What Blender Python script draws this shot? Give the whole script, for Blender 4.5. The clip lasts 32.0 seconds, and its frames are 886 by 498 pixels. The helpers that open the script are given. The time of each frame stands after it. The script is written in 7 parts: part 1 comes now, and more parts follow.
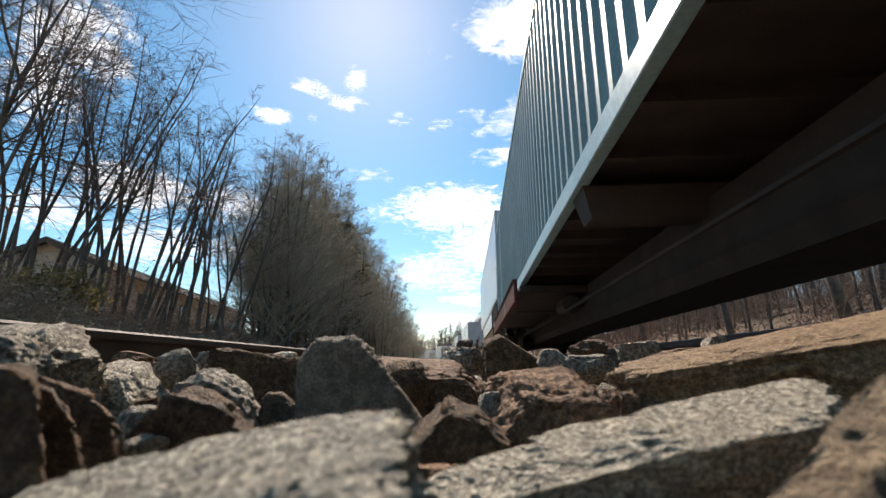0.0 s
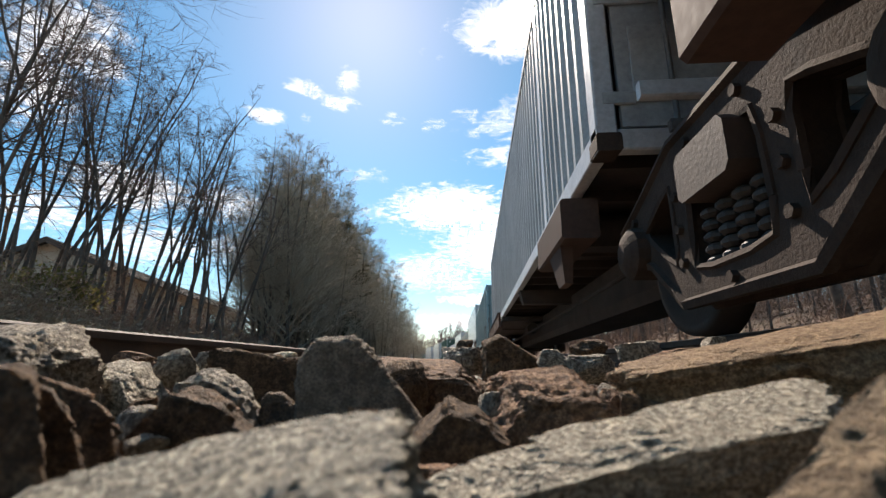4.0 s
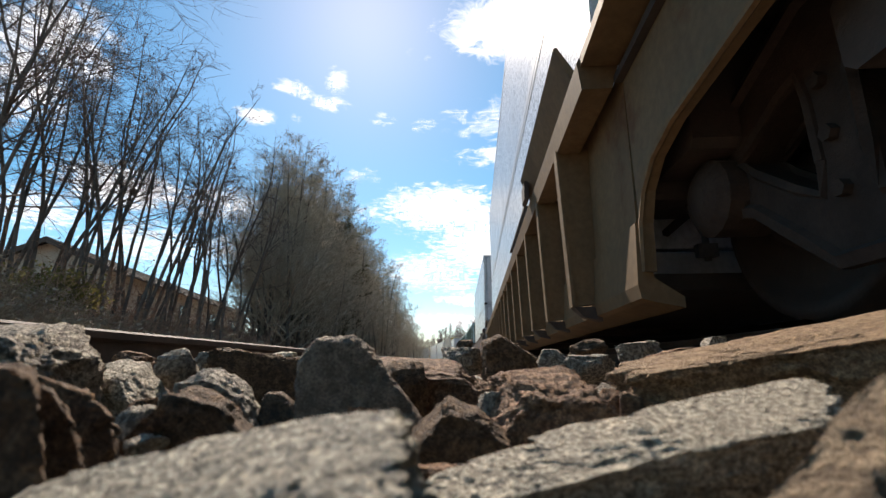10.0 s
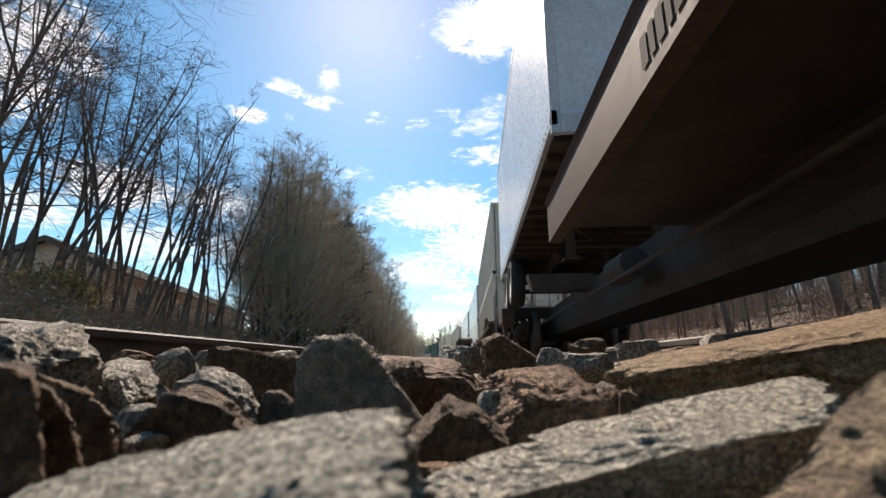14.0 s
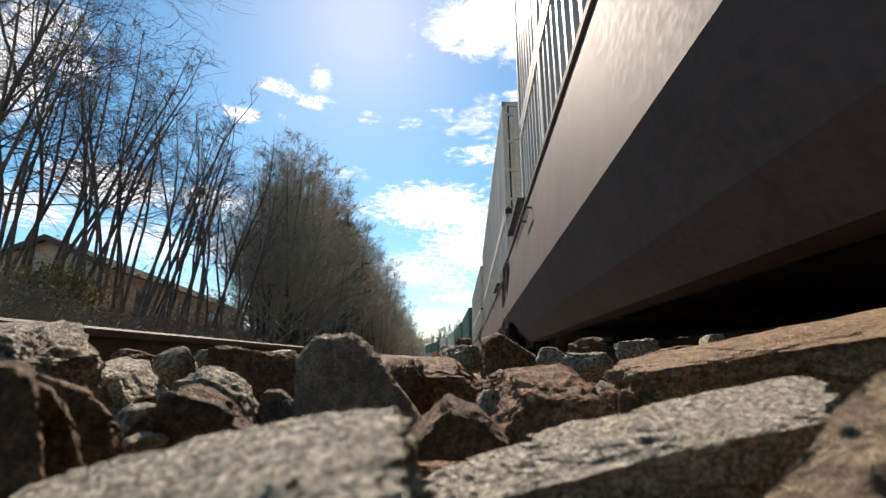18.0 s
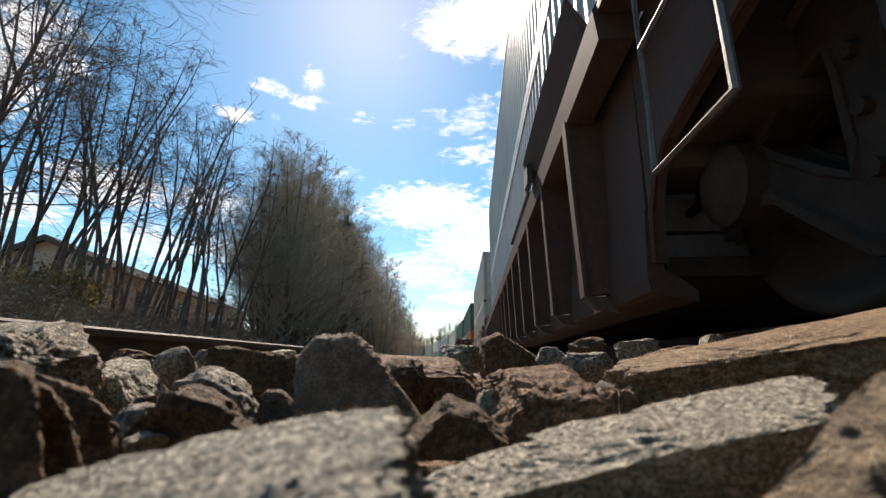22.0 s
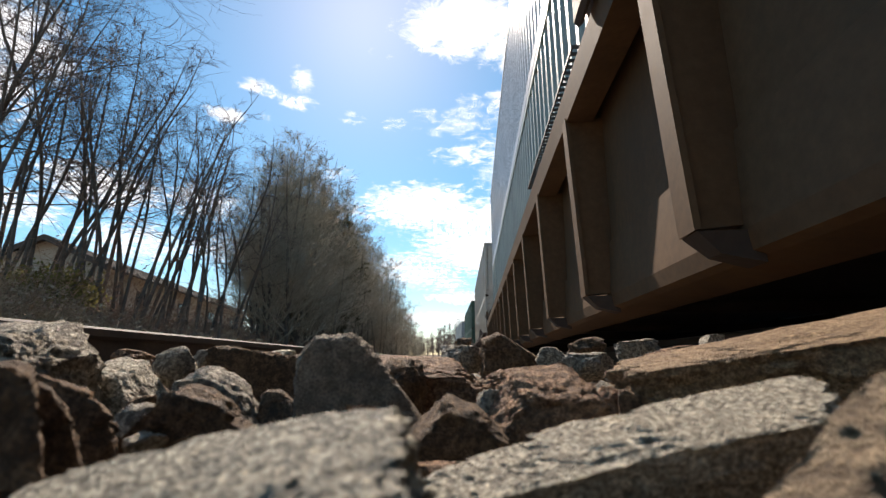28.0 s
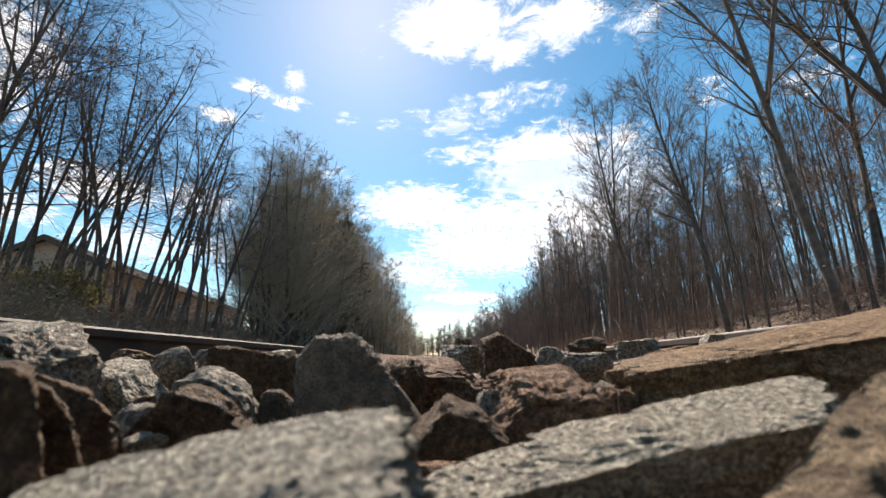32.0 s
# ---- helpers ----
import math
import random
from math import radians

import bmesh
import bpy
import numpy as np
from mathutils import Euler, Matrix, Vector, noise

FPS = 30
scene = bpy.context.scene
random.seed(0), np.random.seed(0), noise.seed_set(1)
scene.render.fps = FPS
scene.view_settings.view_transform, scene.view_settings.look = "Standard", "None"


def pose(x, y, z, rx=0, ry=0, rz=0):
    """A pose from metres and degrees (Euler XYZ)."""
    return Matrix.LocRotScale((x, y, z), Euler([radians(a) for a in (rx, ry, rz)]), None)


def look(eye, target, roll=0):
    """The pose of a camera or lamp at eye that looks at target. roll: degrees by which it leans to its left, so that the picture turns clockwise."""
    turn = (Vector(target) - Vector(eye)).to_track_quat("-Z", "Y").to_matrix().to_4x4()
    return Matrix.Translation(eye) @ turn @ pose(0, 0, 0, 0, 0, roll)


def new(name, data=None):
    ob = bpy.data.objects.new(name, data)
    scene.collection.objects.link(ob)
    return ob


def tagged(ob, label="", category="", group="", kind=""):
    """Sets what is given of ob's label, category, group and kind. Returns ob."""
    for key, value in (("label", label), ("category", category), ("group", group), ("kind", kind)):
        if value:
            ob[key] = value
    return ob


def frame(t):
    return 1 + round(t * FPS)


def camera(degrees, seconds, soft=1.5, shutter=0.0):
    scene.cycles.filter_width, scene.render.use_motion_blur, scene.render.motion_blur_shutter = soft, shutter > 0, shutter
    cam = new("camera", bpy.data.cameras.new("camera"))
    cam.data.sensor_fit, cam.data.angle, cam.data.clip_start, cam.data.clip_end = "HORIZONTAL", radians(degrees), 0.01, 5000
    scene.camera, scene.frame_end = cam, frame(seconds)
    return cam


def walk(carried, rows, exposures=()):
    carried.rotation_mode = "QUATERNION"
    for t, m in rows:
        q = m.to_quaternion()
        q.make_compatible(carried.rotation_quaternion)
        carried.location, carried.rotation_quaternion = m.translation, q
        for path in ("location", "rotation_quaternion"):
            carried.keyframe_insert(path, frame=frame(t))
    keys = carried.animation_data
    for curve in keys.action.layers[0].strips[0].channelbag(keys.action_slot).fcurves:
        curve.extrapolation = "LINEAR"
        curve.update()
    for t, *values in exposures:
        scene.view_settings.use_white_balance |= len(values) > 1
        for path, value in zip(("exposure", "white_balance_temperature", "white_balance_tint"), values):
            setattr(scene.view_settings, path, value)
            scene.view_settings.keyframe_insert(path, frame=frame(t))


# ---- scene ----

# camera: a small action camera lying on the ballast between two tracks
EYE = (0.0, 0.0, 0.12)
RAIL = 0.268            # height of the rail tops
TRACK_X = 2.045         # centre line of the train's track beside the camera
SIDE_X = -2.36          # centre line of the empty track
SPEED = 22.25
BEND_Y, BEND_R = 10.0, 700.0


def aim(yaw, pitch, roll=0.0):
    a, b = radians(yaw), radians(pitch)
    return look(EYE, (EYE[0] - math.sin(a), EYE[1] + math.cos(a), EYE[2] + math.tan(b)), roll)


cam = camera(89.4, 32.0, 1.25)
cam.data.dof.use_dof = True
cam.data.dof.focus_distance = 0.8
cam.data.dof.aperture_fstop = 10.0
walk(cam, [(0.0, aim(3.95, 14.53)), (9.0, aim(3.95, 14.53)), (17.0, aim(3.82, 14.27)), (32.0, aim(3.80, 14.27))],
     exposures=[(0.0, 0.62, 6720.0, 14.5), (32.0, 0.62, 6720.0, 14.5)])


def on_track(y, x0=TRACK_X, z=RAIL):
    """The pose on a track at y metres along it: straight beside the camera, then a wide bend to the left."""
    if y <= BEND_Y:
        return pose(x0, y, z)
    phi = (y - BEND_Y) / BEND_R
    r = BEND_R + x0
    return pose(-BEND_R + r * math.cos(phi), BEND_Y + r * math.sin(phi), z, 0, 0, math.degrees(phi))


# ---- light ----
SUN_EL, SUN_AZ = radians(43.2), radians(-15.4)   # azimuth from +y, clockwise
world = bpy.data.worlds.new("sky")
scene.world = world
world.use_nodes = True
wn = world.node_tree.nodes
wl = world.node_tree.links
sky = wn.new("ShaderNodeTexSky")
sky.sky_type = "NISHITA"
sky.sun_disc = False
sky.sun_elevation = SUN_EL
sky.sun_rotation = SUN_AZ
sky.air_density, sky.dust_density, sky.ozone_density = 1.0, 0.22, 1.2
wn["Background"].inputs["Strength"].default_value = 0.10
deep = wn.new("ShaderNodeHueSaturation")
deep.inputs["Saturation"].default_value = 1.35
deep.inputs["Hue"].default_value = 0.482
wl.new(sky.outputs["Color"], deep.inputs["Color"])
wl.new(deep.outputs["Color"], wn["Background"].inputs["Color"])

sun_dir = Vector((math.sin(SUN_AZ) * math.cos(SUN_EL), math.cos(SUN_AZ) * math.cos(SUN_EL), math.sin(SUN_EL)))
sun = new("sun", bpy.data.lights.new("sun", "SUN"))
sun.data.energy = 5.0
sun.data.angle = radians(0.53)
sun.data.color = (1.0, 0.90, 0.77)
sun.matrix_world = look(sun_dir * 100, (0, 0, 0))

# ---- materials ----
MATS = {}


def material(name, base, base2=None, rough=0.7, metal=0.0, scale=8.0, fine=60.0, bump=0.2, bump_d=0.01, rand=0.15, spec=0.5,
             rust=0.0, rust_col=(0.12, 0.05, 0.025), streak=0.0, lo=0.35, hi=0.65, grit=0.2, blotch=0.0, glint=0.0):
    """A procedural surface: two colours mixed by noise at two scales, fine relief, rust or dirt patches, a change from thing to thing."""
    if name in MATS:
        return MATS[name]
    m = bpy.data.materials.new(name)
    m.use_nodes = True
    n, l = m.node_tree.nodes, m.node_tree.links
    b = n["Principled BSDF"]
    b.inputs["Metallic"].default_value = metal
    b.inputs["Specular IOR Level"].default_value = spec
    co = n.new("ShaderNodeTexCoord")
    inf = n.new("ShaderNodeObjectInfo")

    def add_noise(sc, detail, stretch=None):
        t = n.new("ShaderNodeTexNoise")
        t.inputs["Scale"].default_value = sc
        t.inputs["Detail"].default_value = detail
        t.inputs["Roughness"].default_value = 0.62
        src = co.outputs["Object"]
        if stretch:
            mp = n.new("ShaderNodeMapping")
            mp.inputs["Scale"].default_value = stretch
            l.new(src, mp.inputs["Vector"])
            src = mp.outputs["Vector"]
        l.new(src, t.inputs["Vector"])
        return t

    def ramp(src, lo, hi):
        r = n.new("ShaderNodeMapRange")
        r.inputs["From Min"].default_value, r.inputs["From Max"].default_value = lo, hi
        l.new(src, r.inputs["Value"])
        return r.outputs["Result"]

    def mix(fac, a, c, blend="MIX"):
        x = n.new("ShaderNodeMix")
        x.data_type, x.blend_type = "RGBA", blend
        for sock, v in (("Factor", fac), (6, a), (7, c)):
            s = x.inputs[sock] if isinstance(sock, int) else x.inputs[0]
            if isinstance(v, (float, int)):
                s.default_value = v
            elif isinstance(v, tuple):
                s.default_value = (*v, 1)
            else:
                l.new(v, s)
        return x.outputs[2]

    big, small = add_noise(scale, 5), add_noise(fine, 4)
    base2 = base2 or tuple(c * 0.72 for c in base)
    c = mix(ramp(big.outputs["Fac"], lo, hi), base, base2)
    grain = n.new("ShaderNodeMapRange")
    grain.inputs["From Min"].default_value, grain.inputs["From Max"].default_value = 0.25, 0.75
    grain.inputs["To Min"].default_value, grain.inputs["To Max"].default_value = 1 - grit, 1 + grit
    l.new(small.outputs["Fac"], grain.inputs["Value"])
    c = mix(1.0, c, grain.outputs["Result"], "MULTIPLY")
    if blotch > 0:
        bl = n.new("ShaderNodeMath")
        bl.operation = "MULTIPLY"
        bl.inputs[1].default_value = blotch
        l.new(ramp(add_noise(scale * 0.27, 6).outputs["Fac"], 0.42, 0.62), bl.inputs[0])
        c = mix(bl.outputs[0], c, tuple(v * 0.6 for v in base2))
    if rust > 0:
        rn = add_noise(scale * 0.6 + 0.7, 8)
        c = mix(ramp(rn.outputs["Fac"], 0.72 - rust * 0.3, 0.80 - rust * 0.2), c, rust_col)
    if streak > 0:
        sn = add_noise(1.0, 4, (3.5, 3.5, 0.35))
        f = n.new("ShaderNodeMath")
        f.operation = "MULTIPLY"
        f.inputs[1].default_value = streak
        l.new(ramp(sn.outputs["Fac"], 0.45, 0.75), f.inputs[0])
        c = mix(f.outputs[0], c, (0.06, 0.045, 0.03))
    if rand > 0:
        r = n.new("ShaderNodeMapRange")
        r.inputs["To Min"].default_value, r.inputs["To Max"].default_value = 1 - rand, 1 + rand
        l.new(inf.outputs["Random"], r.inputs["Value"])
        c = mix(1.0, c, r.outputs["Result"], "MULTIPLY")
    l.new(c, b.inputs["Base Color"])
    rr = n.new("ShaderNodeMapRange")
    rr.inputs["To Min"].default_value, rr.inputs["To Max"].default_value = max(0.02, rough - 0.12), min(1, rough + 0.12)
    l.new(small.outputs["Fac"], rr.inputs["Value"])
    if glint > 0:
        # mica flakes: scattered smooth specks
        gm = n.new("ShaderNodeMapRange")
        gm.inputs["From Min"].default_value, gm.inputs["From Max"].default_value = 0.66, 0.70
        gm.inputs["To Min"].default_value, gm.inputs["To Max"].default_value = 1.0, 1.0 - glint
        l.new(add_noise(fine * 0.8, 2).outputs["Fac"], gm.inputs["Value"])
        gr = n.new("ShaderNodeMath")
        gr.operation = "MULTIPLY"
        l.new(rr.outputs["Result"], gr.inputs[0])
        l.new(gm.outputs["Result"], gr.inputs[1])
        l.new(gr.outputs[0], b.inputs["Roughness"])
    else:
        l.new(rr.outputs["Result"], b.inputs["Roughness"])
    if bump > 0:
        bn = n.new("ShaderNodeBump")
        bn.inputs["Strength"].default_value, bn.inputs["Distance"].default_value = bump, bump_d
        l.new(small.outputs["Fac"], bn.inputs["Height"])
        l.new(bn.outputs["Normal"], b.inputs["Normal"])
    MATS[name] = m
    return m


def paint(name, col, rough=0.6, rust=0.25, streak=0.35, rand=0.06, spec=0.25):
    return material(name, col, tuple(c * 0.8 for c in col), rough=rough, scale=1.3, fine=26, bump=0.05, bump_d=0.003,
                    rand=rand, rust=rust, streak=streak, spec=spec)


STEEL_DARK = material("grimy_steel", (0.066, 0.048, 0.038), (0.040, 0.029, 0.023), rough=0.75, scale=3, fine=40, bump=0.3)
CAST = material("cast_steel", (0.062, 0.043, 0.033), (0.036, 0.025, 0.019), spec=0.2, rough=0.85, scale=5, fine=60, bump=0.4)
RUBBER = material("tyre_rubber", (0.022, 0.022, 0.022), rough=0.8, scale=12, bump=0.3)
GRATE = material("dark_grating_steel", (0.12, 0.115, 0.11), (0.06, 0.055, 0.05), rough=0.6, metal=0.2, scale=9, rust=0.3)
STEP_GREY = material("worn_grey_step_plate", (0.24, 0.225, 0.205), (0.14, 0.125, 0.11), rough=0.75, spec=0.2, scale=7, rust=0.25)
GALV = material("galvanised_steel", (0.24, 0.225, 0.21), (0.14, 0.13, 0.12), rough=0.6, metal=0.4, scale=9, rust=0.1)
SPRING = material("spring_steel", (0.060, 0.048, 0.040), (0.03, 0.023, 0.019), rough=0.6, scale=9)
WHITE_PAINT = paint("white_marking", (0.72, 0.70, 0.66), rust=0.1, streak=0.1)
STENCIL = paint("faded_stencil", (0.30, 0.265, 0.225), rough=0.8, spec=0.08, rust=0.3, streak=0.4)
DIM_STENCIL = paint("worn_stencil", (0.15, 0.13, 0.11), rough=0.85, spec=0.06, rust=0.4, streak=0.5)
YELLOW_PAINT = paint("yellow_marking", (0.75, 0.52, 0.05), rust=0.05, streak=0.1)
RED_LENS = material("red_reflector", (0.5, 0.03, 0.02), rough=0.3, bump=0.0)
BLACK_PAINT = paint("black_paint", (0.03, 0.03, 0.03), rust=0.05, streak=0.05)

# ---- mesh helpers ----
class Geo:
    """Collects solid pieces of one mesh."""

    def __init__(self):
        self.v, self.f = [], []

    def add(self, verts, faces):
        n = len(self.v)
        self.v += [tuple(p) for p in verts]
        self.f += [tuple(i + n for i in q) for q in faces]
        return self

    def hexa(self, p):
        return self.add(p, [(0, 3, 2, 1), (4, 5, 6, 7), (0, 1, 5, 4), (1, 2, 6, 5), (2, 3, 7, 6), (3, 0, 4, 7)])

    def box(self, x0, x1, y0, y1, z0, z1, c=0.0):
        """A box; c: chamfer of the edges that run along its longest side."""
        if c <= 0:
            return self.hexa([(x0, y0, z0), (x1, y0, z0), (x1, y1, z0), (x0, y1, z0), (x0, y0, z1), (x1, y0, z1), (x1, y1, z1), (x0, y1, z1)])
        d = [x1 - x0, y1 - y0, z1 - z0]
        ax = d.index(max(d))

        def ring(a0, a1, b0, b1):
            return [(a0 + c, b0), (a1 - c, b0), (a1, b0 + c), (a1, b1 - c), (a1 - c, b1), (a0 + c, b1), (a0, b1 - c), (a0, b0 + c)]
        if ax == 0:
            return self.prism(ring(y0, y1, z0, z1), "x", x0, x1)
        if ax == 1:
            return self.prism(ring(x0, x1, z0, z1), "y", y0, y1)
        return self.prism(ring(x0, x1, y0, y1), "z", z0, z1)

    def prism(self, prof, axis, a, b):
        def put(p, t):
            return {"x": (t, p[0], p[1]), "y": (p[0], t, p[1]), "z": (p[0], p[1], t)}[axis]
        n = len(prof)
        vs = [put(p, a) for p in prof] + [put(p, b) for p in prof]
        fs = [(i, (i + 1) % n, (i + 1) % n + n, i + n) for i in range(n)] + [tuple(range(n))[::-1], tuple(range(n, 2 * n))]
        return self.add(vs, fs)

    def tube(self, pts, radii, n=6, caps=True):
        pts = [Vector(p) for p in pts]
        if isinstance(radii, (int, float)):
            radii = [radii] * len(pts)
        vs, fs = [], []
        up = Vector((0.31, 0.17, 0.93))
        for i, p in enumerate(pts):
            d = (pts[min(i + 1, len(pts) - 1)] - pts[max(i - 1, 0)]).normalized()
            a = d.cross(up)
            if a.length < 0.1:
                a = d.cross(Vector((1, 0, 0)))
            a.normalize()
            b = d.cross(a)
            for k in range(n):
                t = 2 * math.pi * k / n
                vs.append(p + (a * math.cos(t) + b * math.sin(t)) * radii[i])
        for i in range(len(pts) - 1):
            for k in range(n):
                k2 = (k + 1) % n
                fs.append((i * n + k, i * n + k2, (i + 1) * n + k2, (i + 1) * n + k))
        if caps:
            fs += [tuple(range(n))[::-1], tuple(range((len(pts) - 1) * n, len(pts) * n))]
        return self.add(vs, fs)

    def lathe(self, prof, axis, centre, n=28, caps=True):
        """A solid of revolution: prof of (radius, place along the axis)."""
        vs, fs, m = [], [], len(prof)
        for k in range(n):
            t = 2 * math.pi * k / n
            c, s = math.cos(t), math.sin(t)
            for r, a in prof:
                q = {"x": (a, r * c, r * s), "y": (r * s, a, r * c), "z": (r * c, r * s, a)}[axis]
                vs.append((q[0] + centre[0], q[1] + centre[1], q[2] + centre[2]))
        for k in range(n):
            k2 = (k + 1) % n
            for i in range(m - 1):
                fs.append((k * m + i, k2 * m + i, k2 * m + i + 1, k * m + i + 1))
        if caps:
            fs += [tuple(k * m for k in range(n))[::-1], tuple(k * m + m - 1 for k in range(n))]
        return self.add(vs, fs)

    def mesh(self, name, smooth=False):
        me = bpy.data.meshes.new(name)
        me.from_pydata(self.v, [], self.f)
        bm = bmesh.new()
        bm.from_mesh(me)
        bmesh.ops.recalc_face_normals(bm, faces=bm.faces)
        bm.to_mesh(me)
        bm.free()
        if smooth:
            me.shade_smooth()
        return me


CACHE = {}


def shared(key, make, mat, smooth=False):
    """One mesh for all the alike pieces of one material."""
    k = (key, mat.name)
    if k not in CACHE:
        me = make().mesh(key if isinstance(key, str) else str(key[0]), smooth)
        me.materials.append(mat)
        CACHE[k] = me
    return CACHE[k]


def part(name, geo, mat, parent, label="", at=None, smooth=False):
    """Links a Geo (or a mesh that already has its material) as one mesh object under parent."""
    if isinstance(geo, Geo):
        me = geo.mesh(name, smooth)
        me.materials.append(mat)
    else:
        me = geo
    ob = new(name, me)
    if parent is not None:
        ob.parent = parent
    if at is not None:
        ob.matrix_basis = at if isinstance(at, Matrix) else Matrix.Translation(at)
    if label:
        ob["label"] = label
    return ob


def empty(name, m, label, category, group=""):
    e = new(name)
    e.empty_display_size = 0.3
    e.matrix_basis = m
    return tagged(e, label, category, group)


def lettering(text, size, y, z, x, mat, parent, bend=None):
    """Painted writing on the side that faces -x; y, z: the middle of the line."""
    cu = bpy.data.curves.new("lettering", "FONT")
    cu.body, cu.size, cu.extrude, cu.align_x, cu.align_y = text, size, 0.001, "CENTER", "CENTER"
    cu.resolution_u = 3
    cu.materials.append(mat)
    ob = new("lettering", cu)
    ob.parent = parent
    lean = bend or 0.0
    ob.matrix_basis = Matrix.Translation((x, y, z)) @ Matrix(((0, -math.sin(lean), -math.cos(lean), 0), (-1, 0, 0, 0), (0, math.cos(lean), -math.sin(lean), 0), (0, 0, 0, 1)))
    return ob

# ---- ground, track bed and rails ----
def rise(x):
    """Height of the land across the line: ditch beside the bed, then a bank on each side."""
    if x < 0:
        d = -x
        return float(np.interp(d, [0, 5.3, 6.3, 7.2, 9.0, 11.0, 16.0, 40.0, 900.0], [-0.25, -0.25, -0.15, 0.15, 0.8, 1.25, 1.7, 3.0, 6.0]))
    return float(np.interp(x, [0, 5.6, 6.8, 8.0, 10.0, 13.0, 18.0, 40.0, 900.0], [-0.25, -0.25, -0.3, 0.05, 0.85, 2.0, 3.2, 6.0, 10.0]))


def ground_z(x, y):
    shift = 0.0 if y < BEND_Y else (min(y, 420) - BEND_Y) ** 2 / (2 * BEND_R)
    u = x + shift
    bump = 0.0 if abs(u) < 6 else 0.22 * noise.noise((x * 0.35, y * 0.35, 0)) + 0.08 * noise.noise((x * 1.3, y * 1.3, 4))
    return rise(u) + bump * min(1.0, max(0.0, (abs(u) - 6) / 2))


def grid_sheet(xs, ys, height):
    g = Geo()
    vs = [(x, y, height(x, y)) for y in ys for x in xs]
    n = len(xs)
    fs = [(j * n + i, j * n + i + 1, (j + 1) * n + i + 1, (j + 1) * n + i) for j in range(len(ys) - 1) for i in range(n - 1)]
    return g.add(vs, fs)


LITTER = material("leaf_litter", (0.27, 0.185, 0.12), (0.12, 0.08, 0.05), rough=0.9, scale=1.6, fine=16, bump=0.9, bump_d=0.06, rand=0)
gx = sorted(set([-1500, -700, -300, -150, -80, -50, -35] + list(np.arange(-26, 26.1, 0.8).round(2)) + [35, 50, 80, 150, 300, 700, 1500]))
gy = sorted(set([-1500, -500, -150, -60, -30] + list(np.arange(-16, 60.1, 0.8).round(2)) + list(np.arange(64, 200, 5.0)) + [230, 280, 350, 450, 600, 900, 1500, 3000]))
ground = part("ground", grid_sheet([float(v) for v in gx], [float(v) for v in gy], ground_z), LITTER, None, smooth=True)
tagged(ground, "brown leaf-littered ground rising in banks beside the line", "ground", kind="structure")

BALLAST = material("ballast_gravel", (0.22, 0.19, 0.165), (0.09, 0.07, 0.055), rough=0.9, scale=22, fine=70, bump=1.0, bump_d=0.03, rand=0)
bed_rows = [-1500, -300, -60, -20] + list(range(-8, 40, 2)) + list(range(40, 200, 8)) + [240, 300, 380, 480]
bed = Geo()
prof = [(-6.2, -0.27), (-4.6, 0.045), (4.5, 0.045), (6.3, -0.3)]
vs, fs = [], []
for y in bed_rows:
    m = on_track(float(y), 0.0, 0.0)
    vs += [m @ Vector((px, 0, pz)) for px, pz in prof]
for j in range(len(bed_rows) - 1):
    fs += [(j * 4 + i, j * 4 + i + 1, j * 4 + i + 5, j * 4 + i + 4) for i in range(3)]
bed.add(vs, fs)
tagged(part("ballast_bed", bed, BALLAST, None), "grey-brown crushed stone bed of two railway tracks", "track bed", kind="structure")

RAIL_MAT = material("rail_steel", (0.075, 0.05, 0.035), (0.04, 0.028, 0.02), rough=0.75, scale=6, fine=40, bump=0.3, rand=0)
RAIL_TOP = material("polished_rail_head", (0.26, 0.24, 0.22), rough=0.6, metal=0.3, scale=5, bump=0.05, rand=0)
RAIL_DULL = material("dull_rail_head", (0.10, 0.076, 0.06), (0.055, 0.04, 0.03), rough=0.7, scale=6, bump=0.1, rand=0)
TIE_MAT = material("creosoted_tie", (0.07, 0.055, 0.045), (0.035, 0.028, 0.024), rough=0.9, scale=5, fine=30, bump=0.6, rand=0.3)


def swept(profile, off, x0, ys):
    g = Geo()
    n = len(profile)
    vs, fs = [], []
    for y in ys:
        m = on_track(float(y), x0, 0.0)
        vs += [m @ Vector((off + px, 0, RAIL + pz)) for px, pz in profile]
    for j in range(len(ys) - 1):
        fs += [(j * n + i, j * n + (i + 1) % n, (j + 1) * n + (i + 1) % n, (j + 1) * n + i) for i in range(n)]
    return g.add(vs, fs)


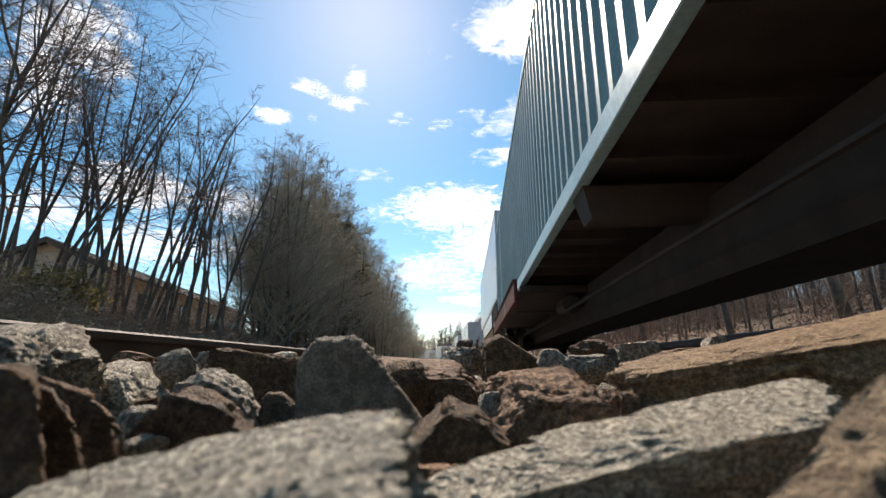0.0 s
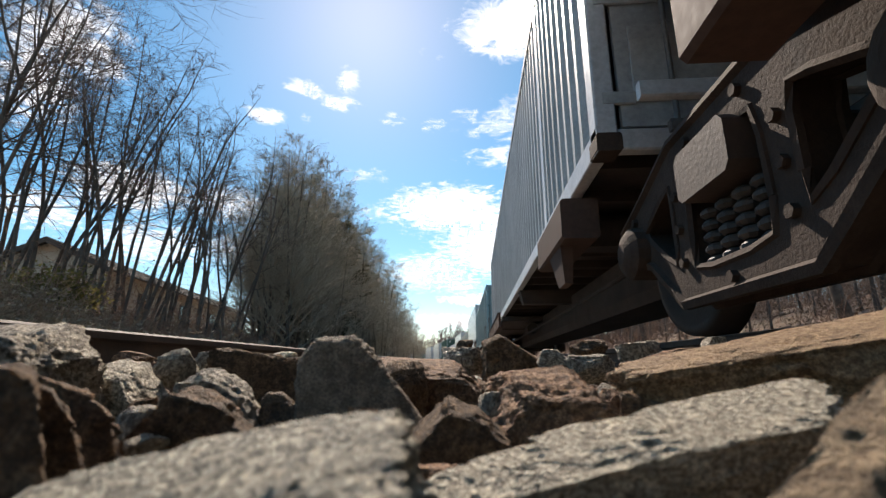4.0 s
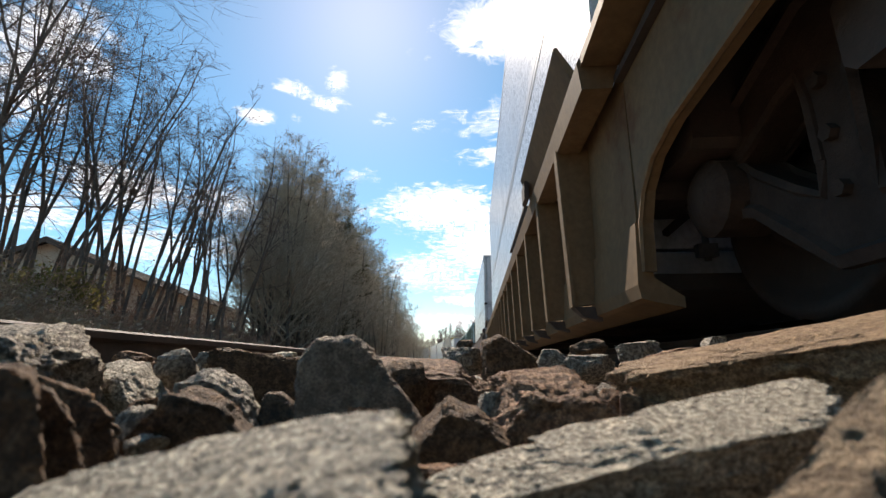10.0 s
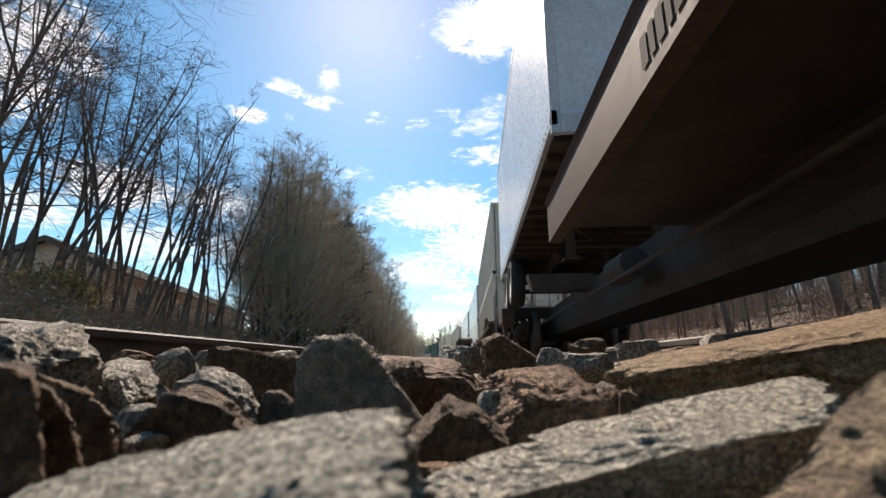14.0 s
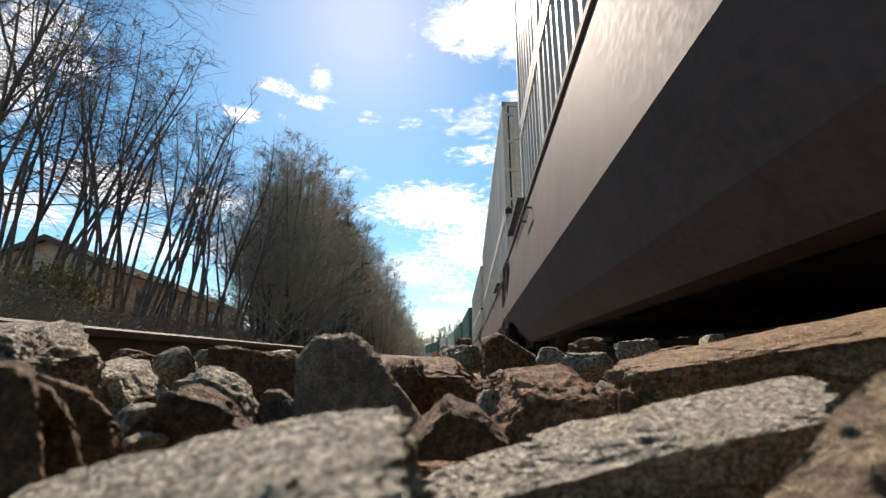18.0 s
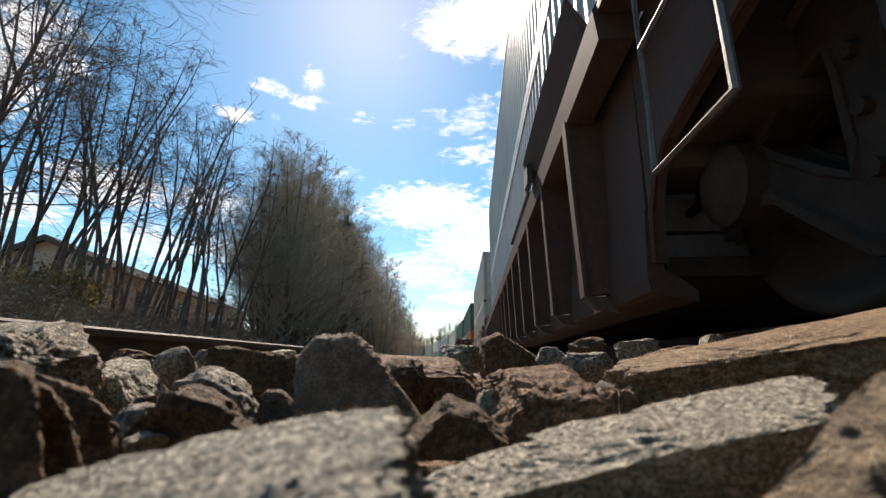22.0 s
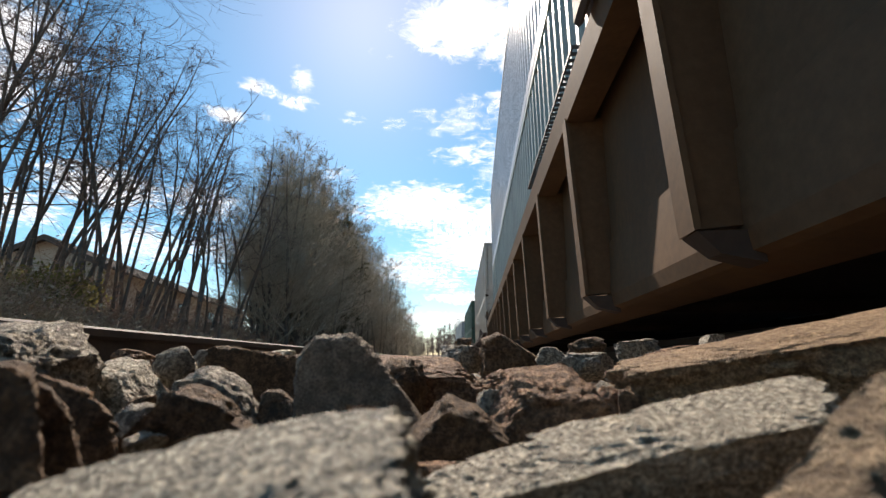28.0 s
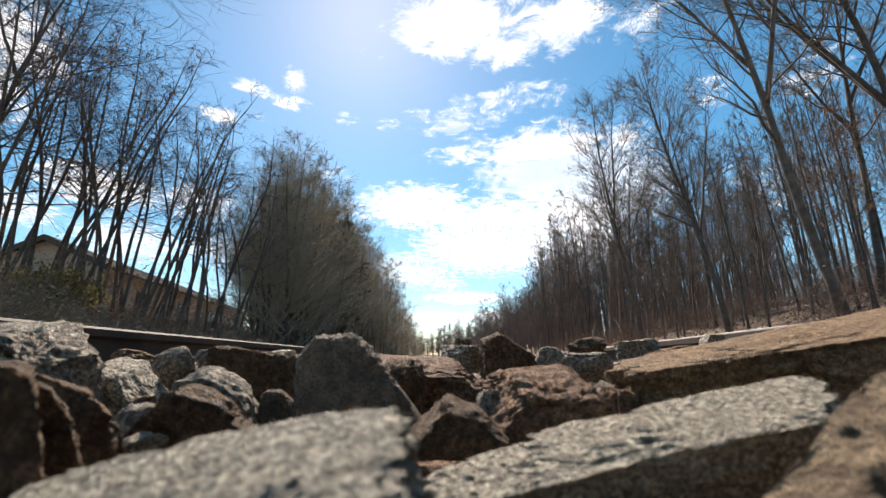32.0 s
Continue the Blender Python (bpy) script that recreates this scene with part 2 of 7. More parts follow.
RAIL_PROFILE = [(-0.076, -0.171), (0.076, -0.171), (0.076, -0.160), (0.012, -0.140), (0.009, -0.05), (0.036, -0.038), (0.036, -0.010),
                (0.026, -0.003), (-0.026, -0.003), (-0.036, -0.010), (-0.036, -0.038), (-0.009, -0.05), (-0.012, -0.140), (-0.076, -0.160)]
rail_ys = [-400, -100, -30] + list(range(-10, 12, 2)) + list(range(12, 200, 6)) + list(range(210, 460, 15))
for x0, track_label in ((TRACK_X, "railway track in use, rusty rails with polished heads on ties"), (SIDE_X, "empty railway track with rusty rails on wooden ties")):
    track = empty("railway_track", pose(0, 0, 0), track_label, "railway track")
    tagged(track, kind="structure")
    for off in (-0.7525, 0.7525):
        r = part("rail", swept(RAIL_PROFILE, off, x0, rail_ys), RAIL_MAT, track)
        part("rail_head", swept([(-0.026, -0.0029), (0.026, -0.0029), (0.022, 0.0), (-0.022, 0.0)], off, x0, rail_ys), RAIL_TOP if x0 > 0 else RAIL_DULL, r, "worn running surface")
    tie = shared("tie", lambda: Geo().box(-1.3, 1.3, -0.115, 0.115, -0.17, 0.0, 0.012), TIE_MAT)
    for k in range(110):
        y = -6 + k * 0.53
        m = on_track(y, x0, RAIL - 0.172)
        part("tie", tie, TIE_MAT, track, at=m)

# ---- trees ----
BARK = material("grey_bark", (0.155, 0.125, 0.10), (0.08, 0.062, 0.048), rough=0.9, scale=3, fine=22, bump=0.8, bump_d=0.02, rand=0.25)
TWIG = material("twig_bark", (0.46, 0.40, 0.30), (0.32, 0.27, 0.20), rough=0.85, scale=4, fine=20, bump=0.0, rand=0.2)

def thin_leaf(name, col):
    """Thin leaves: part of the light that falls on one side shows on the other; the colour varies from clump to clump."""
    m = bpy.data.materials.new(name)
    m.use_nodes = True
    n, l = m.node_tree.nodes, m.node_tree.links
    n.remove(n["Principled BSDF"])
    co, t = n.new("ShaderNodeTexCoord"), n.new("ShaderNodeTexNoise")
    t.inputs["Scale"].default_value, t.inputs["Detail"].default_value = 2.2, 6
    l.new(co.outputs["Object"], t.inputs["Vector"])
    r = n.new("ShaderNodeValToRGB")
    r.color_ramp.elements[0].position, r.color_ramp.elements[1].position = 0.35, 0.65
    r.color_ramp.elements[0].color = (*(c * 0.55 for c in col), 1)
    r.color_ramp.elements[1].color = (*col, 1)
    l.new(t.outputs["Fac"], r.inputs["Fac"])
    d, u, x = n.new("ShaderNodeBsdfDiffuse"), n.new("ShaderNodeBsdfTranslucent"), n.new("ShaderNodeMixShader")
    x.inputs[0].default_value = 0.45
    l.new(r.outputs["Color"], d.inputs["Color"])
    l.new(r.outputs["Color"], u.inputs["Color"])
    l.new(d.outputs[0], x.inputs[1])
    l.new(u.outputs[0], x.inputs[2])
    l.new(x.outputs[0], n["Material Output"].inputs["Surface"])
    return m


DARK_TWIG = material("dark_twig_bark", (0.16, 0.12, 0.105), (0.09, 0.066, 0.056), rough=0.85, scale=4, fine=20, bump=0.0, rand=0.2)
CEDAR = thin_leaf("cedar_needles", (0.125, 0.112, 0.062))
WOOD_TWIG = material("brown_twig_bark", (0.25, 0.195, 0.15), (0.15, 0.115, 0.085), rough=0.85, scale=4, fine=20, bump=0.0, rand=0.2)


def bent(rng, p, d, length, segs, wobble, lift):
    pts = [p.copy()]
    for _ in range(segs):
        d = (d + Vector((rng.gauss(0, wobble), rng.gauss(0, wobble), rng.gauss(0, wobble * 0.6) + lift))).normalized()
        p = p + d * (length / segs)
        pts.append(p.copy())
    return pts


def tree_meshes(seed, height, radius, first=0.3, n1=16, n2=6, n3=5, spread=(25, 50), reach=0.34, lift=0.08, fork=0.0, wob=0.035, twig_r=0.006, crook=0.1, dark_limbs=True, twig=None):
    rng = random.Random(seed)
    trunk, crown = Geo(), Geo()
    leads = []
    base = Vector((0, 0, -0.25))
    pts = bent(rng, base, Vector((rng.gauss(0, 0.03), rng.gauss(0, 0.03), 1)), height, 12, wob, 0.05)
    rad = [radius * (1 - i / 12) ** 0.85 + 0.008 for i in range(13)]
    rad[0] *= 1.35
    trunk.tube(pts, rad, 7)
    leads.append((pts, rad, first))
    if fork > 0:
        for _ in range(2):
            i = rng.randint(4, 6)
            a = rng.uniform(0, 6.28)
            q = bent(rng, pts[i], Vector((math.cos(a) * 0.45, math.sin(a) * 0.45, 1)).normalized(), height * (1 - i / 12) * 0.9, 9, wob, 0.06)
            rr = [rad[i] * 0.75 * (1 - k / 9) ** 0.85 + 0.007 for k in range(10)]
            trunk.tube(q, rr, 6)
            leads.append((q, rr, 0.2))

    def side(pp, rr, frac, ang, length):
        x = frac * (len(pp) - 1)
        i = min(int(x), len(pp) - 2)
        p = pp[i].lerp(pp[i + 1], x - i)
        r = rr[i] * (1 - (x - i)) + rr[i + 1] * (x - i)
        d = (pp[i + 1] - pp[i]).normalized()
        o = d.orthogonal().normalized()
        o.rotate(Matrix.Rotation(rng.uniform(0, 6.283), 3, d))
        dd = (d * math.cos(ang) + o * math.sin(ang)).normalized()
        return p, dd, r

    for pp, rr, f0 in leads:
        for k in range(n1):
            fr = f0 + (0.97 - f0) * (k + rng.random()) / n1
            ln = height * reach * (1.12 - fr) * rng.uniform(0.6, 1.15) + 0.4
            p, d, r = side(pp, rr, fr, radians(rng.uniform(*spread)), ln)
            q = bent(rng, p, d, ln, 5, crook, lift)
            r1 = max(min(r * 0.55, 0.012 + ln * 0.012), 0.010)
            rq = [r1 * (1 - i / 5.6) for i in range(6)]
            (trunk if dark_limbs else crown).tube(q, rq, 4, False)
            for k2 in range(n2):
                l2 = ln * rng.uniform(0.28, 0.55)
                p2, d2, r2 = side(q, rq, rng.uniform(0.25, 1.0), radians(rng.uniform(20, 50)), l2)
                q2 = bent(rng, p2, d2, l2, 3, crook * 1.2, lift)
                rq2 = [max(r2 * 0.6, twig_r) * (1 - i / 3.6) for i in range(4)]
                crown.tube(q2, rq2, 3, False)
                for _ in range(n3):
                    l3 = l2 * rng.uniform(0.3, 0.7) + 0.1
                    p3, d3, r3 = side(q2, rq2, rng.uniform(0.2, 1.0), radians(rng.uniform(20, 55)), l3)
                    q3 = bent(rng, p3, d3, l3, 2, crook * 1.2, lift)
                    crown.tube(q3, [twig_r * 0.8, twig_r * 0.6, twig_r * 0.2], 3, False)
    a, b = trunk.mesh("trunk", True), crown.mesh("crown")
    a.materials.append(BARK)
    b.materials.append(twig or TWIG)
    return a, b


def cedar_meshes(seed, height):
    """A dense evergreen: whorls of drooping boughs, each set with sprays of short needle blades, uneven and open below."""
    rng = random.Random(seed)
    trunk, crown = Geo(), Geo()
    pts = bent(rng, Vector((0, 0, -0.25)), Vector((0, 0, 1)), height, 9, 0.02, 0.05)
    rad = [0.11 * (1 - i / 9.5) + 0.008 for i in range(10)]
    trunk.tube(pts, rad, 7)
    for k in range(110):
        f = 0.10 + 0.89 * k / 110
        i = min(int(f * 9), 8)
        p = pts[i].lerp(pts[i + 1], f * 9 - i)
        a = rng.uniform(0, 6.283)
        ln = (0.35 + 1.75 * min(1.0, (1.02 - f) * 1.7) ** 0.8) * rng.uniform(0.55, 1.15)
        q = bent(rng, p, Vector((math.cos(a), math.sin(a), rng.uniform(0.1, 0.7))).normalized(), ln, 4, 0.10, 0.06)
        trunk.tube(q, [0.018, 0.014, 0.01, 0.007, 0.003], 3, False)
        for _ in range(34):
            g = rng.uniform(0.25, 1.0)
            j = min(int(g * 4), 3)
            c = q[j].lerp(q[j + 1], g * 4 - j)
            d = Vector((math.cos(a) + rng.gauss(0, 0.8), math.sin(a) + rng.gauss(0, 0.8), rng.gauss(0.35, 0.5))).normalized()
            tip = c + d * rng.uniform(0.16, 0.42)
            mid = c.lerp(tip, 0.5)
            for _ in range(3):
                u = d.orthogonal().normalized() * rng.uniform(0.012, 0.03)
                u.rotate(Matrix.Rotation(rng.uniform(0, 6.28), 3, d))
                crown.add([c, mid + u, tip, mid - u], [(0, 1, 2, 3)])
    a, b = trunk.mesh("trunk", True), bpy.data.meshes.new("crown")
    b.from_pydata(crown.v, [], crown.f)
    a.materials.append(BARK)
    b.materials.append(CEDAR)
    return a, b


KINDS = {
    "slender": [tree_meshes(s, 10.4, 0.062, first=0.38, n1=13, n2=5, n3=4, spread=(30, 68), reach=0.23, lift=0.05, wob=0.06, twig_r=0.0075, crook=0.26, twig=DARK_TWIG) for s in (1, 2, 3, 4, 5)],
    "spread": [tree_meshes(s, 14.5, 0.085, first=0.22, n1=15, n2=8, n3=5, spread=(45, 85), reach=0.42, lift=0.02, fork=1.0, wob=0.06, twig_r=0.008, crook=0.28, twig=DARK_TWIG) for s in (11, 12, 13)],
    "brushy": [tree_meshes(s, 10.6, 0.09, first=0.03, n1=36, n2=7, n3=5, spread=(30, 72), reach=0.30, lift=0.05, twig_r=0.009, crook=0.16, dark_limbs=False) for s in (21, 22, 23, 24)],
    "cedar": [cedar_meshes(s, 8.5) for s in (51, 52, 53)],
    "tall": [tree_meshes(s, 19.0, 0.165, first=0.34, n1=15, n2=8, n3=7, spread=(28, 58), reach=0.28, lift=0.10, fork=1.0, wob=0.04, twig_r=0.012, crook=0.16, twig=WOOD_TWIG) for s in (31, 32, 33)],
    "pole": [tree_meshes(s, 14.0, 0.07, first=0.30, n1=14, n2=6, n3=5, spread=(22, 55), reach=0.2, lift=0.12, wob=0.04, twig_r=0.012, crook=0.16, twig=WOOD_TWIG) for s in (41, 42, 43)],
}
LABELS = {"cedar": "dense dark olive evergreen among leafless brush", "slender": "slender bare young tree on the leaf-littered bank", "spread": "bare tree with spreading crooked limbs on the bank",
          "brushy": "densely twigged bare tree in a tall thicket", "tall": "tall bare forked woodland tree on the wooded slope",
          "pole": "thin straight bare woodland tree among others"}
tree_rng = random.Random(5)


def plant(kind, x, y, scale=1.0, lean=(0, 0), turn=None, which=None):
    shapes = KINDS[kind]
    me = shapes[tree_rng.randrange(len(shapes)) if which is None else which]
    rz = tree_rng.uniform(0, 360) if turn is None else turn
    m = pose(x, y, ground_z(x, y) - 0.05, lean[0], lean[1], 0) @ pose(0, 0, 0, 0, 0, rz)
    t = new("tree")
    t.matrix_basis = m @ Matrix.Scale(scale, 4)
    tagged(t, LABELS[kind], "tree", {"slender": "young trees on the bank", "brushy": "thicket beside the track", "cedar": "thicket beside the track"}.get(kind, "woodland trees"))
    part("trunk", me[0], BARK, t)
    part("crown", me[1], TWIG, t)
    return t


def bend_x(x, y):
    return x - (0.0 if y < BEND_Y else (y - BEND_Y) ** 2 / (2 * BEND_R))


def reach_to(az, r, azs, els):
    """The height above the ground of a tree at that bearing and distance whose top stands at the skyline's elevation there."""
    x, y = r * math.sin(radians(az)), r * math.cos(radians(az))
    return x, y, r * math.tan(radians(float(np.interp(az, azs, els)))) + EYE[2] - ground_z(x, y)


# large trees on the bank to the left of the lines
for x, y, s, tilt in ((-13.6, 10.3, 0.95, 3), (-14.6, 12.4, 0.85, 2), (-12.7, 8.4, 1.0, 0), (-16.5, 11.0, 0.9, 2)):
    plant("spread", x, y, s, lean=(0, tilt))
BANK_SKY = ([-54, -46, -38.4, -35, -32, -28], [37, 34.5, 32.5, 30.5, 27.0, 25.5])
for k in range(36):
    az = -53.5 + 25.0 * (k + tree_rng.uniform(-0.4, 0.4)) / 35
    x, y, h = reach_to(az, tree_rng.uniform(14.0, 18.5), *BANK_SKY)
    plant("slender", x, y, h / 10.4 * tree_rng.uniform(0.78, 1.02), lean=(tree_rng.uniform(-3, 3), tree_rng.uniform(0, 6)))
# thinner straight stems that fill the row
stem_rng = random.Random(23)
for k in range(14):
    az = -46.5 + 18.5 * (k + stem_rng.uniform(0.2, 0.8)) / 14
    x, y, h = reach_to(az, stem_rng.uniform(15.0, 19.5), *BANK_SKY)
    plant("slender", x, y, h / 10.4 * stem_rng.uniform(0.74, 0.98), lean=(stem_rng.uniform(-2, 2), stem_rng.uniform(2, 4)), turn=stem_rng.uniform(0, 360), which=k % 5)
# the thicket further along: leafless brush round dense dark evergreens
THICKET_SKY = ([-30, -27.5, -25, -22, -19, -16.5, -13.5, -11, -8.5, -6.5], [22, 24.5, 26.5, 25.0, 24.5, 20.5, 16.5, 13.0, 7.5, 4.0])
for k in range(84):
    az = -26.6 + 19.8 * (k + tree_rng.random()) / 84
    off = 7.6 + 6.0 * tree_rng.random() ** 1.6
    r = min(78.0, off / math.sin(radians(-az)) * (1.0 if az < -14 else 0.93))
    x, y, h = reach_to(az, max(20.5, r), *THICKET_SKY)
    plant("brushy", x, y, h / 10.6 * tree_rng.uniform(0.70, 1.04))
for k in range(13):
    az = -26.0 + 14.0 * (k + tree_rng.uniform(0.1, 0.9)) / 13
    off = 8.6 + 3.5 * tree_rng.random()
    x, y, h = reach_to(az, max(22.0, off / math.sin(radians(-az))), *THICKET_SKY)
    plant("cedar", x, y, h / 8.5 * tree_rng.uniform(0.58, 0.82))
# the wooded slope on the right
for x, y, s, tilt in ((9.6, 26.4, 0.86, -1), (10.5, 19.3, 0.74, -3), (10.9, 13.9, 0.95, -4), (13.6, 13.0, 0.9, -4), (14.8, 17.0, 0.85, 0), (15.5, 12.2, 0.95, -5), (12.4, 24.0, 0.72, 2), (11.5, 34.0, 0.8, 0)):
    plant("tall", x, y, s, lean=(0, tilt))
SLOPE_SKY = ([3, 6.4, 11, 14, 20, 26, 32, 40, 52], [6, 10, 20, 21, 21, 21.5, 26, 32, 37])
for k in range(235):
    y = 11.0 + 90 * tree_rng.random() ** 1.2
    x = bend_x(10.8 + tree_rng.random() ** 1.3 * 26 + max(0, 16 - y) * 0.4, y)
    x, y, h = reach_to(math.degrees(math.atan2(x, y)), math.hypot(x, y), *SLOPE_SKY)
    plant("pole", x, y, min(1.35, h / 14.0 * tree_rng.uniform(0.72, 1.04)), lean=(tree_rng.uniform(-3, 3), tree_rng.uniform(-4, 3)))

# a young tree on the right slope that keeps last year's leaves
CLINGING = thin_leaf("clinging_dead_leaf", (0.36, 0.15, 0.075))
for bx, by, bs in ((10.6, 12.6, 0.52), (11.3, 13.3, 0.46)):
    t = plant("pole", bx, by, bs, which=1)
    t["label"] = "young tree that keeps its rust-brown dead leaves"
    leaf_r, g = random.Random(17), Geo()
    for v in KINDS["pole"][1][1].vertices:
        if leaf_r.random() < 0.055 and v.co.z < 12.5:
            c = v.co + Vector((leaf_r.gauss(0, 0.1), leaf_r.gauss(0, 0.1), leaf_r.gauss(-0.05, 0.08)))
            u = Vector((leaf_r.gauss(0, 1), leaf_r.gauss(0, 1), leaf_r.gauss(-0.6, 0.8))).normalized() * leaf_r.uniform(0.07, 0.14)
            w = u.orthogonal().normalized() * leaf_r.uniform(0.03, 0.06)
            g.add([c - u, c + w, c + u, c - w], [(0, 1, 2, 3)])
    me = bpy.data.meshes.new("dead_leaves")
    me.from_pydata(g.v, [], g.f)
    me.materials.append(CLINGING)
    part("dead_leaves", me, CLINGING, t, "rust-brown clinging leaves")

# far woods on both sides of the line and across its bend: too many to count
FAR_TWIG = material("far_wood_bark", (0.24, 0.185, 0.155), (0.15, 0.11, 0.09), rough=0.9, scale=0.5, fine=3, bump=0.0, rand=0)


def far_woods(count, where, seed, tall, label):
    rng = random.Random(seed)
    g = Geo()
    for _ in range(count):
        x, y = where(rng)
        z = ground_z(x, y)
        far = min(1.0, math.hypot(x, y) / 250)
        h = tall * rng.uniform(0.65, 1.15)
        base = Vector((x, y, z - 0.3))
        pts = bent(rng, base, Vector((rng.gauss(0, 0.04), rng.gauss(0, 0.04), 1)), h, 5, 0.03, 0.05)
        r0 = 0.09 + 0.1 * far
        g.tube(pts, [r0 * (1 - i / 5.5) for i in range(6)], 4, False)
        for k in range(26):
            f = rng.uniform(0.12, 1.0)
            i = min(int(f * 5), 4)
            p = pts[i].lerp(pts[i + 1], f * 5 - i)
            a = rng.uniform(0, 6.28)
            ln = h * rng.uniform(0.10, 0.26) * (1.15 - f * 0.6)
            d = Vector((math.cos(a), math.sin(a), rng.uniform(0.5, 1.4))).normalized()
            q = bent(rng, p, d, ln, 2, 0.1, 0.12)
            w = 0.018 + 0.06 * far
            g.tube(q, [w, w * 0.8, w * 0.3], 3, False)
            for _ in range(4):
                e = Vector((rng.gauss(0, 1), rng.gauss(0, 1), rng.uniform(0.2, 1.4))).normalized()
                s0 = q[1].lerp(q[2], rng.random())
                g.tube([s0, s0 + e * ln * rng.uniform(0.25, 0.6)], [w * 0.7, w * 0.3], 3, False)
    me = bpy.data.meshes.new("far_woods")
    me.from_pydata(g.v, [], g.f)
    me.materials.append(FAR_TWIG)
    tagged(new("far_woods", me), label, "woods", kind="stuff")


def right_far(rng):
    y = rng.uniform(18, 120)
    return bend_x(rng.uniform(30, 75), y), y


def bend_far(rng):
    y = 90 + 260 * rng.random()
    return bend_x(rng.uniform(11, 60), y), y


def right_mid(rng):
    y = 34 + 110 * rng.random()
    return bend_x(rng.uniform(10.8, 28), y), y


def left_far(rng):
    y = 110 + 230 * rng.random()
    return bend_x(-rng.uniform(9, 40), y), y


# unseen woods behind the camera, added to cut the sky's fill from there
def behind(rng):
    y = -6 - 90 * rng.random()
    return rng.choice((-1, 1)) * rng.uniform(9, 45), y


far_woods(260, behind, 8, 13.0, "unseen bare woods behind the camera, added to block low sky light")
far_woods(330, right_far, 1, 13.0, "dense bare woods further up the slope")
far_woods(300, right_mid, 12, 12.5, "bare brown woods beside the line towards its bend")
far_woods(330, bend_far, 2, 14.0, "distant bare woods along the bend of the line")
far_woods(200, left_far, 3, 12.0, "distant bare woods beyond the thicket")


def undergrowth(count, where, seed, height, label, mat):
    """Brambles and dead stems: many thin arching shoots."""
    rng = random.Random(seed)
    g = Geo()
    for _ in range(count):
        x, y = where(rng)
        z = ground_z(x, y)
        for _ in range(9):
            a, ln = rng.uniform(0, 6.28), height * rng.uniform(0.35, 1.2)
            d = Vector((math.cos(a) * rng.uniform(0.2, 1.0), math.sin(a) * rng.uniform(0.2, 1.0), 1)).normalized()
            q = bent(rng, Vector((x + rng.gauss(0, 0.3), y + rng.gauss(0, 0.3), z - 0.03)), d, ln, 4, 0.18, -0.10)
            w = rng.uniform(0.006, 0.012)
            g.tube(q, [w, w * 0.9, w * 0.7, w * 0.5, w * 0.2], 3, False)
            for _ in range(4):
                i = rng.randint(1, 4)
                e = Vector((rng.gauss(0, 1), rng.gauss(0, 1), rng.uniform(-0.3, 1.0))).normalized()
                g.tube([q[i], q[i] + e * ln * rng.uniform(0.12, 0.35)], [w * 0.6, w * 0.25], 3, False)
            for _ in range(3):
                i = rng.randint(1, 4)
                c = q[i] + Vector((rng.gauss(0, 0.08), rng.gauss(0, 0.08), rng.gauss(0, 0.08)))
                u = Vector((rng.gauss(0, 1), rng.gauss(0, 1), rng.gauss(0, 1))).normalized() * rng.uniform(0.02, 0.05)
                v = u.orthogonal().normalized() * rng.uniform(0.015, 0.035)
                g.add([c - u, c + v, c + u, c - v], [(0, 1, 2, 3)])
    me = bpy.data.meshes.new("undergrowth")
    me.from_pydata(g.v, [], g.f)
    me.materials.append(mat)
    tagged(new("undergrowth", me), label, "undergrowth", kind="stuff")


BRAMBLE = material("dead_bramble", (0.34, 0.22, 0.15), (0.16, 0.10, 0.07), rough=0.9, scale=2.0, fine=9, bump=0.0, rand=0)
DRY_GRASS = material("dry_grass", (0.34, 0.27, 0.18), (0.2, 0.15, 0.095), rough=0.9, scale=2.0, fine=9, bump=0.0, rand=0)


def left_bank(rng):
    y = rng.uniform(3, 34)
    return -rng.uniform(6.6, 13.5), y


def right_bank(rng):
    y = rng.uniform(7, 40)
    return rng.uniform(6.4, 8.6), y


def right_slope(rng):
    y = rng.uniform(9, 60)
    return bend_x(rng.uniform(9, 30), y), y


undergrowth(900, left_bank, 4, 0.56, "tangle of dead brambles and brown stems on the bank", BRAMBLE)


def bank_saplings(rng):
    az, r = radians(rng.uniform(-56, -27)), rng.uniform(11.5, 20)
    return r * math.sin(az), r * math.cos(az)


undergrowth(65, bank_saplings, 7, 1.9, "thin crossing brown saplings on the bank", BRAMBLE)


def bank_brush(rng):
    az, r = radians(rng.uniform(-54, -26)), rng.uniform(8.8, 12.5)
    return r * math.sin(az), r * math.cos(az)


undergrowth(230, bank_brush, 8, 0.95, "waist-high dead brush along the foot of the bank", DRY_GRASS)
undergrowth(420, right_bank, 5, 0.45, "dry pale grass and stems beside the track bed", DRY_GRASS)
undergrowth(800, right_slope, 6, 1.9, "thin brown saplings and stems on the wooded slope", BRAMBLE)

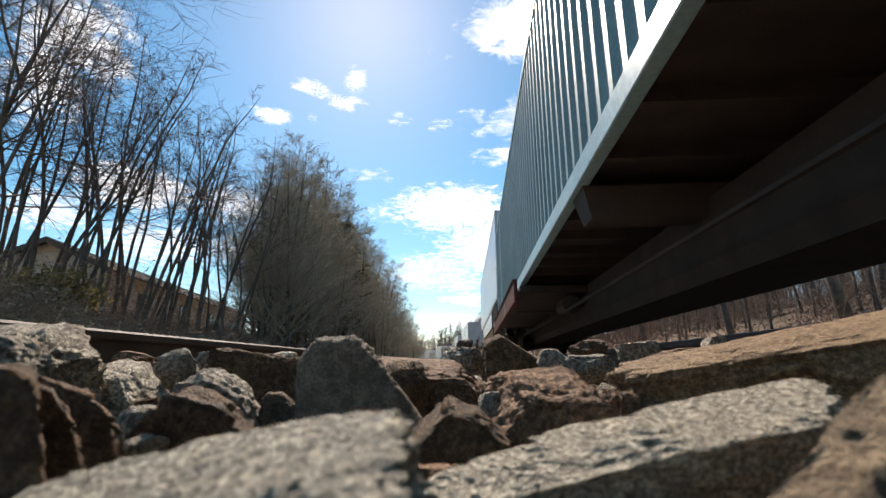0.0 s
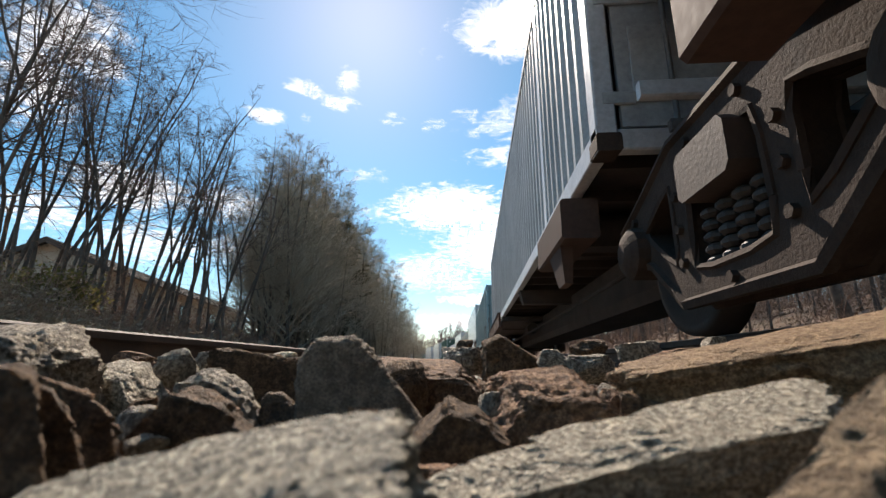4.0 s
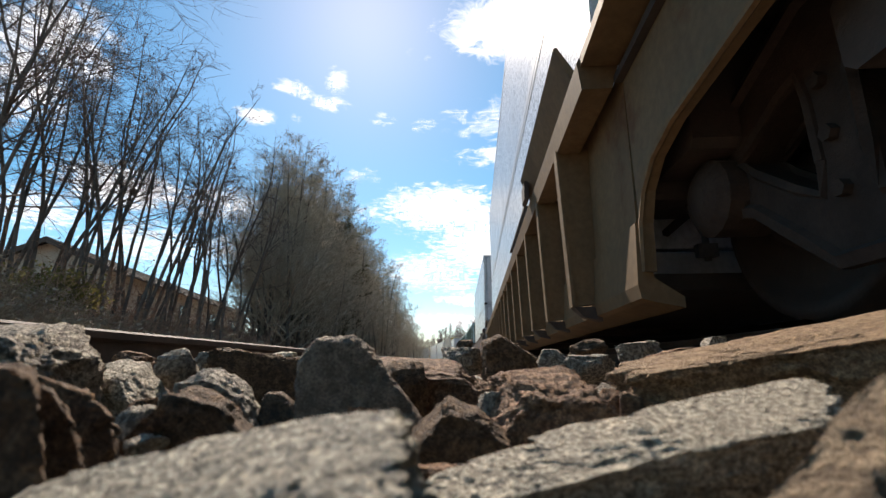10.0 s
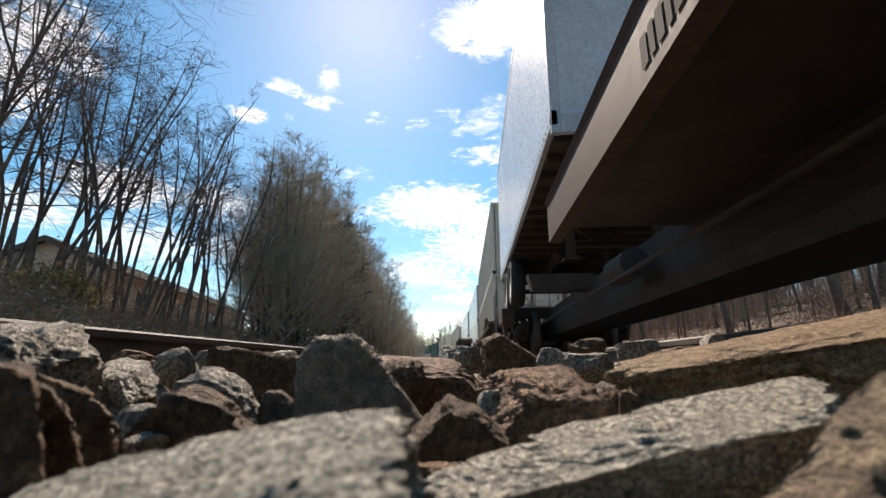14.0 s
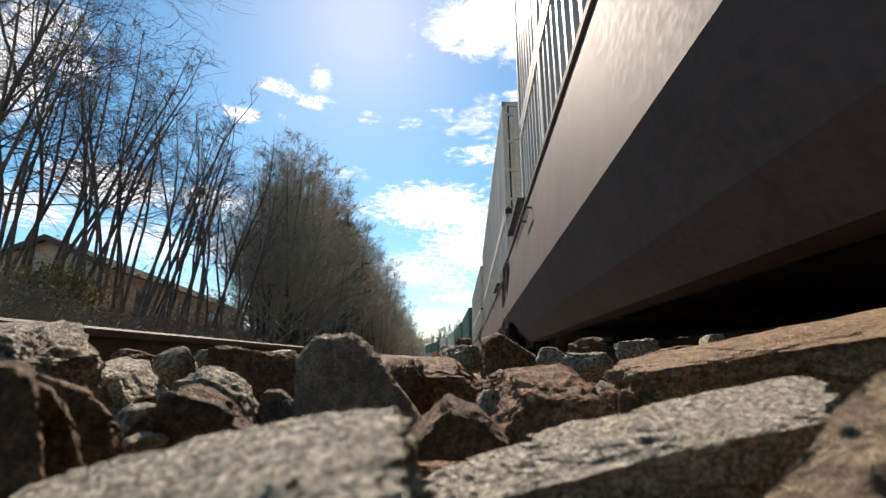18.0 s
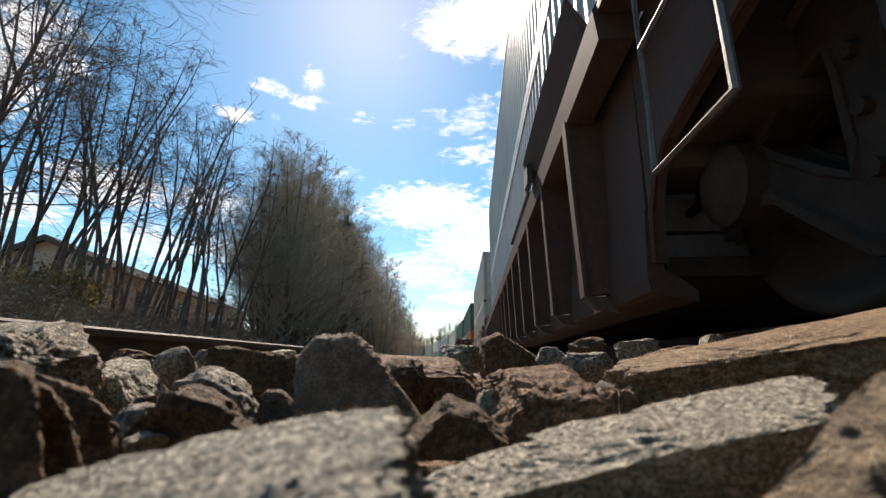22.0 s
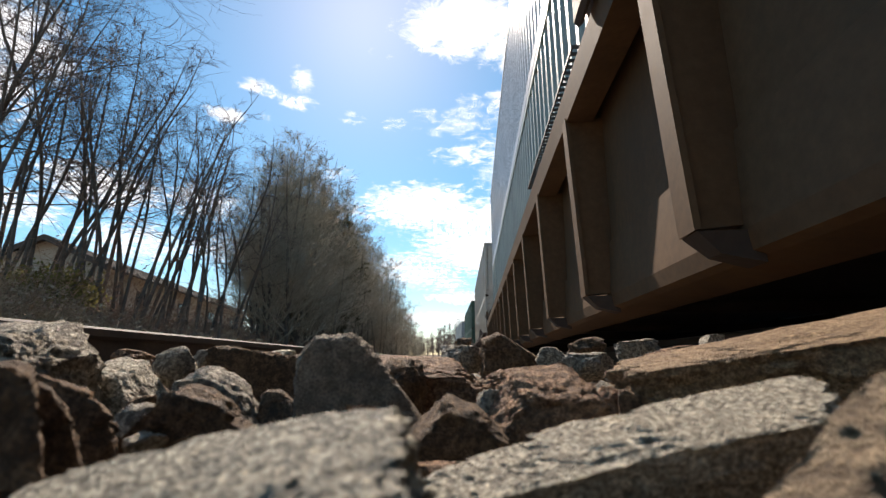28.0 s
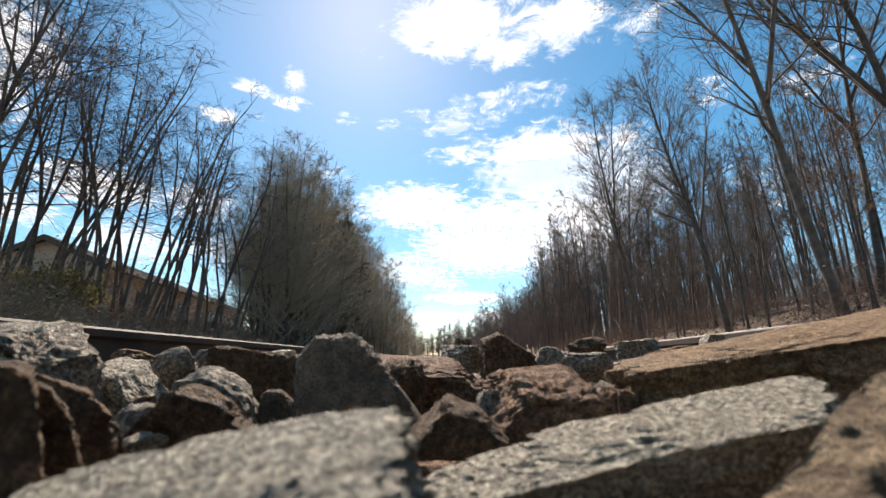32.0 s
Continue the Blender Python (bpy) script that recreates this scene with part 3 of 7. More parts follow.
# fallen leaves on the banks
LEAF = material("fallen_leaf", (0.30, 0.20, 0.12), (0.16, 0.10, 0.06), rough=0.85, scale=1.5, fine=12, bump=0.0, rand=0)
leaf_rng = random.Random(9)
g = Geo()
for _ in range(16000):
    side = leaf_rng.random() < 0.5
    y = 3 + 30 * leaf_rng.random() ** 1.3
    x = -leaf_rng.uniform(5.6, 13) if side else leaf_rng.uniform(6.2, 17)
    c = Vector((x, y, ground_z(x, y) + 0.025))
    u = Vector((leaf_rng.gauss(0, 1), leaf_rng.gauss(0, 1), leaf_rng.gauss(0, 0.5))).normalized() * leaf_rng.uniform(0.04, 0.08)
    v = Vector((-u.y, u.x, leaf_rng.gauss(0, 0.03))).normalized() * leaf_rng.uniform(0.025, 0.05)
    g.add([c - u, c + v, c + u, c - v], [(0, 1, 2, 3)])
me = bpy.data.meshes.new("fallen_leaves")
me.from_pydata(g.v, [], g.f)
me.materials.append(LEAF)
tagged(new("fallen_leaves", me), "brown fallen leaves on the banks", "leaves", kind="stuff")

# ---- house beyond the left bank ----
STUCCO = material("beige_stucco", (0.54, 0.48, 0.38), (0.44, 0.39, 0.31), rough=0.9, scale=0.8, fine=20, bump=0.2, rand=0)
SHINGLE = material("brown_shingle", (0.06, 0.05, 0.043), (0.038, 0.03, 0.026), spec=0.1, rough=0.97, scale=2, fine=14, bump=0.5, bump_d=0.02, rand=0.2)
TRIM = material("dark_trim_board", (0.10, 0.08, 0.065), rough=0.8, scale=4, rand=0)
PANE = material("window_pane", (0.03, 0.035, 0.04), rough=0.08, scale=3, bump=0.0, rand=0)


def house():
    # long side towards the track; x to the track, y along it
    m = Matrix.Translation((-19.0, 21.5, 0.6)) @ pose(0, 0, 0, 0, 0, 11)
    h = empty("house", m, "long beige house with a brown shingle roof behind bare trees", "house")
    w, ln, eave, ridge = 5.6, 24.0, 4.55, 5.85
    part("wall", Geo().prism([(-w, -1.5), (0, -1.5), (0, eave), (-w / 2, ridge - 0.12), (-w, eave)], "y", 0, ln), STUCCO, h)
    g = Geo()
    for s in (0, 1):
        x0, x1 = (-w / 2, 0.45) if s == 0 else (-w / 2, -w - 0.45)
        sl = (ridge - eave) / (w / 2)
        z1 = ridge - sl * (w / 2 + 0.45)
        roof = part("roof", Geo().hexa([(x0, -0.5, ridge - 0.12), (x1, -0.5, z1 - 0.12), (x1, ln + 0.5, z1 - 0.12), (x0, ln + 0.5, ridge - 0.12), (x0, -0.5, ridge), (x1, -0.5, z1), (x1, ln + 0.5, z1), (x0, ln + 0.5, ridge)]), SHINGLE, h)
        for k in range(9):
            f = (k + 0.5) / 9
            xa, za = x0 + (x1 - x0) * f, ridge + (z1 - ridge) * f
            dx = (x1 - x0) / 9 * 0.55
            part("shingle_course", Geo().hexa([(xa - dx, -0.5, za + 0.012 + abs(dx) * sl * 0.9), (xa + dx, -0.5, za + 0.012 - abs(dx) * sl), (xa + dx, ln + 0.5, za + 0.012 - abs(dx) * sl), (xa - dx, ln + 0.5, za + 0.012 + abs(dx) * sl * 0.9),
                                                (xa - dx, -0.5, za + 0.022 + abs(dx) * sl * 0.9), (xa + dx, -0.5, za + 0.034 - abs(dx) * sl), (xa + dx, ln + 0.5, za + 0.034 - abs(dx) * sl), (xa - dx, ln + 0.5, za + 0.022 + abs(dx) * sl * 0.9)]), SHINGLE, roof)
        part("barge_board", Geo().hexa([(x0, -0.53, ridge - 0.28), (x1, -0.53, z1 - 0.28), (x1, -0.5, z1 - 0.28), (x0, -0.5, ridge - 0.28), (x0, -0.53, ridge + 0.02), (x1, -0.53, z1 + 0.02), (x1, -0.5, z1 + 0.02), (x0, -0.5, ridge + 0.02)]), TRIM, roof)
    part("gutter", Geo().box(0.42, 0.54, -0.5, ln + 0.5, eave - 0.36, eave - 0.24, 0.02), TRIM, h)
    for y in (4.0, 9.5, 15.0, 20.5):
        win = part("window", Geo().box(0.0, 0.05, y - 0.65, y + 0.65, 2.2, 3.6).box(-0.02, 0.07, y - 0.03, y + 0.03, 2.25, 3.55), TRIM, h)
        part("pane", Geo().box(0.03, 0.06, y - 0.58, y + 0.58, 2.28, 3.52), PANE, win)


house()
# evergreen-tinged shrub before the gable
SHRUB = thin_leaf("shrub_leaf", (0.20, 0.175, 0.06))
rng = random.Random(3)
for cx, cy, r in ((-10.7, 10.5, 0.78), (-11.6, 11.0, 0.6)):
    sh = empty("shrub", pose(cx, cy, ground_z(cx, cy)), "olive-green twiggy shrub on the bank", "shrub")
    stems, leaves = Geo(), Geo()
    for _ in range(60):
        a = rng.uniform(0, 6.28)
        q = bent(rng, Vector((rng.gauss(0, 0.2), rng.gauss(0, 0.2), -0.1)), Vector((math.cos(a) * 0.6, math.sin(a) * 0.6, 1)).normalized(), r * rng.uniform(1.2, 2.0), 4, 0.15, 0.0)
        stems.tube(q, [0.02, 0.016, 0.012, 0.008, 0.003], 4, False)
        for _ in range(70):
            i = rng.randint(1, 3)
            c = q[i].lerp(q[i + 1], rng.random()) + Vector((rng.gauss(0, 0.15), rng.gauss(0, 0.15), rng.gauss(0, 0.15)))
            u = Vector((rng.gauss(0, 1), rng.gauss(0, 1), rng.gauss(0, 1))).normalized() * 0.06
            v = u.orthogonal().normalized() * 0.03
            leaves.add([c - u, c + v, c + u, c - v], [(0, 1, 2, 3)])
    part("stems", stems, BARK, sh)
    part("foliage", leaves, SHRUB, sh, "olive-green leaves")

# ---- ballast stones ----
def stone_mat(name, a, b, sparkle=0.0, **kw):
    return material(name, a, b, rough=kw.get("rough", 0.82), scale=kw.get("scale", 26) * 6.0, fine=kw.get("fine", 420) * 1.4, bump=1.0, bump_d=0.0055, grit=0.7, lo=0.41, hi=0.59, rand=0.12, spec=0.35 + sparkle,
                    rust=kw.get("rust", 0.0), rust_col=(0.20, 0.095, 0.045), blotch=0.4, glint=0.85 if sparkle else 0.0)


STONE = {
    "grey": stone_mat("grey_granite", (0.50, 0.435, 0.335), (0.15, 0.118, 0.085), 0.2, scale=45, rust=0.25),
    "pale": stone_mat("pale_granite", (0.66, 0.585, 0.445), (0.24, 0.195, 0.135), 0.3, scale=60, fine=320),
    "slate": stone_mat("dark_trap_rock", (0.34, 0.275, 0.205), (0.20, 0.158, 0.115), 0.1, scale=20, rust=0.2),
    "brown": stone_mat("brown_stone", (0.22, 0.135, 0.075), (0.09, 0.054, 0.03), scale=30),
    "rust": stone_mat("rust_stained_stone", (0.40, 0.235, 0.135), (0.15, 0.082, 0.047), scale=34, rust=0.5),
    "dun": stone_mat("dun_stone", (0.40, 0.285, 0.175), (0.17, 0.112, 0.064), scale=30, rust=0.3),
    "olive": stone_mat("olive_grey_granite", (0.48, 0.435, 0.335), (0.13, 0.112, 0.08), 0.3, scale=55, fine=320),
    "tan": stone_mat("tan_stone", (0.54, 0.36, 0.20), (0.25, 0.15, 0.078), scale=38, rust=0.4),
}
STONE_LABEL = {"grey": "rough grey granite ballast stone on the track bed", "pale": "pale speckled granite ballast stone", "slate": "dark grey angular ballast stone standing upright",
               "brown": "brown weathered ballast stone", "rust": "rust-brown pitted ballast stone", "dun": "dull brown ballast stone with a worn edge", "olive": "olive-grey speckled granite ballast stone", "tan": "tan iron-stained ballast slab"}
ICO = {}


def ico(level):
    if level not in ICO:
        bm = bmesh.new()
        bmesh.ops.create_icosphere(bm, subdivisions=level, radius=1.0)
        ICO[level] = (np.array([v.co[:] for v in bm.verts]), [tuple(v.index for v in f.verts) for f in bm.faces])
        bm.free()
    return ICO[level]


def stone_shape(seed, level, cuts=11, rough=0.05):
    """An angular broken stone: a ball cut by random planes, then roughened; fills the unit box."""
    rng = np.random.RandomState(seed)
    v, f = ico(level)
    v = v.copy()
    n = rng.normal(size=(cuts, 3))
    n /= np.linalg.norm(n, axis=1)[:, None]
    h = rng.uniform(0.50, 0.82, cuts)
    for _ in range(2):
        for k in range(cuts):
            d = v @ n[k] - h[k]
            v -= np.outer(np.maximum(d, 0), n[k]) * 0.96
    if level >= 4:
        off = rng.uniform(-40, 40, 3)
        disp = np.array([noise.fractal(Vector(p * 3.4 + off), 0.62, 2.1, 6) for p in v])
        ridg = np.array([abs(noise.noise(Vector(p * 9.0 - off))) for p in v])
        v += v / np.linalg.norm(v, axis=1)[:, None] * (disp * rough * 1.5 - ridg * rough * 0.9)[:, None]
    else:
        v *= rng.uniform(0.86, 1.14, (len(v), 1))
    lo, hi = v.min(0), v.max(0)
    return (v - (lo + hi) / 2) / (hi - lo), f


def relax(v, f, turns):
    """Wears the edges of a stone: each corner moves towards the mean of its neighbours."""
    t = np.array(f)
    a = np.concatenate((t[:, 0], t[:, 1], t[:, 2], t[:, 1], t[:, 2], t[:, 0]))
    b = np.concatenate((t[:, 1], t[:, 2], t[:, 0], t[:, 0], t[:, 1], t[:, 2]))
    n = np.bincount(a, minlength=len(v))[:, None]
    for _ in range(turns):
        m = np.stack([np.bincount(a, weights=v[b, k], minlength=len(v)) for k in range(3)], 1) / n
        v = v * 0.35 + m * 0.65
    return v


def cut_stone(seed, level, facets=(), rough=0.02):
    """A broken stone that fills the unit box, cut by its named facets (normal, distance) and a few chance ones, then roughened."""
    rng = np.random.RandomState(seed)
    v, f = ico(level)
    v = v * 0.86
    box = [(1, 0, 0, 0.5), (-1, 0, 0, 0.5), (0, 1, 0, 0.5), (0, -1, 0, 0.5), (0, 0, 1, 0.5), (0, 0, -1, 0.5)]
    cuts = [(np.array(q[:3]) / np.linalg.norm(q[:3]), q[3]) for q in box + list(facets)]
    for k in range(5 if len(facets) else 14):
        n = rng.normal(size=3)
        n /= np.linalg.norm(n)
        cuts.append((n, None if len(facets) else rng.uniform(0.34, 0.47)))
    for turn in range(3):
        for n, h in cuts:
            d = v @ n
            if h is None:
                if turn == 0:
                    continue
                h = d.max() * (0.95 if turn == 1 else 1.0)
            v = v - np.outer(np.maximum(d - h, 0), n) * 0.97
    v = relax(v, f, 14 if level > 5 else 4 if level > 4 else 2)
    if rough and noise:
        off = rng.uniform(-40, 40, 3)
        disp = np.array([noise.fractal(Vector(p * 5.0 + off), 0.5, 2.1, 9) for p in v])
        ridg = np.array([abs(noise.noise(Vector(p * 13.0 - off))) for p in v])
        grain = np.array([noise.noise(Vector(p * 30.0 + off)) + 0.6 * noise.noise(Vector(p * 62.0 - off)) for p in v])
        crag = np.array([abs(noise.noise(Vector(p * 5.5 + off * 2))) for p in v])
        v = v + v / np.linalg.norm(v, axis=1)[:, None] * (disp * rough * 0.9 - ridg * rough * 0.45 - (crag - 0.22) * rough * 0.55 + grain * min(rough, 0.04) * 0.34)[:, None]
    return v, f


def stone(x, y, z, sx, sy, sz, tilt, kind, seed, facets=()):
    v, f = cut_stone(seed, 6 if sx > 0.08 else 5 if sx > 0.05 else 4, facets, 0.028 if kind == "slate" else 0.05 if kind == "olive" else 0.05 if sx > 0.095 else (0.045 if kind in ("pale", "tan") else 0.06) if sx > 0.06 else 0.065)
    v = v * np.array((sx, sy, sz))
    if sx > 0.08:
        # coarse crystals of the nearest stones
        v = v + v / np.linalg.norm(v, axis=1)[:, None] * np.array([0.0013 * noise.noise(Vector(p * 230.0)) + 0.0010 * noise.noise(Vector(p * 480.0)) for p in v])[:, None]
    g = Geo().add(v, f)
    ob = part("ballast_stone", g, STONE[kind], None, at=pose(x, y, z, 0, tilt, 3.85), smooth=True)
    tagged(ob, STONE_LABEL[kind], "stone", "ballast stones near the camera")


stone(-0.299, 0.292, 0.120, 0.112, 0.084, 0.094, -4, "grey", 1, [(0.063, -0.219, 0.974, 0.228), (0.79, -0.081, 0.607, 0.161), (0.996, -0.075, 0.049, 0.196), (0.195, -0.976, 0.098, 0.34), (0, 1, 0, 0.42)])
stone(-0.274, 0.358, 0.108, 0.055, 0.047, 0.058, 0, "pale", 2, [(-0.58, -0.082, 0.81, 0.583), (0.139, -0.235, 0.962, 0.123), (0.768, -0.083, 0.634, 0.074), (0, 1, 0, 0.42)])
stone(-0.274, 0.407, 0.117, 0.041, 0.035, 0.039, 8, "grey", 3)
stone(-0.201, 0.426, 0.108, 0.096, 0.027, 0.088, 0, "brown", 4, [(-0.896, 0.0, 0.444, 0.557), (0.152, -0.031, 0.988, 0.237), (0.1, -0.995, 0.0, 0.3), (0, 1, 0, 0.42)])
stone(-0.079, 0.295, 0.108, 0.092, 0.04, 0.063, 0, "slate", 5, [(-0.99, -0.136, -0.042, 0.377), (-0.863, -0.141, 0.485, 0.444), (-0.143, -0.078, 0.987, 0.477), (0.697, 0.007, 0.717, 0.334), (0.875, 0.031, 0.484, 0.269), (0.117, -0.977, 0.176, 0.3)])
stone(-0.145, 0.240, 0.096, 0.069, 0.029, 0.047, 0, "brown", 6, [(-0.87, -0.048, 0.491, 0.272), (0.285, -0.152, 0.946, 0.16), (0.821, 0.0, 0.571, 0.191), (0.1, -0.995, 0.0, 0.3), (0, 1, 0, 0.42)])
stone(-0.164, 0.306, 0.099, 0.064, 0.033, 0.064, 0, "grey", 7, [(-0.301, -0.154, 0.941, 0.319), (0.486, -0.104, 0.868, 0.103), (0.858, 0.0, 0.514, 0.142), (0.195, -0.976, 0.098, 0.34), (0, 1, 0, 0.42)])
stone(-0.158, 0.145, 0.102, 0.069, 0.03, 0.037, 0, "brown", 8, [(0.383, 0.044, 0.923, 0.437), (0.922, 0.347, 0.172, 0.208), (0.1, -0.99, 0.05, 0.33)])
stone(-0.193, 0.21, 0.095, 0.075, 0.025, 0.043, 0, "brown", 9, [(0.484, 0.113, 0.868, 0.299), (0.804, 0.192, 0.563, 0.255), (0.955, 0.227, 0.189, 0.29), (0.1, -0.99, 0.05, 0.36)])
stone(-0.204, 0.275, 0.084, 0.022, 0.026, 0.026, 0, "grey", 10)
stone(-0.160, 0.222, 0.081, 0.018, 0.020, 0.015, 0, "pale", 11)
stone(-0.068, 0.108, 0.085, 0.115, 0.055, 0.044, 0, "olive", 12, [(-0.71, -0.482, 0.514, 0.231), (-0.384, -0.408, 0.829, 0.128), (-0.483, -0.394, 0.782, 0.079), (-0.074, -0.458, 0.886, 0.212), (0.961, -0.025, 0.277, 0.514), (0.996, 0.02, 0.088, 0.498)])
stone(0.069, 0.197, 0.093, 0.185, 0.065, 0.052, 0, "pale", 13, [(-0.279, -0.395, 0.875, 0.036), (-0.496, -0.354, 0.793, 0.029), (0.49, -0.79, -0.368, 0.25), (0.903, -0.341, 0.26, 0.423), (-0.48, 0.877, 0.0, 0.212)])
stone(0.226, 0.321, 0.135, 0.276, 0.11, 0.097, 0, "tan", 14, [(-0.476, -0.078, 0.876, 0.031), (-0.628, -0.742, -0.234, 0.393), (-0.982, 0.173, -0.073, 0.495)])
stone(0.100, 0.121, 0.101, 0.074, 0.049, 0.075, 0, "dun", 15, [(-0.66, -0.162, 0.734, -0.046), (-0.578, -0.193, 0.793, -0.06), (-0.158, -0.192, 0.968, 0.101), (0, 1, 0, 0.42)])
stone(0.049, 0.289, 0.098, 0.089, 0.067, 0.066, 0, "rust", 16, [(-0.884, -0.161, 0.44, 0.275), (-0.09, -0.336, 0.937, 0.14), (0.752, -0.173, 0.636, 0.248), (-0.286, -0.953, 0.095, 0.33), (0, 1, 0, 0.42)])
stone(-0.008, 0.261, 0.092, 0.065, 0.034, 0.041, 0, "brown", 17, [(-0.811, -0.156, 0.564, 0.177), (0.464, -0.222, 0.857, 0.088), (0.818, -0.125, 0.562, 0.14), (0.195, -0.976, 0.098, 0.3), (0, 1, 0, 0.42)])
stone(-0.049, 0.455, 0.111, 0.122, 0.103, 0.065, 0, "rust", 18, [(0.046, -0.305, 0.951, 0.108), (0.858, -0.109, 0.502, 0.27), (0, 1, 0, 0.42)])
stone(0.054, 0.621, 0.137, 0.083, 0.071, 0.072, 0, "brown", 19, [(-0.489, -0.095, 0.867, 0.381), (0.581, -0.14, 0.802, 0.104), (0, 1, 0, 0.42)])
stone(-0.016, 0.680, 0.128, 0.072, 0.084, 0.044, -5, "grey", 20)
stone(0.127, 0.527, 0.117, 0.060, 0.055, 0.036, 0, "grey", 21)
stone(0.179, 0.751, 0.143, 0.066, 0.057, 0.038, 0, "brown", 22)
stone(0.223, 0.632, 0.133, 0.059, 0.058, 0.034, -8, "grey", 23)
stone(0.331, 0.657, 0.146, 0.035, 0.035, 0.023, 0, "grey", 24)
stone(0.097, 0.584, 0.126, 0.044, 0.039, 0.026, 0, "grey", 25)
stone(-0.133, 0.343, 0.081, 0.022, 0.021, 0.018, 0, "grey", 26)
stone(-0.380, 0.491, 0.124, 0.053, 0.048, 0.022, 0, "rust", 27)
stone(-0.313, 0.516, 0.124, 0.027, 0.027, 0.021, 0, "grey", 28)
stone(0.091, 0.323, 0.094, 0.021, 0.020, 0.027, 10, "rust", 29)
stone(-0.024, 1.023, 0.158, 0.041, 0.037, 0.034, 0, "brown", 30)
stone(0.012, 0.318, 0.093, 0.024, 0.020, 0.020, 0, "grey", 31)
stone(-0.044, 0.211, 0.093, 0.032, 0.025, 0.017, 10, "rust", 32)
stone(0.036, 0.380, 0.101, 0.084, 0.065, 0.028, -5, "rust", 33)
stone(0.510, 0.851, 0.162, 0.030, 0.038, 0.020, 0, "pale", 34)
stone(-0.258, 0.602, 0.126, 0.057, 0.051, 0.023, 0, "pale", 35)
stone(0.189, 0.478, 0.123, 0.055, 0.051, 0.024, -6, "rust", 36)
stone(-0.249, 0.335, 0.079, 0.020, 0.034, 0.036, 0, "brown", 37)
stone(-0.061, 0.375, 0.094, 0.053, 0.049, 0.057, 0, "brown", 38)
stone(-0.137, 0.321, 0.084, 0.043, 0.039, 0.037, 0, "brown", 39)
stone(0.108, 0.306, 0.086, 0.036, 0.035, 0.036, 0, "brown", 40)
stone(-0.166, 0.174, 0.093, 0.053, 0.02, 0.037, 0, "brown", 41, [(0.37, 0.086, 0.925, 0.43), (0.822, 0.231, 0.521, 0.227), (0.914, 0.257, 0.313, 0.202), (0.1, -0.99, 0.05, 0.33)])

# the stones that fill the bed between and beside the tracks
shapes = [stone_shape(100 + k, 2, 8) for k in range(14)]
for kind, count, seed in (("grey", 4600, 1), ("brown", 4000, 2), ("rust", 2000, 3), ("pale", 1900, 4)):
    rng = np.random.RandomState(seed)
    vs, fs, n = [], [], 0
    for i in range(count):
        near = i % 3 == 0
        y = rng.normal(0.9, 1.0) if near else -5 + 21 * rng.random_sample() ** 1.2
        x = rng.normal(-0.1, 0.85) if near else rng.uniform(-4.6, 4.4)
        if math.hypot(x, y) < 0.3 or abs(x) > 4.6:
            continue
        size = rng.uniform(0.028, 0.062)
        top = 0.075 + 0.012 * rng.normal()
        if y < 0.75 and abs(x) < 0.5:
            top = min(top, 0.062)
        if abs(abs(x - TRACK_X) - 0.7525) < 0.12 or abs(abs(x - SIDE_X) - 0.7525) < 0.12:
            top = min(top, 0.085)
        v, f = shapes[rng.randint(14)]
        rot = np.array(Euler(rng.uniform(0, 6.28, 3)).to_matrix())
        q = (v * size * rng.uniform(0.7, 1.3, 3)) @ rot.T + np.array((x, y, top - size * 0.35))
        vs.append(q)
        fs += [tuple(a + n for a in t) for t in f]
        n += len(q)
    me = bpy.data.meshes.new("ballast")
    me.from_pydata(np.concatenate(vs).tolist(), [], fs)
    me.materials.append(STONE[kind])
    tagged(new("ballast", me), "loose crushed ballast stones between the tracks", "ballast", kind="stuff")

# ---- train ----
MOVING = []      # (object, place along the train at the clip's start)
SPIN = []        # wheelsets


def wheelset_geo():
    g = Geo()
    for s in (-1, 1):
        g.lathe([(0.05, s * 0.66), (0.46, s * 0.69), (0.485, s * 0.70), (0.458, s * 0.735), (0.452, s * 0.825), (0.40, s * 0.832), (0.38, s * 0.80),
                 (0.20, s * 0.77), (0.17, s * 0.84), (0.10, s * 0.85), (0.075, s * 1.08), (0.0, s * 1.08)], "x", (0, 0, 0), 36)
    g.lathe([(0.085, -0.7), (0.08, 0.7)], "x", (0, 0, 0), 12)
    return g


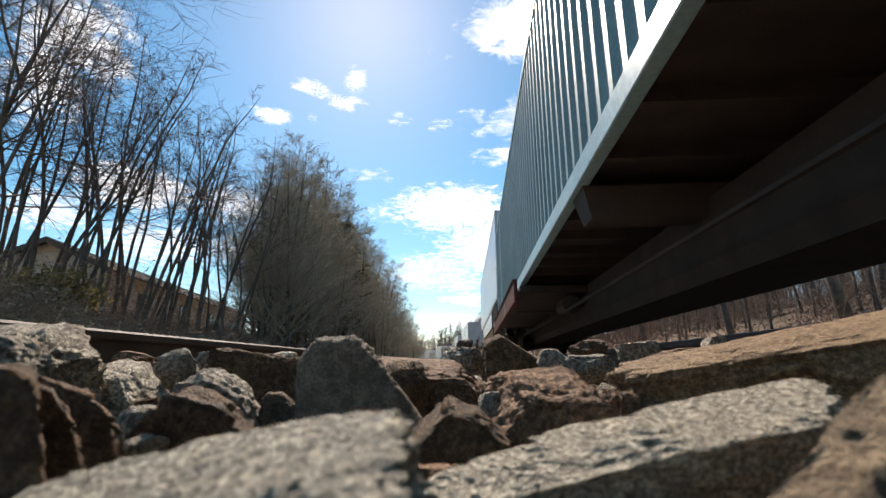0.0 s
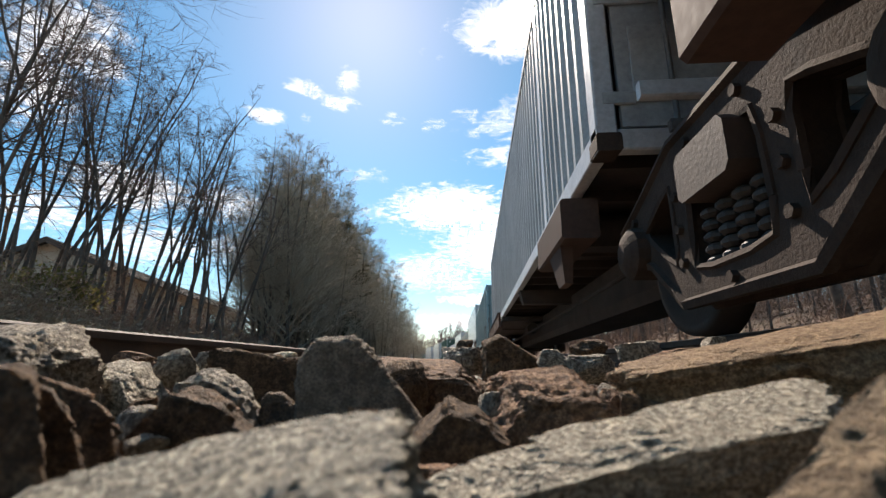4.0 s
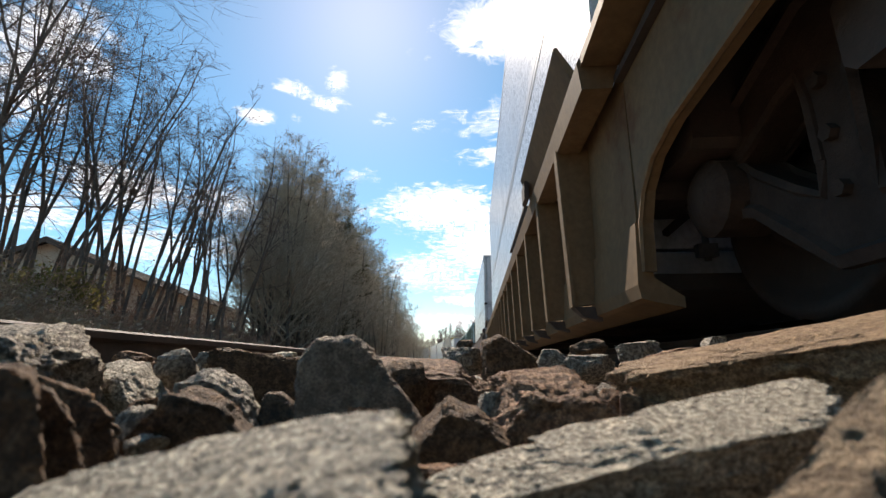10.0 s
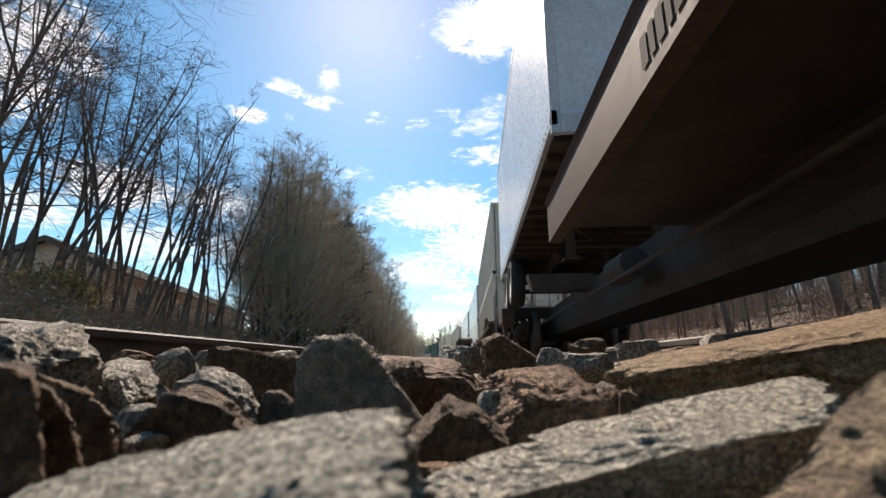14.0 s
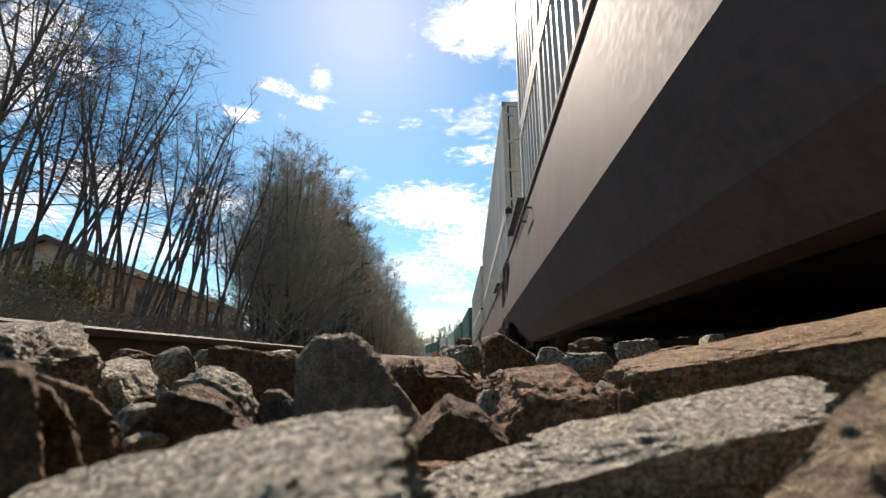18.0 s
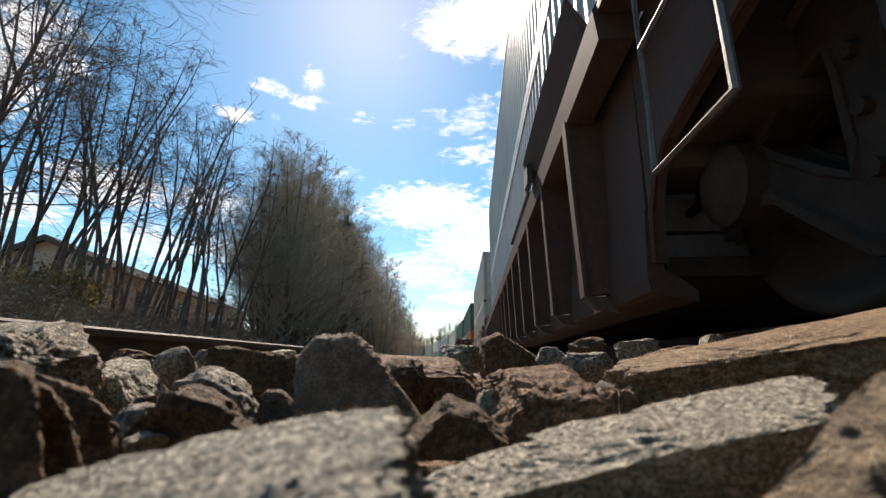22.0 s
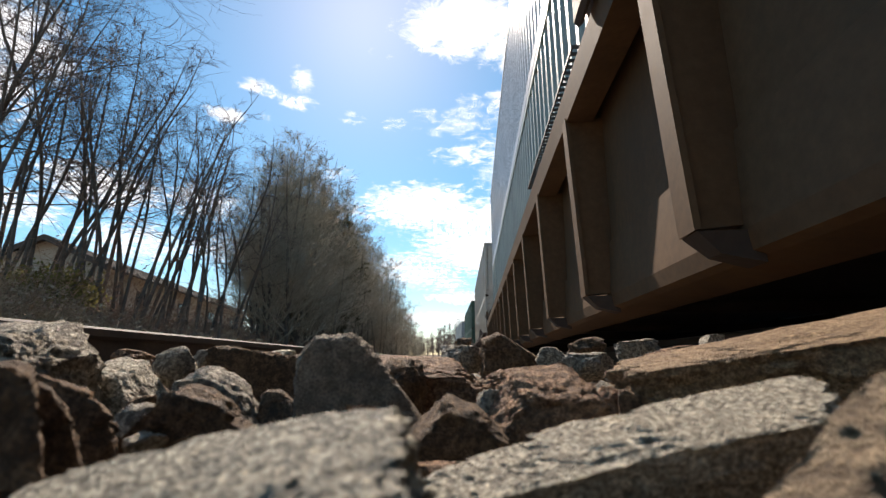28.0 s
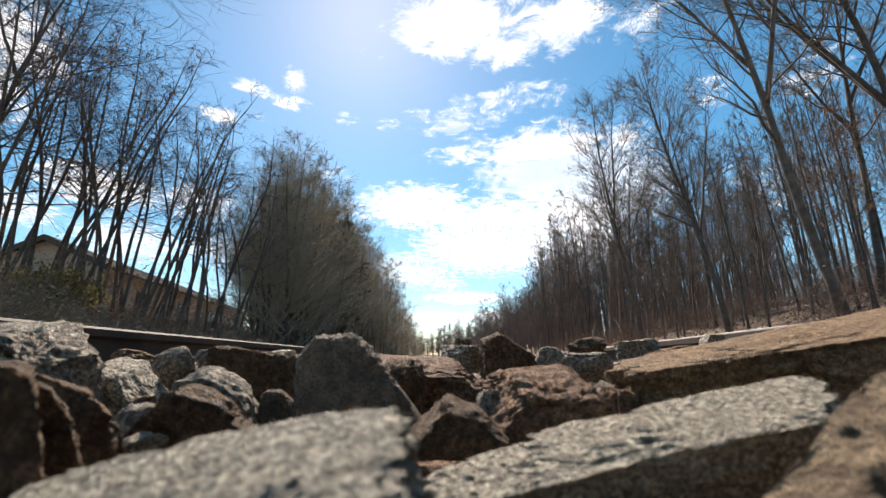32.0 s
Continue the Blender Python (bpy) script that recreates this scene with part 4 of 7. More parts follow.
def side_frame_geo():
    """A cast side frame: one plate with arched outline, two side windows and the spring opening, with journal bosses."""
    from mathutils import geometry
    outer = [(-1.16, 0.52), (-1.14, 0.66), (-0.86, 0.74), (-0.38, 0.90), (0.38, 0.90), (0.86, 0.74), (1.14, 0.66), (1.16, 0.52), (1.04, 0.46), (1.0, 0.38), (0.78, 0.38),
             (0.72, 0.36), (0.52, 0.20), (0.42, 0.12), (-0.42, 0.12), (-0.52, 0.20), (-0.72, 0.36), (-0.78, 0.38), (-1.0, 0.38), (-1.04, 0.46)]

    def window(pts):
        out = []
        n = len(pts)
        for i in range(n):
            a, b, c = Vector(pts[i - 1]), Vector(pts[i]), Vector(pts[(i + 1) % n])
            out += [tuple(b.lerp(a, 0.28)), tuple(b.lerp(a, 0.08).lerp(b.lerp(c, 0.08), 0.5)), tuple(b.lerp(c, 0.28))]
        return out
    holes = [window([(-0.28, 0.24), (0.28, 0.24), (0.27, 0.74), (-0.27, 0.74)])]
    for s in (-1, 1):
        holes.append(window([(s * 0.42, 0.28), (s * 0.80, 0.56), (s * 0.42, 0.72)]))
    loops = [outer] + holes
    flat = [p for lp in loops for p in lp]
    tris = geometry.tessellate_polygon([[Vector((p[0], p[1], 0)) for p in lp] for lp in loops])
    n = len(flat)
    g = Geo()
    vs = [(-0.075, a, b) for a, b in flat] + [(0.075, a, b) for a, b in flat]
    fs = [tuple(t) for t in tris] + [tuple(i + n for i in t) for t in tris]
    k = 0
    for lp in loops:
        m = len(lp)
        fs += [(k + i, k + (i + 1) % m, k + n + (i + 1) % m, k + n + i) for i in range(m)]
        k += m
    g.add(vs, fs)
    # raised rims round the casting and its openings, and rows of bolt heads
    for lp, r in ((outer, 0.03), (holes[0], 0.02), (holes[1], 0.02), (holes[2], 0.02)):
        for x in (-0.07, 0.07):
            g.tube([(x, a, b) for a, b in lp + lp[:1]], r, 5)
    for x in (-0.08, 0.08):
        for a, b in ((-0.36, 0.30), (-0.36, 0.46), (-0.36, 0.62), (0.36, 0.30), (0.36, 0.46), (0.36, 0.62), (-0.2, 0.82), (0.2, 0.82), (-0.9, 0.66), (0.9, 0.66), (0.0, 0.17)):
            g.lathe([(0.0, -0.02), (0.024, -0.02), (0.024, 0.02), (0.0, 0.02)], "x", (x, a, b), 6)
    return g


def journal_geo():
    return Geo().lathe([(0.15, -0.09), (0.15, 0.10), (0.11, 0.13), (0.06, 0.15), (0.0, 0.15)], "x", (0, 0, 0), 16)


def bolster_geo():
    g = Geo().box(-1.15, 1.15, -0.20, 0.20, 0.52, 0.74, 0.03)
    g.lathe([(0.22, 0.72), (0.20, 0.92)], "z", (0, 0, 0), 16)
    return g


def spring_geo():
    g = Geo()
    for i in range(5):
        g.lathe([(0.035, 0.245 + i * 0.052), (0.052, 0.26 + i * 0.052), (0.052, 0.275 + i * 0.052), (0.035, 0.29 + i * 0.052)], "z", (0, 0, 0), 10)
    return g


def brake_geo():
    g = Geo().tube([(-0.85, 0, 0.42), (0.85, 0, 0.42)], 0.05, 8)
    for s in (-1, 1):
        g.box(s * 0.75 - 0.05, s * 0.75 + 0.05, -0.04, 0.04, 0.25, 0.66, 0.01)
    return g


def bogie(car, y):
    """A two-axle freight bogie under a car; z from the rail tops."""
    b = part("bogie", shared("bolster", bolster_geo, STEEL_DARK), STEEL_DARK, car, "grimy cast steel bogie", at=(0, y, 0))
    for e in (-1, 1):
        part("side_frame", shared("side_frame", side_frame_geo, CAST), CAST, b, at=(e * 1.0, 0, 0))
        part("brake_beam", shared("brake_beam", brake_geo, STEEL_DARK), STEEL_DARK, b, at=(0, e * 0.38, 0))
        for k in (-0.89, 0.89):
            part("journal_cap", shared(("journal_cap", e), lambda: journal_geo() if e > 0 else Geo().lathe([(0.15, 0.09), (0.15, -0.10), (0.11, -0.13), (0.06, -0.15), (0.0, -0.15)], "x", (0, 0, 0), 16), CAST), CAST, b, at=(e * 1.04, k, 0.47))
    sp = shared("spring", spring_geo, SPRING)
    for s in (-1, 1):
        for k in (-0.18, -0.06, 0.06, 0.18):
            part("spring", sp, SPRING, b, at=(s * 1.02, k, 0))
    for e in (-1, 1):
        w = part("wheelset", shared("wheelset", wheelset_geo, STEEL_DARK, True), STEEL_DARK, b, "axle with two dark steel wheels", at=(0, e * 0.89, 0.46))
        SPIN.append((w, e))
    return b


def mirrored(geo_fn):
    """A piece on both sides of a car."""
    g = Geo()
    for s in (-1, 1):
        geo_fn(g, s)
    return g


def ladder_geo(s, y, z0, z1, x, rungs, w=0.42):
    g = Geo()
    g.tube([(s * (x - 0.10), y - w / 2, z1), (s * x, y - w / 2, z1 - 0.02), (s * x, y - w / 2, z0), (s * x, y + w / 2, z0), (s * x, y + w / 2, z1 - 0.02), (s * (x - 0.10), y + w / 2, z1)], 0.0115, 6)
    for k in range(rungs):
        z = z0 + (z1 - z0) * (k + 1) / (rungs + 1)
        g.tube([(s * x, y - w / 2, z), (s * x, y + w / 2, z)], 0.011, 5)
    return g


def grating_geo(x0, x1, y0, y1, z, cell=0.055):
    """Expanded steel grating of a walkway: a frame and a lattice of bars with holes between."""
    g = Geo()
    t = 0.004
    nx, ny = int((x1 - x0) / cell), int((y1 - y0) / cell)
    for i in range(nx + 1):
        x = x0 + (x1 - x0) * i / nx
        g.box(x - t, x + t, y0, y1, z - 0.02, z)
    for j in range(ny + 1):
        y = y0 + (y1 - y0) * j / ny
        g.box(x0, x1, y - t, y + t, z - 0.018, z - 0.002)
    return g


def end_platform(car, e, paint_mat, coupled, wy, low):
    """What lies beyond the well at the end e (-1 towards the camera): end sill, walkway, steps, grab irons, coupler."""
    y0, y1 = e * wy, e * (11.1 if coupled else 9.7)
    ya, yb = min(y0, y1), max(y0, y1)
    part("end_sill", Geo().box(-0.42, 0.42, ya, yb, 0.72, 1.08, 0.03).box(-1.25, 1.25, min(y0, y0 + e * 0.35), max(y0, y0 + e * 0.35), 0.62, 1.12, 0.03), STEEL_DARK, car)
    if coupled:
        part("end_deck", Geo().box(-1.38, 1.38, min(y0, e * 10.28), max(y0, e * 10.28), 1.122, 1.16, 0.008).box(-0.9, 0.9, min(e * 10.28, e * 10.85), max(e * 10.28, e * 10.85), 1.122, 1.15), STEEL_DARK, car, "grimy steel end deck")
        part("cross_beam", Geo().box(-1.42, 1.42, min(y1, y1 - e * 0.22), max(y1, y1 - e * 0.22), 0.92, 1.12, 0.02), STEEL_DARK, car)
        part("walkway", shared(("walkway", e), lambda: grating_geo(-1.4, 1.4, min(e * 10.3, e * 10.9), max(e * 10.3, e * 10.9), 1.18), GRATE), GRATE, car, "grey open-mesh steel walkway")
        part("coupler", Geo().box(-0.09, 0.09, min(y1, y1 + e * 0.75), max(y1, y1 + e * 0.75), 0.80, 0.98, 0.03).box(-0.16, 0.16, min(y1 + e * 0.5, y1 + e * 0.85), max(y1 + e * 0.5, y1 + e * 0.85), 0.74, 1.02, 0.04), CAST, car)
        part("air_hose", Geo().tube([(0.35, y1, 0.85), (0.4, y1 + e * 0.25, 0.6), (0.25, y1 + e * 0.55, 0.38), (0.05, y1 + e * 0.75, 0.45)], 0.022, 6), RUBBER, car)
        for s in (-1, 1):
            part("ladder", ladder_geo(s, e * (10.72 if low else 10.92), 0.27 if low else 0.36, 1.12, 1.44, 1, 0.42), GALV, car, "bent steel step stirrup")
            part("grab_iron", Geo().tube([(s * 1.40, e * 10.2, 1.12), (s * 1.42, e * 10.2, 1.95), (s * 1.42, e * 10.75, 1.95), (s * 1.42, e * 10.95, 1.5), (s * 1.40, e * 10.95, 1.12)], 0.014, 6), GALV, car)
        if e < 0:
            part("brake_wheel", Geo().lathe([(0.25, -0.012), (0.262, 0), (0.25, 0.012), (0.24, 0), (0.25, -0.012)], "y", (-0.8, y1 + 0.1, 1.62), 24, False).tube([(-0.8, y1 + 0.1, 1.4), (-0.8, y1 + 0.1, 1.84)], 0.012, 5).tube([(-1.02, y1 + 0.1, 1.62), (-0.58, y1 + 0.1, 1.62)], 0.012, 5), STEEL_DARK, car)
            part("brake_stand", Geo().box(-0.86, -0.74, y1 + 0.08, y1 + 0.18, 1.1, 1.45, 0.01), STEEL_DARK, car)
    else:
        part("end_deck", Geo().box(-1.34, 1.34, ya, yb, 1.122, 1.16, 0.008), STEEL_DARK, car, "grimy steel end deck")
        part("joint_arm", Geo().box(-0.2, 0.2, min(y1, y1 + e * 0.3), max(y1, y1 + e * 0.3), 0.78, 1.02, 0.03), CAST, car)
        for s in (-1, 1):
            part("ladder", ladder_geo(s, e * 9.12, 0.40, 1.25, 1.50, 1, 0.42), GALV, car, "bent steel step stirrup")
            part("grab_iron", Geo().tube([(s * 1.30, y0 + e * 0.1, 1.25), (s * 1.42, y0 + e * 0.1, 1.3), (s * 1.42, y0 + e * 0.5, 1.3), (s * 1.30, y0 + e * 0.5, 1.25)], 0.013, 6), GALV, car)


def scrawl(car, rng, y0, y1, z0, z1, xof, mat, thick=0.03, loops=4):
    """A sprayed tag: a few looping strokes that lie on the side sheet."""
    for k in range(loops):
        yc = y0 + (y1 - y0) * (k + 0.5) / loops
        hw, hh, ph = (y1 - y0) / loops * rng.uniform(0.45, 0.7), (z1 - z0) / 2, rng.uniform(0, 6.28)
        n, zc = 26, (z0 + z1) / 2
        a0, a1 = ph, ph + rng.uniform(3.6, 6.6)
        squash = rng.uniform(-0.35, 0.35)
        vs, fs = [], []
        for i in range(n):
            a = a0 + (a1 - a0) * i / (n - 1)
            cy, cz = yc + hw * math.cos(a) + squash * hh * math.sin(a), zc + hh * math.sin(a) * (0.75 + 0.25 * math.cos(2 * a + ph))
            dy, dz = -hw * math.sin(a) + squash * hh * math.cos(a), hh * math.cos(a)
            ln = math.hypot(dy, dz) + 1e-6
            for w in (-thick, thick):
                y, z = cy - dz / ln * w, min(z1, max(z0, cz + dy / ln * w))
                vs.append((xof(z) - 0.004, y, z))
        fs = [(2 * i, 2 * i + 1, 2 * i + 3, 2 * i + 2) for i in range(n - 1)]
        part("sprayed_stroke", Geo().add(vs, fs), mat, car)


def ribbon(car, pts, xof, mat, thick, name="sprayed_stroke"):
    """A sprayed line along points (place along the car, height) that follows the side sheet."""
    fine = []
    for (a, b), (c, d) in zip(pts, pts[1:]):
        n = max(2, int(math.hypot(c - a, d - b) / 0.05))
        fine += [(a + (c - a) * i / n, b + (d - b) * i / n) for i in range(n)]
    fine.append(pts[-1])
    vs = []
    for i, (y, z) in enumerate(fine):
        (a, b), (c, d) = fine[max(i - 1, 0)], fine[min(i + 1, len(fine) - 1)]
        ln = math.hypot(c - a, d - b) + 1e-6
        for w in (-thick, thick):
            zz = max(0.13, z + (c - a) / ln * w)
            vs.append((xof(zz) - 0.005, y - (d - b) / ln * w, zz))
    part(name, Geo().add(vs, [(2 * i, 2 * i + 1, 2 * i + 3, 2 * i + 2) for i in range(len(fine) - 1)]), mat, car)


def marks(car, rng, x, y, z, rows, w, mat, size=0.045, gap=0.075):
    """Small stencilled lines that cannot be read: plain bars."""
    g = Geo()
    for r in range(rows):
        yy = y
        while yy > y - w * rng.uniform(0.7, 1.0):
            ln = rng.uniform(0.05, 0.16) if size < 0.1 else rng.uniform(0.035, 0.06) if size < 0.2 else rng.uniform(0.10, 0.13)
            g.box(x(z - r * gap) - 0.0022, x(z - r * gap) - 0.0008, yy - ln, yy, z - r * gap - size, z - r * gap)
            yy -= ln + (0.03 if size < 0.1 else 0.018)
    tagged(part("stencil", g, mat, car), kind="stuff")


def well_car(s_mid, style, col, label, ends=("c", "c"), seed=0, tag=None, big="", tag_mat=None, patch=None, pitch=0.88, big_at=None, words=(), red_post=None, bars=(), rings=(), arch=9.36, loops=0.0, near=8.64, reach=7.92, rec=0.048, foot_x=1.502, plate=None):
    """A double-stack well car, centre at s_mid; style: 'smooth' creased sides or 'ribbed' sides with posts. ends: 'c' coupled, 'j' joined on a shared bogie, 'n' joined, the neighbour has the bogie."""
    rng = random.Random(seed)
    car = empty("well_car", on_track(s_mid), label, "freight car", "well cars of the train")
    MOVING.append((car, s_mid))
    L = 8.62
    dark = STEEL_DARK
    if style == "smooth":
        L = 9.15

        def xof(z):
            return -float(np.interp(z, [0.11, 0.25, 0.55, 1.5], [1.33, 1.44, 1.54, 1.45]))
        for s in (-1, 1):
            g = Geo()
            # outer skin: upper sheet, crease, lower sheet, with raised ends over the bogies
            def section(y, zb):
                zc = max(zb + 0.02, 0.55)
                return [(s * 1.40, y, 1.5), (s * 1.45, y, 1.5), (s * -xof(zc), y, zc), (s * -xof(max(zb + 0.01, 0.25)), y, max(zb + 0.01, 0.25)),
                        (s * -xof(max(zb, 0.11)), y, max(zb, 0.11)), (s * (1.20 if zb < 0.3 else 1.40), y, max(zb, 0.11)), (s * (1.30 if zb < 0.3 else 1.41), y, 1.0)]
            st = [(-8.78, 0.45), (-8.72, 0.25), (-8.55, 0.11)] if col is P_YELLOW else [(-9.9, 0.70), (-9.05, 0.60), (-8.9, 0.30), (-8.7, 0.11)]
            st += [(-2.6, 0.11), (2.6, 0.11), (7.6, 0.11), (7.85, 0.22), (8.25, 0.44), (9.2, 0.48)]
            vs, fs = [], []
            for y, zb in st:
                vs += section(y, zb)
            for j in range(len(st) - 1):
                fs += [(j * 7 + i, j * 7 + (i + 1) % 7, j * 7 + 7 + (i + 1) % 7, j * 7 + 7 + i) for i in range(7)]
            fs += [tuple(range(7))[::-1], tuple(range(len(st) * 7 - 7, len(st) * 7))]
            part("side_sheet", g.add(vs, fs), col, car)
            part("top_chord", Geo().box(min(s * 1.32, s * 1.47), max(s * 1.32, s * 1.47), -L, L, 1.49, 1.56, 0.012), col, car)
            for e in (-1, 1):
                # hand-hold frame and walkway bracket at the corners
                part("corner_guide", Geo().box(min(s * 1.30, s * 1.46), max(s * 1.30, s * 1.46), e * 8.25 - 0.35, e * 8.25 + 0.35, 1.55, 1.82, 0.03), col, car)
                part("side_grating", shared(("side_grating", s, e), lambda: grating_geo(min(s * 1.34, s * 1.54), max(s * 1.34, s * 1.54), e * 7.2 - 0.75, e * 7.2 + 0.75, 1.60, 0.05), GRATE), GRATE, car, "perforated steel step plate")
                part("step_frame", Geo().tube([(s * 1.49, e * 8.74, 0.60), (s * 1.50, e * 8.70, 1.36), (s * 1.50, e * 8.76, 1.42), (s * 1.50, e * 9.30, 1.42), (s * 1.50, e * 9.36, 1.36), (s * 1.49, e * 9.34, 0.64), (s * 1.49, e * 9.28, 0.58), (s * 1.49, e * 8.74, 0.58)], 0.022, 6), col, car, "rounded steel step frame", at=(0, -0.4 if e < 0 else 0, 0))
                ya, yb = sorted((e * (9.16 if e < 0 else 8.76), e * (9.72 if e < 0 else 9.32)))
                part("step_plate", Geo().box(min(s * 1.475, s * 1.49), max(s * 1.475, s * 1.49), ya, yb, 0.62, 1.02).box(min(s * 1.475, s * 1.49), max(s * 1.475, s * 1.49), ya + 0.1, yb - 0.1, 1.14, 1.34), STEP_GREY, car, "pale steel plate of the step")
                part("step_bracket", Geo().box(min(s * 1.30, s * 1.48), max(s * 1.30, s * 1.48), min(e * 8.62, e * 8.9), max(e * 8.62, e * 8.9), 0.84, 0.94), STEEL_DARK, car)
                part("grab_iron", Geo().tube([(s * 1.46, e * 6.1 - 0.22, 1.28), (s * 1.54, e * 6.1 - 0.22, 1.28), (s * 1.54, e * 6.1 + 0.22, 1.28), (s * 1.46, e * 6.1 + 0.22, 1.28)], 0.011, 5), GALV, car)
    else:
        # rec: how far the sheet stands back behind the posts; foot_x: where the posts' flanges stand at the bottom
        fx, low = foot_x - 0.017, 0.15 if foot_x < 1.5 else 0.115

        def xof(z):
            return -float(np.interp(z, [0.10, 0.16, 0.43, 0.50, 1.2], [1.412 - rec, 1.428 - rec, 1.414 - rec, 1.400 - rec, 1.389 - rec]))
        for s in (-1, 1):
            part("side_sheet", Geo().prism([(s * (1.387 - rec), 1.2), (s * (1.399 - rec), 0.41), (s * (1.36 - rec), 0.41), (s * (1.35 - rec), 1.2)], "y", -near + 0.02, L), col, car)
            part("side_sill", Geo().prism([(s * (1.412 - rec), 0.435), (s * (1.427 - rec), 0.17), (s * (1.418 - rec), low), (s * (1.385 - rec), low - 0.012), (s * 1.20, 0.075), (s * 1.20, 0.12), (s * (1.36 - rec), 0.20), (s * (1.375 - rec), 0.435)], "y", -near, 8.64), col, car)
            part("top_chord", Geo().prism([(s * 1.34, 1.27), (s * 1.53, 1.27), (s * 1.545, 1.24), (s * 1.53, 1.10), (s * 1.39, 1.10)], "y", -L, L), col, car)
            post = shared(("post", s, foot_x), lambda: Geo().hexa([(s * 1.30, -0.035, 0.19), (s * 1.30, 0.035, 0.19), (s * fx, 0.03, 0.17), (s * fx, -0.03, 0.17),
                                                           (s * 1.29, -0.035, 1.12), (s * 1.29, 0.035, 1.12), (s * 1.52, 0.03, 1.12), (s * 1.52, -0.03, 1.12)])
                          .hexa([(s * fx, -0.046, 0.17), (s * fx, 0.046, 0.17), (s * foot_x, 0.044, 0.165), (s * foot_x, -0.044, 0.165),
                                 (s * 1.52, -0.042, 1.12), (s * 1.52, 0.042, 1.12), (s * 1.537, 0.04, 1.12), (s * 1.537, -0.04, 1.12)]), col)
            n_posts = round(2 * reach / pitch)
            for k in range(n_posts + 1):
                y = -reach + 2 * reach / n_posts * k
                if near < 8.25 and y < -7.0:
                    part("seam", shared(("seam", s), lambda: Geo().box(min(s * 1.345, s * 1.372), max(s * 1.345, s * 1.372), -0.012, 0.012, 0.13, 1.1), dark), dark, car, at=(0, y + 0.32, 0))
                elif k == red_post:
                    red = post.copy()
                    red.materials[0] = FADED_RED
                    part("side_post", red, FADED_RED, car, "red-painted side post", at=(0, y, 0))
                else:
                    part("side_post", post, col, car, at=(0, y, 0))
            foot = shared(("post_foot", s, foot_x), lambda: Geo().hexa([(s * 1.34, -0.04, 0.085), (s * 1.34, 0.04, 0.085), (s * (fx - 0.045), 0.032, 0.11), (s * (fx - 0.045), -0.032, 0.11),
                                                               (s * 1.35, -0.046, 0.165), (s * 1.35, 0.046, 0.165), (s * (fx + 0.01), 0.042, 0.165), (s * (fx + 0.01), -0.042, 0.165)]), dark)
            for k in range(n_posts + 1):
                if near > 8.25 or k > 0:
                    part("post_foot", foot, dark, car, at=(0, -reach + 2 * reach / n_posts * k, 0))
            for e in (-1, 1):
                part("corner_guide", Geo().prism([(s * 1.44, 1.255), (s * 1.50, 1.255), (s * 1.60, 1.50), (s * 1.585, 1.51)], "y", e * 7.5 - 0.9, e * 7.5 + 0.9), col, car)
                part("side_grating", shared(("rib_grating", s, e), lambda: grating_geo(min(s * 1.34, s * 1.55), max(s * 1.34, s * 1.55), e * 5.5 - 0.9, e * 5.5 + 0.9, 1.33, 0.05), GRATE), GRATE, car, "perforated steel step plate")
                part("pull_lever", Geo().box(min(s * 1.56, s * 1.60), max(s * 1.56, s * 1.60), e * 6.75 - 0.10, e * 6.75 + 0.10, 1.22, 1.40, 0.02), dark, car)
                o = near - 8.64 if e < 0 else 0.0
                bow = [(8.66 + o, 0.22), (8.68 + o, 0.42), (8.74 + o, 0.54), (8.86 + o, 0.63), (9.05 + o, 0.68), (arch - 0.02, 0.78)]
                xa, xb = sorted((s * (1.352 - rec), s * (1.392 - rec)))
                part("end_arch", Geo().prism([(e * (8.635 + o), 1.22), (e * (8.635 + o), 0.22)] + [(e * y, z) for y, z in bow] + [(e * arch, 1.22)], "x", xa, xb), col, car)
                part("arch_rim", Geo().tube([(s * (1.40 - rec), e * y, z) for y, z in bow], 0.014, 6), col, car)
                part("top_flange", Geo().prism([(s * 1.34, 1.215), (s * 1.53, 1.215), (s * 1.53, 1.27), (s * 1.34, 1.27)], "y", min(e * 8.63, e * arch), max(e * 8.63, e * arch)), col, car)
    part("well_floor", Geo().box(-0.75, 0.75, -6.9, 6.9, 0.24, 0.30), dark, car)
    for y0, y1 in ((-8.3, -6.9), (6.9, 8.3), (-0.5, 0.5)):
        part("load_plate", Geo().box(-1.24, 1.24, y0, y1, 0.20, 0.28), dark, car)
    for y in (-5.2, -3.4, -1.7, 1.7, 3.4, 5.2):
        part("floor_beam", Geo().box(-1.3, 1.3, y - 0.09, y + 0.09, 0.17, 0.28), dark, car)
    for e in (-1, 1):
        part("bulkhead", Geo().box(-1.3, 1.3, min(e * 8.3, e * 8.62), max(e * 8.3, e * 8.62), 0.55, 1.24, 0.02), STEEL_DARK, car)
        kind = ends[0] if e < 0 else ends[1]
        end_platform(car, e, col, kind == "c", 8.62, style == "ribbed")
        if kind != "n":
            bogie(car, e * 9.7)
    part("brake_pipe", Geo().tube([(-0.95, -8.5, 0.62), (-1.1, -7.2, 0.4), (-1.1, 7.2, 0.4), (-0.95, 8.5, 0.62)], 0.025, 6), dark, car)
    # stencils and sprayed tags
    m = tag_mat or STENCIL
    if tag:
        for (a, b, za, zb, th, n, tm) in tag:
            scrawl(car, rng, a, b, za, zb, xof, tm, th, n)
    zt = 0.40 if style == "smooth" else 0.86
    lean = -math.atan2(0.10, 0.30) if style == "smooth" else 0.0
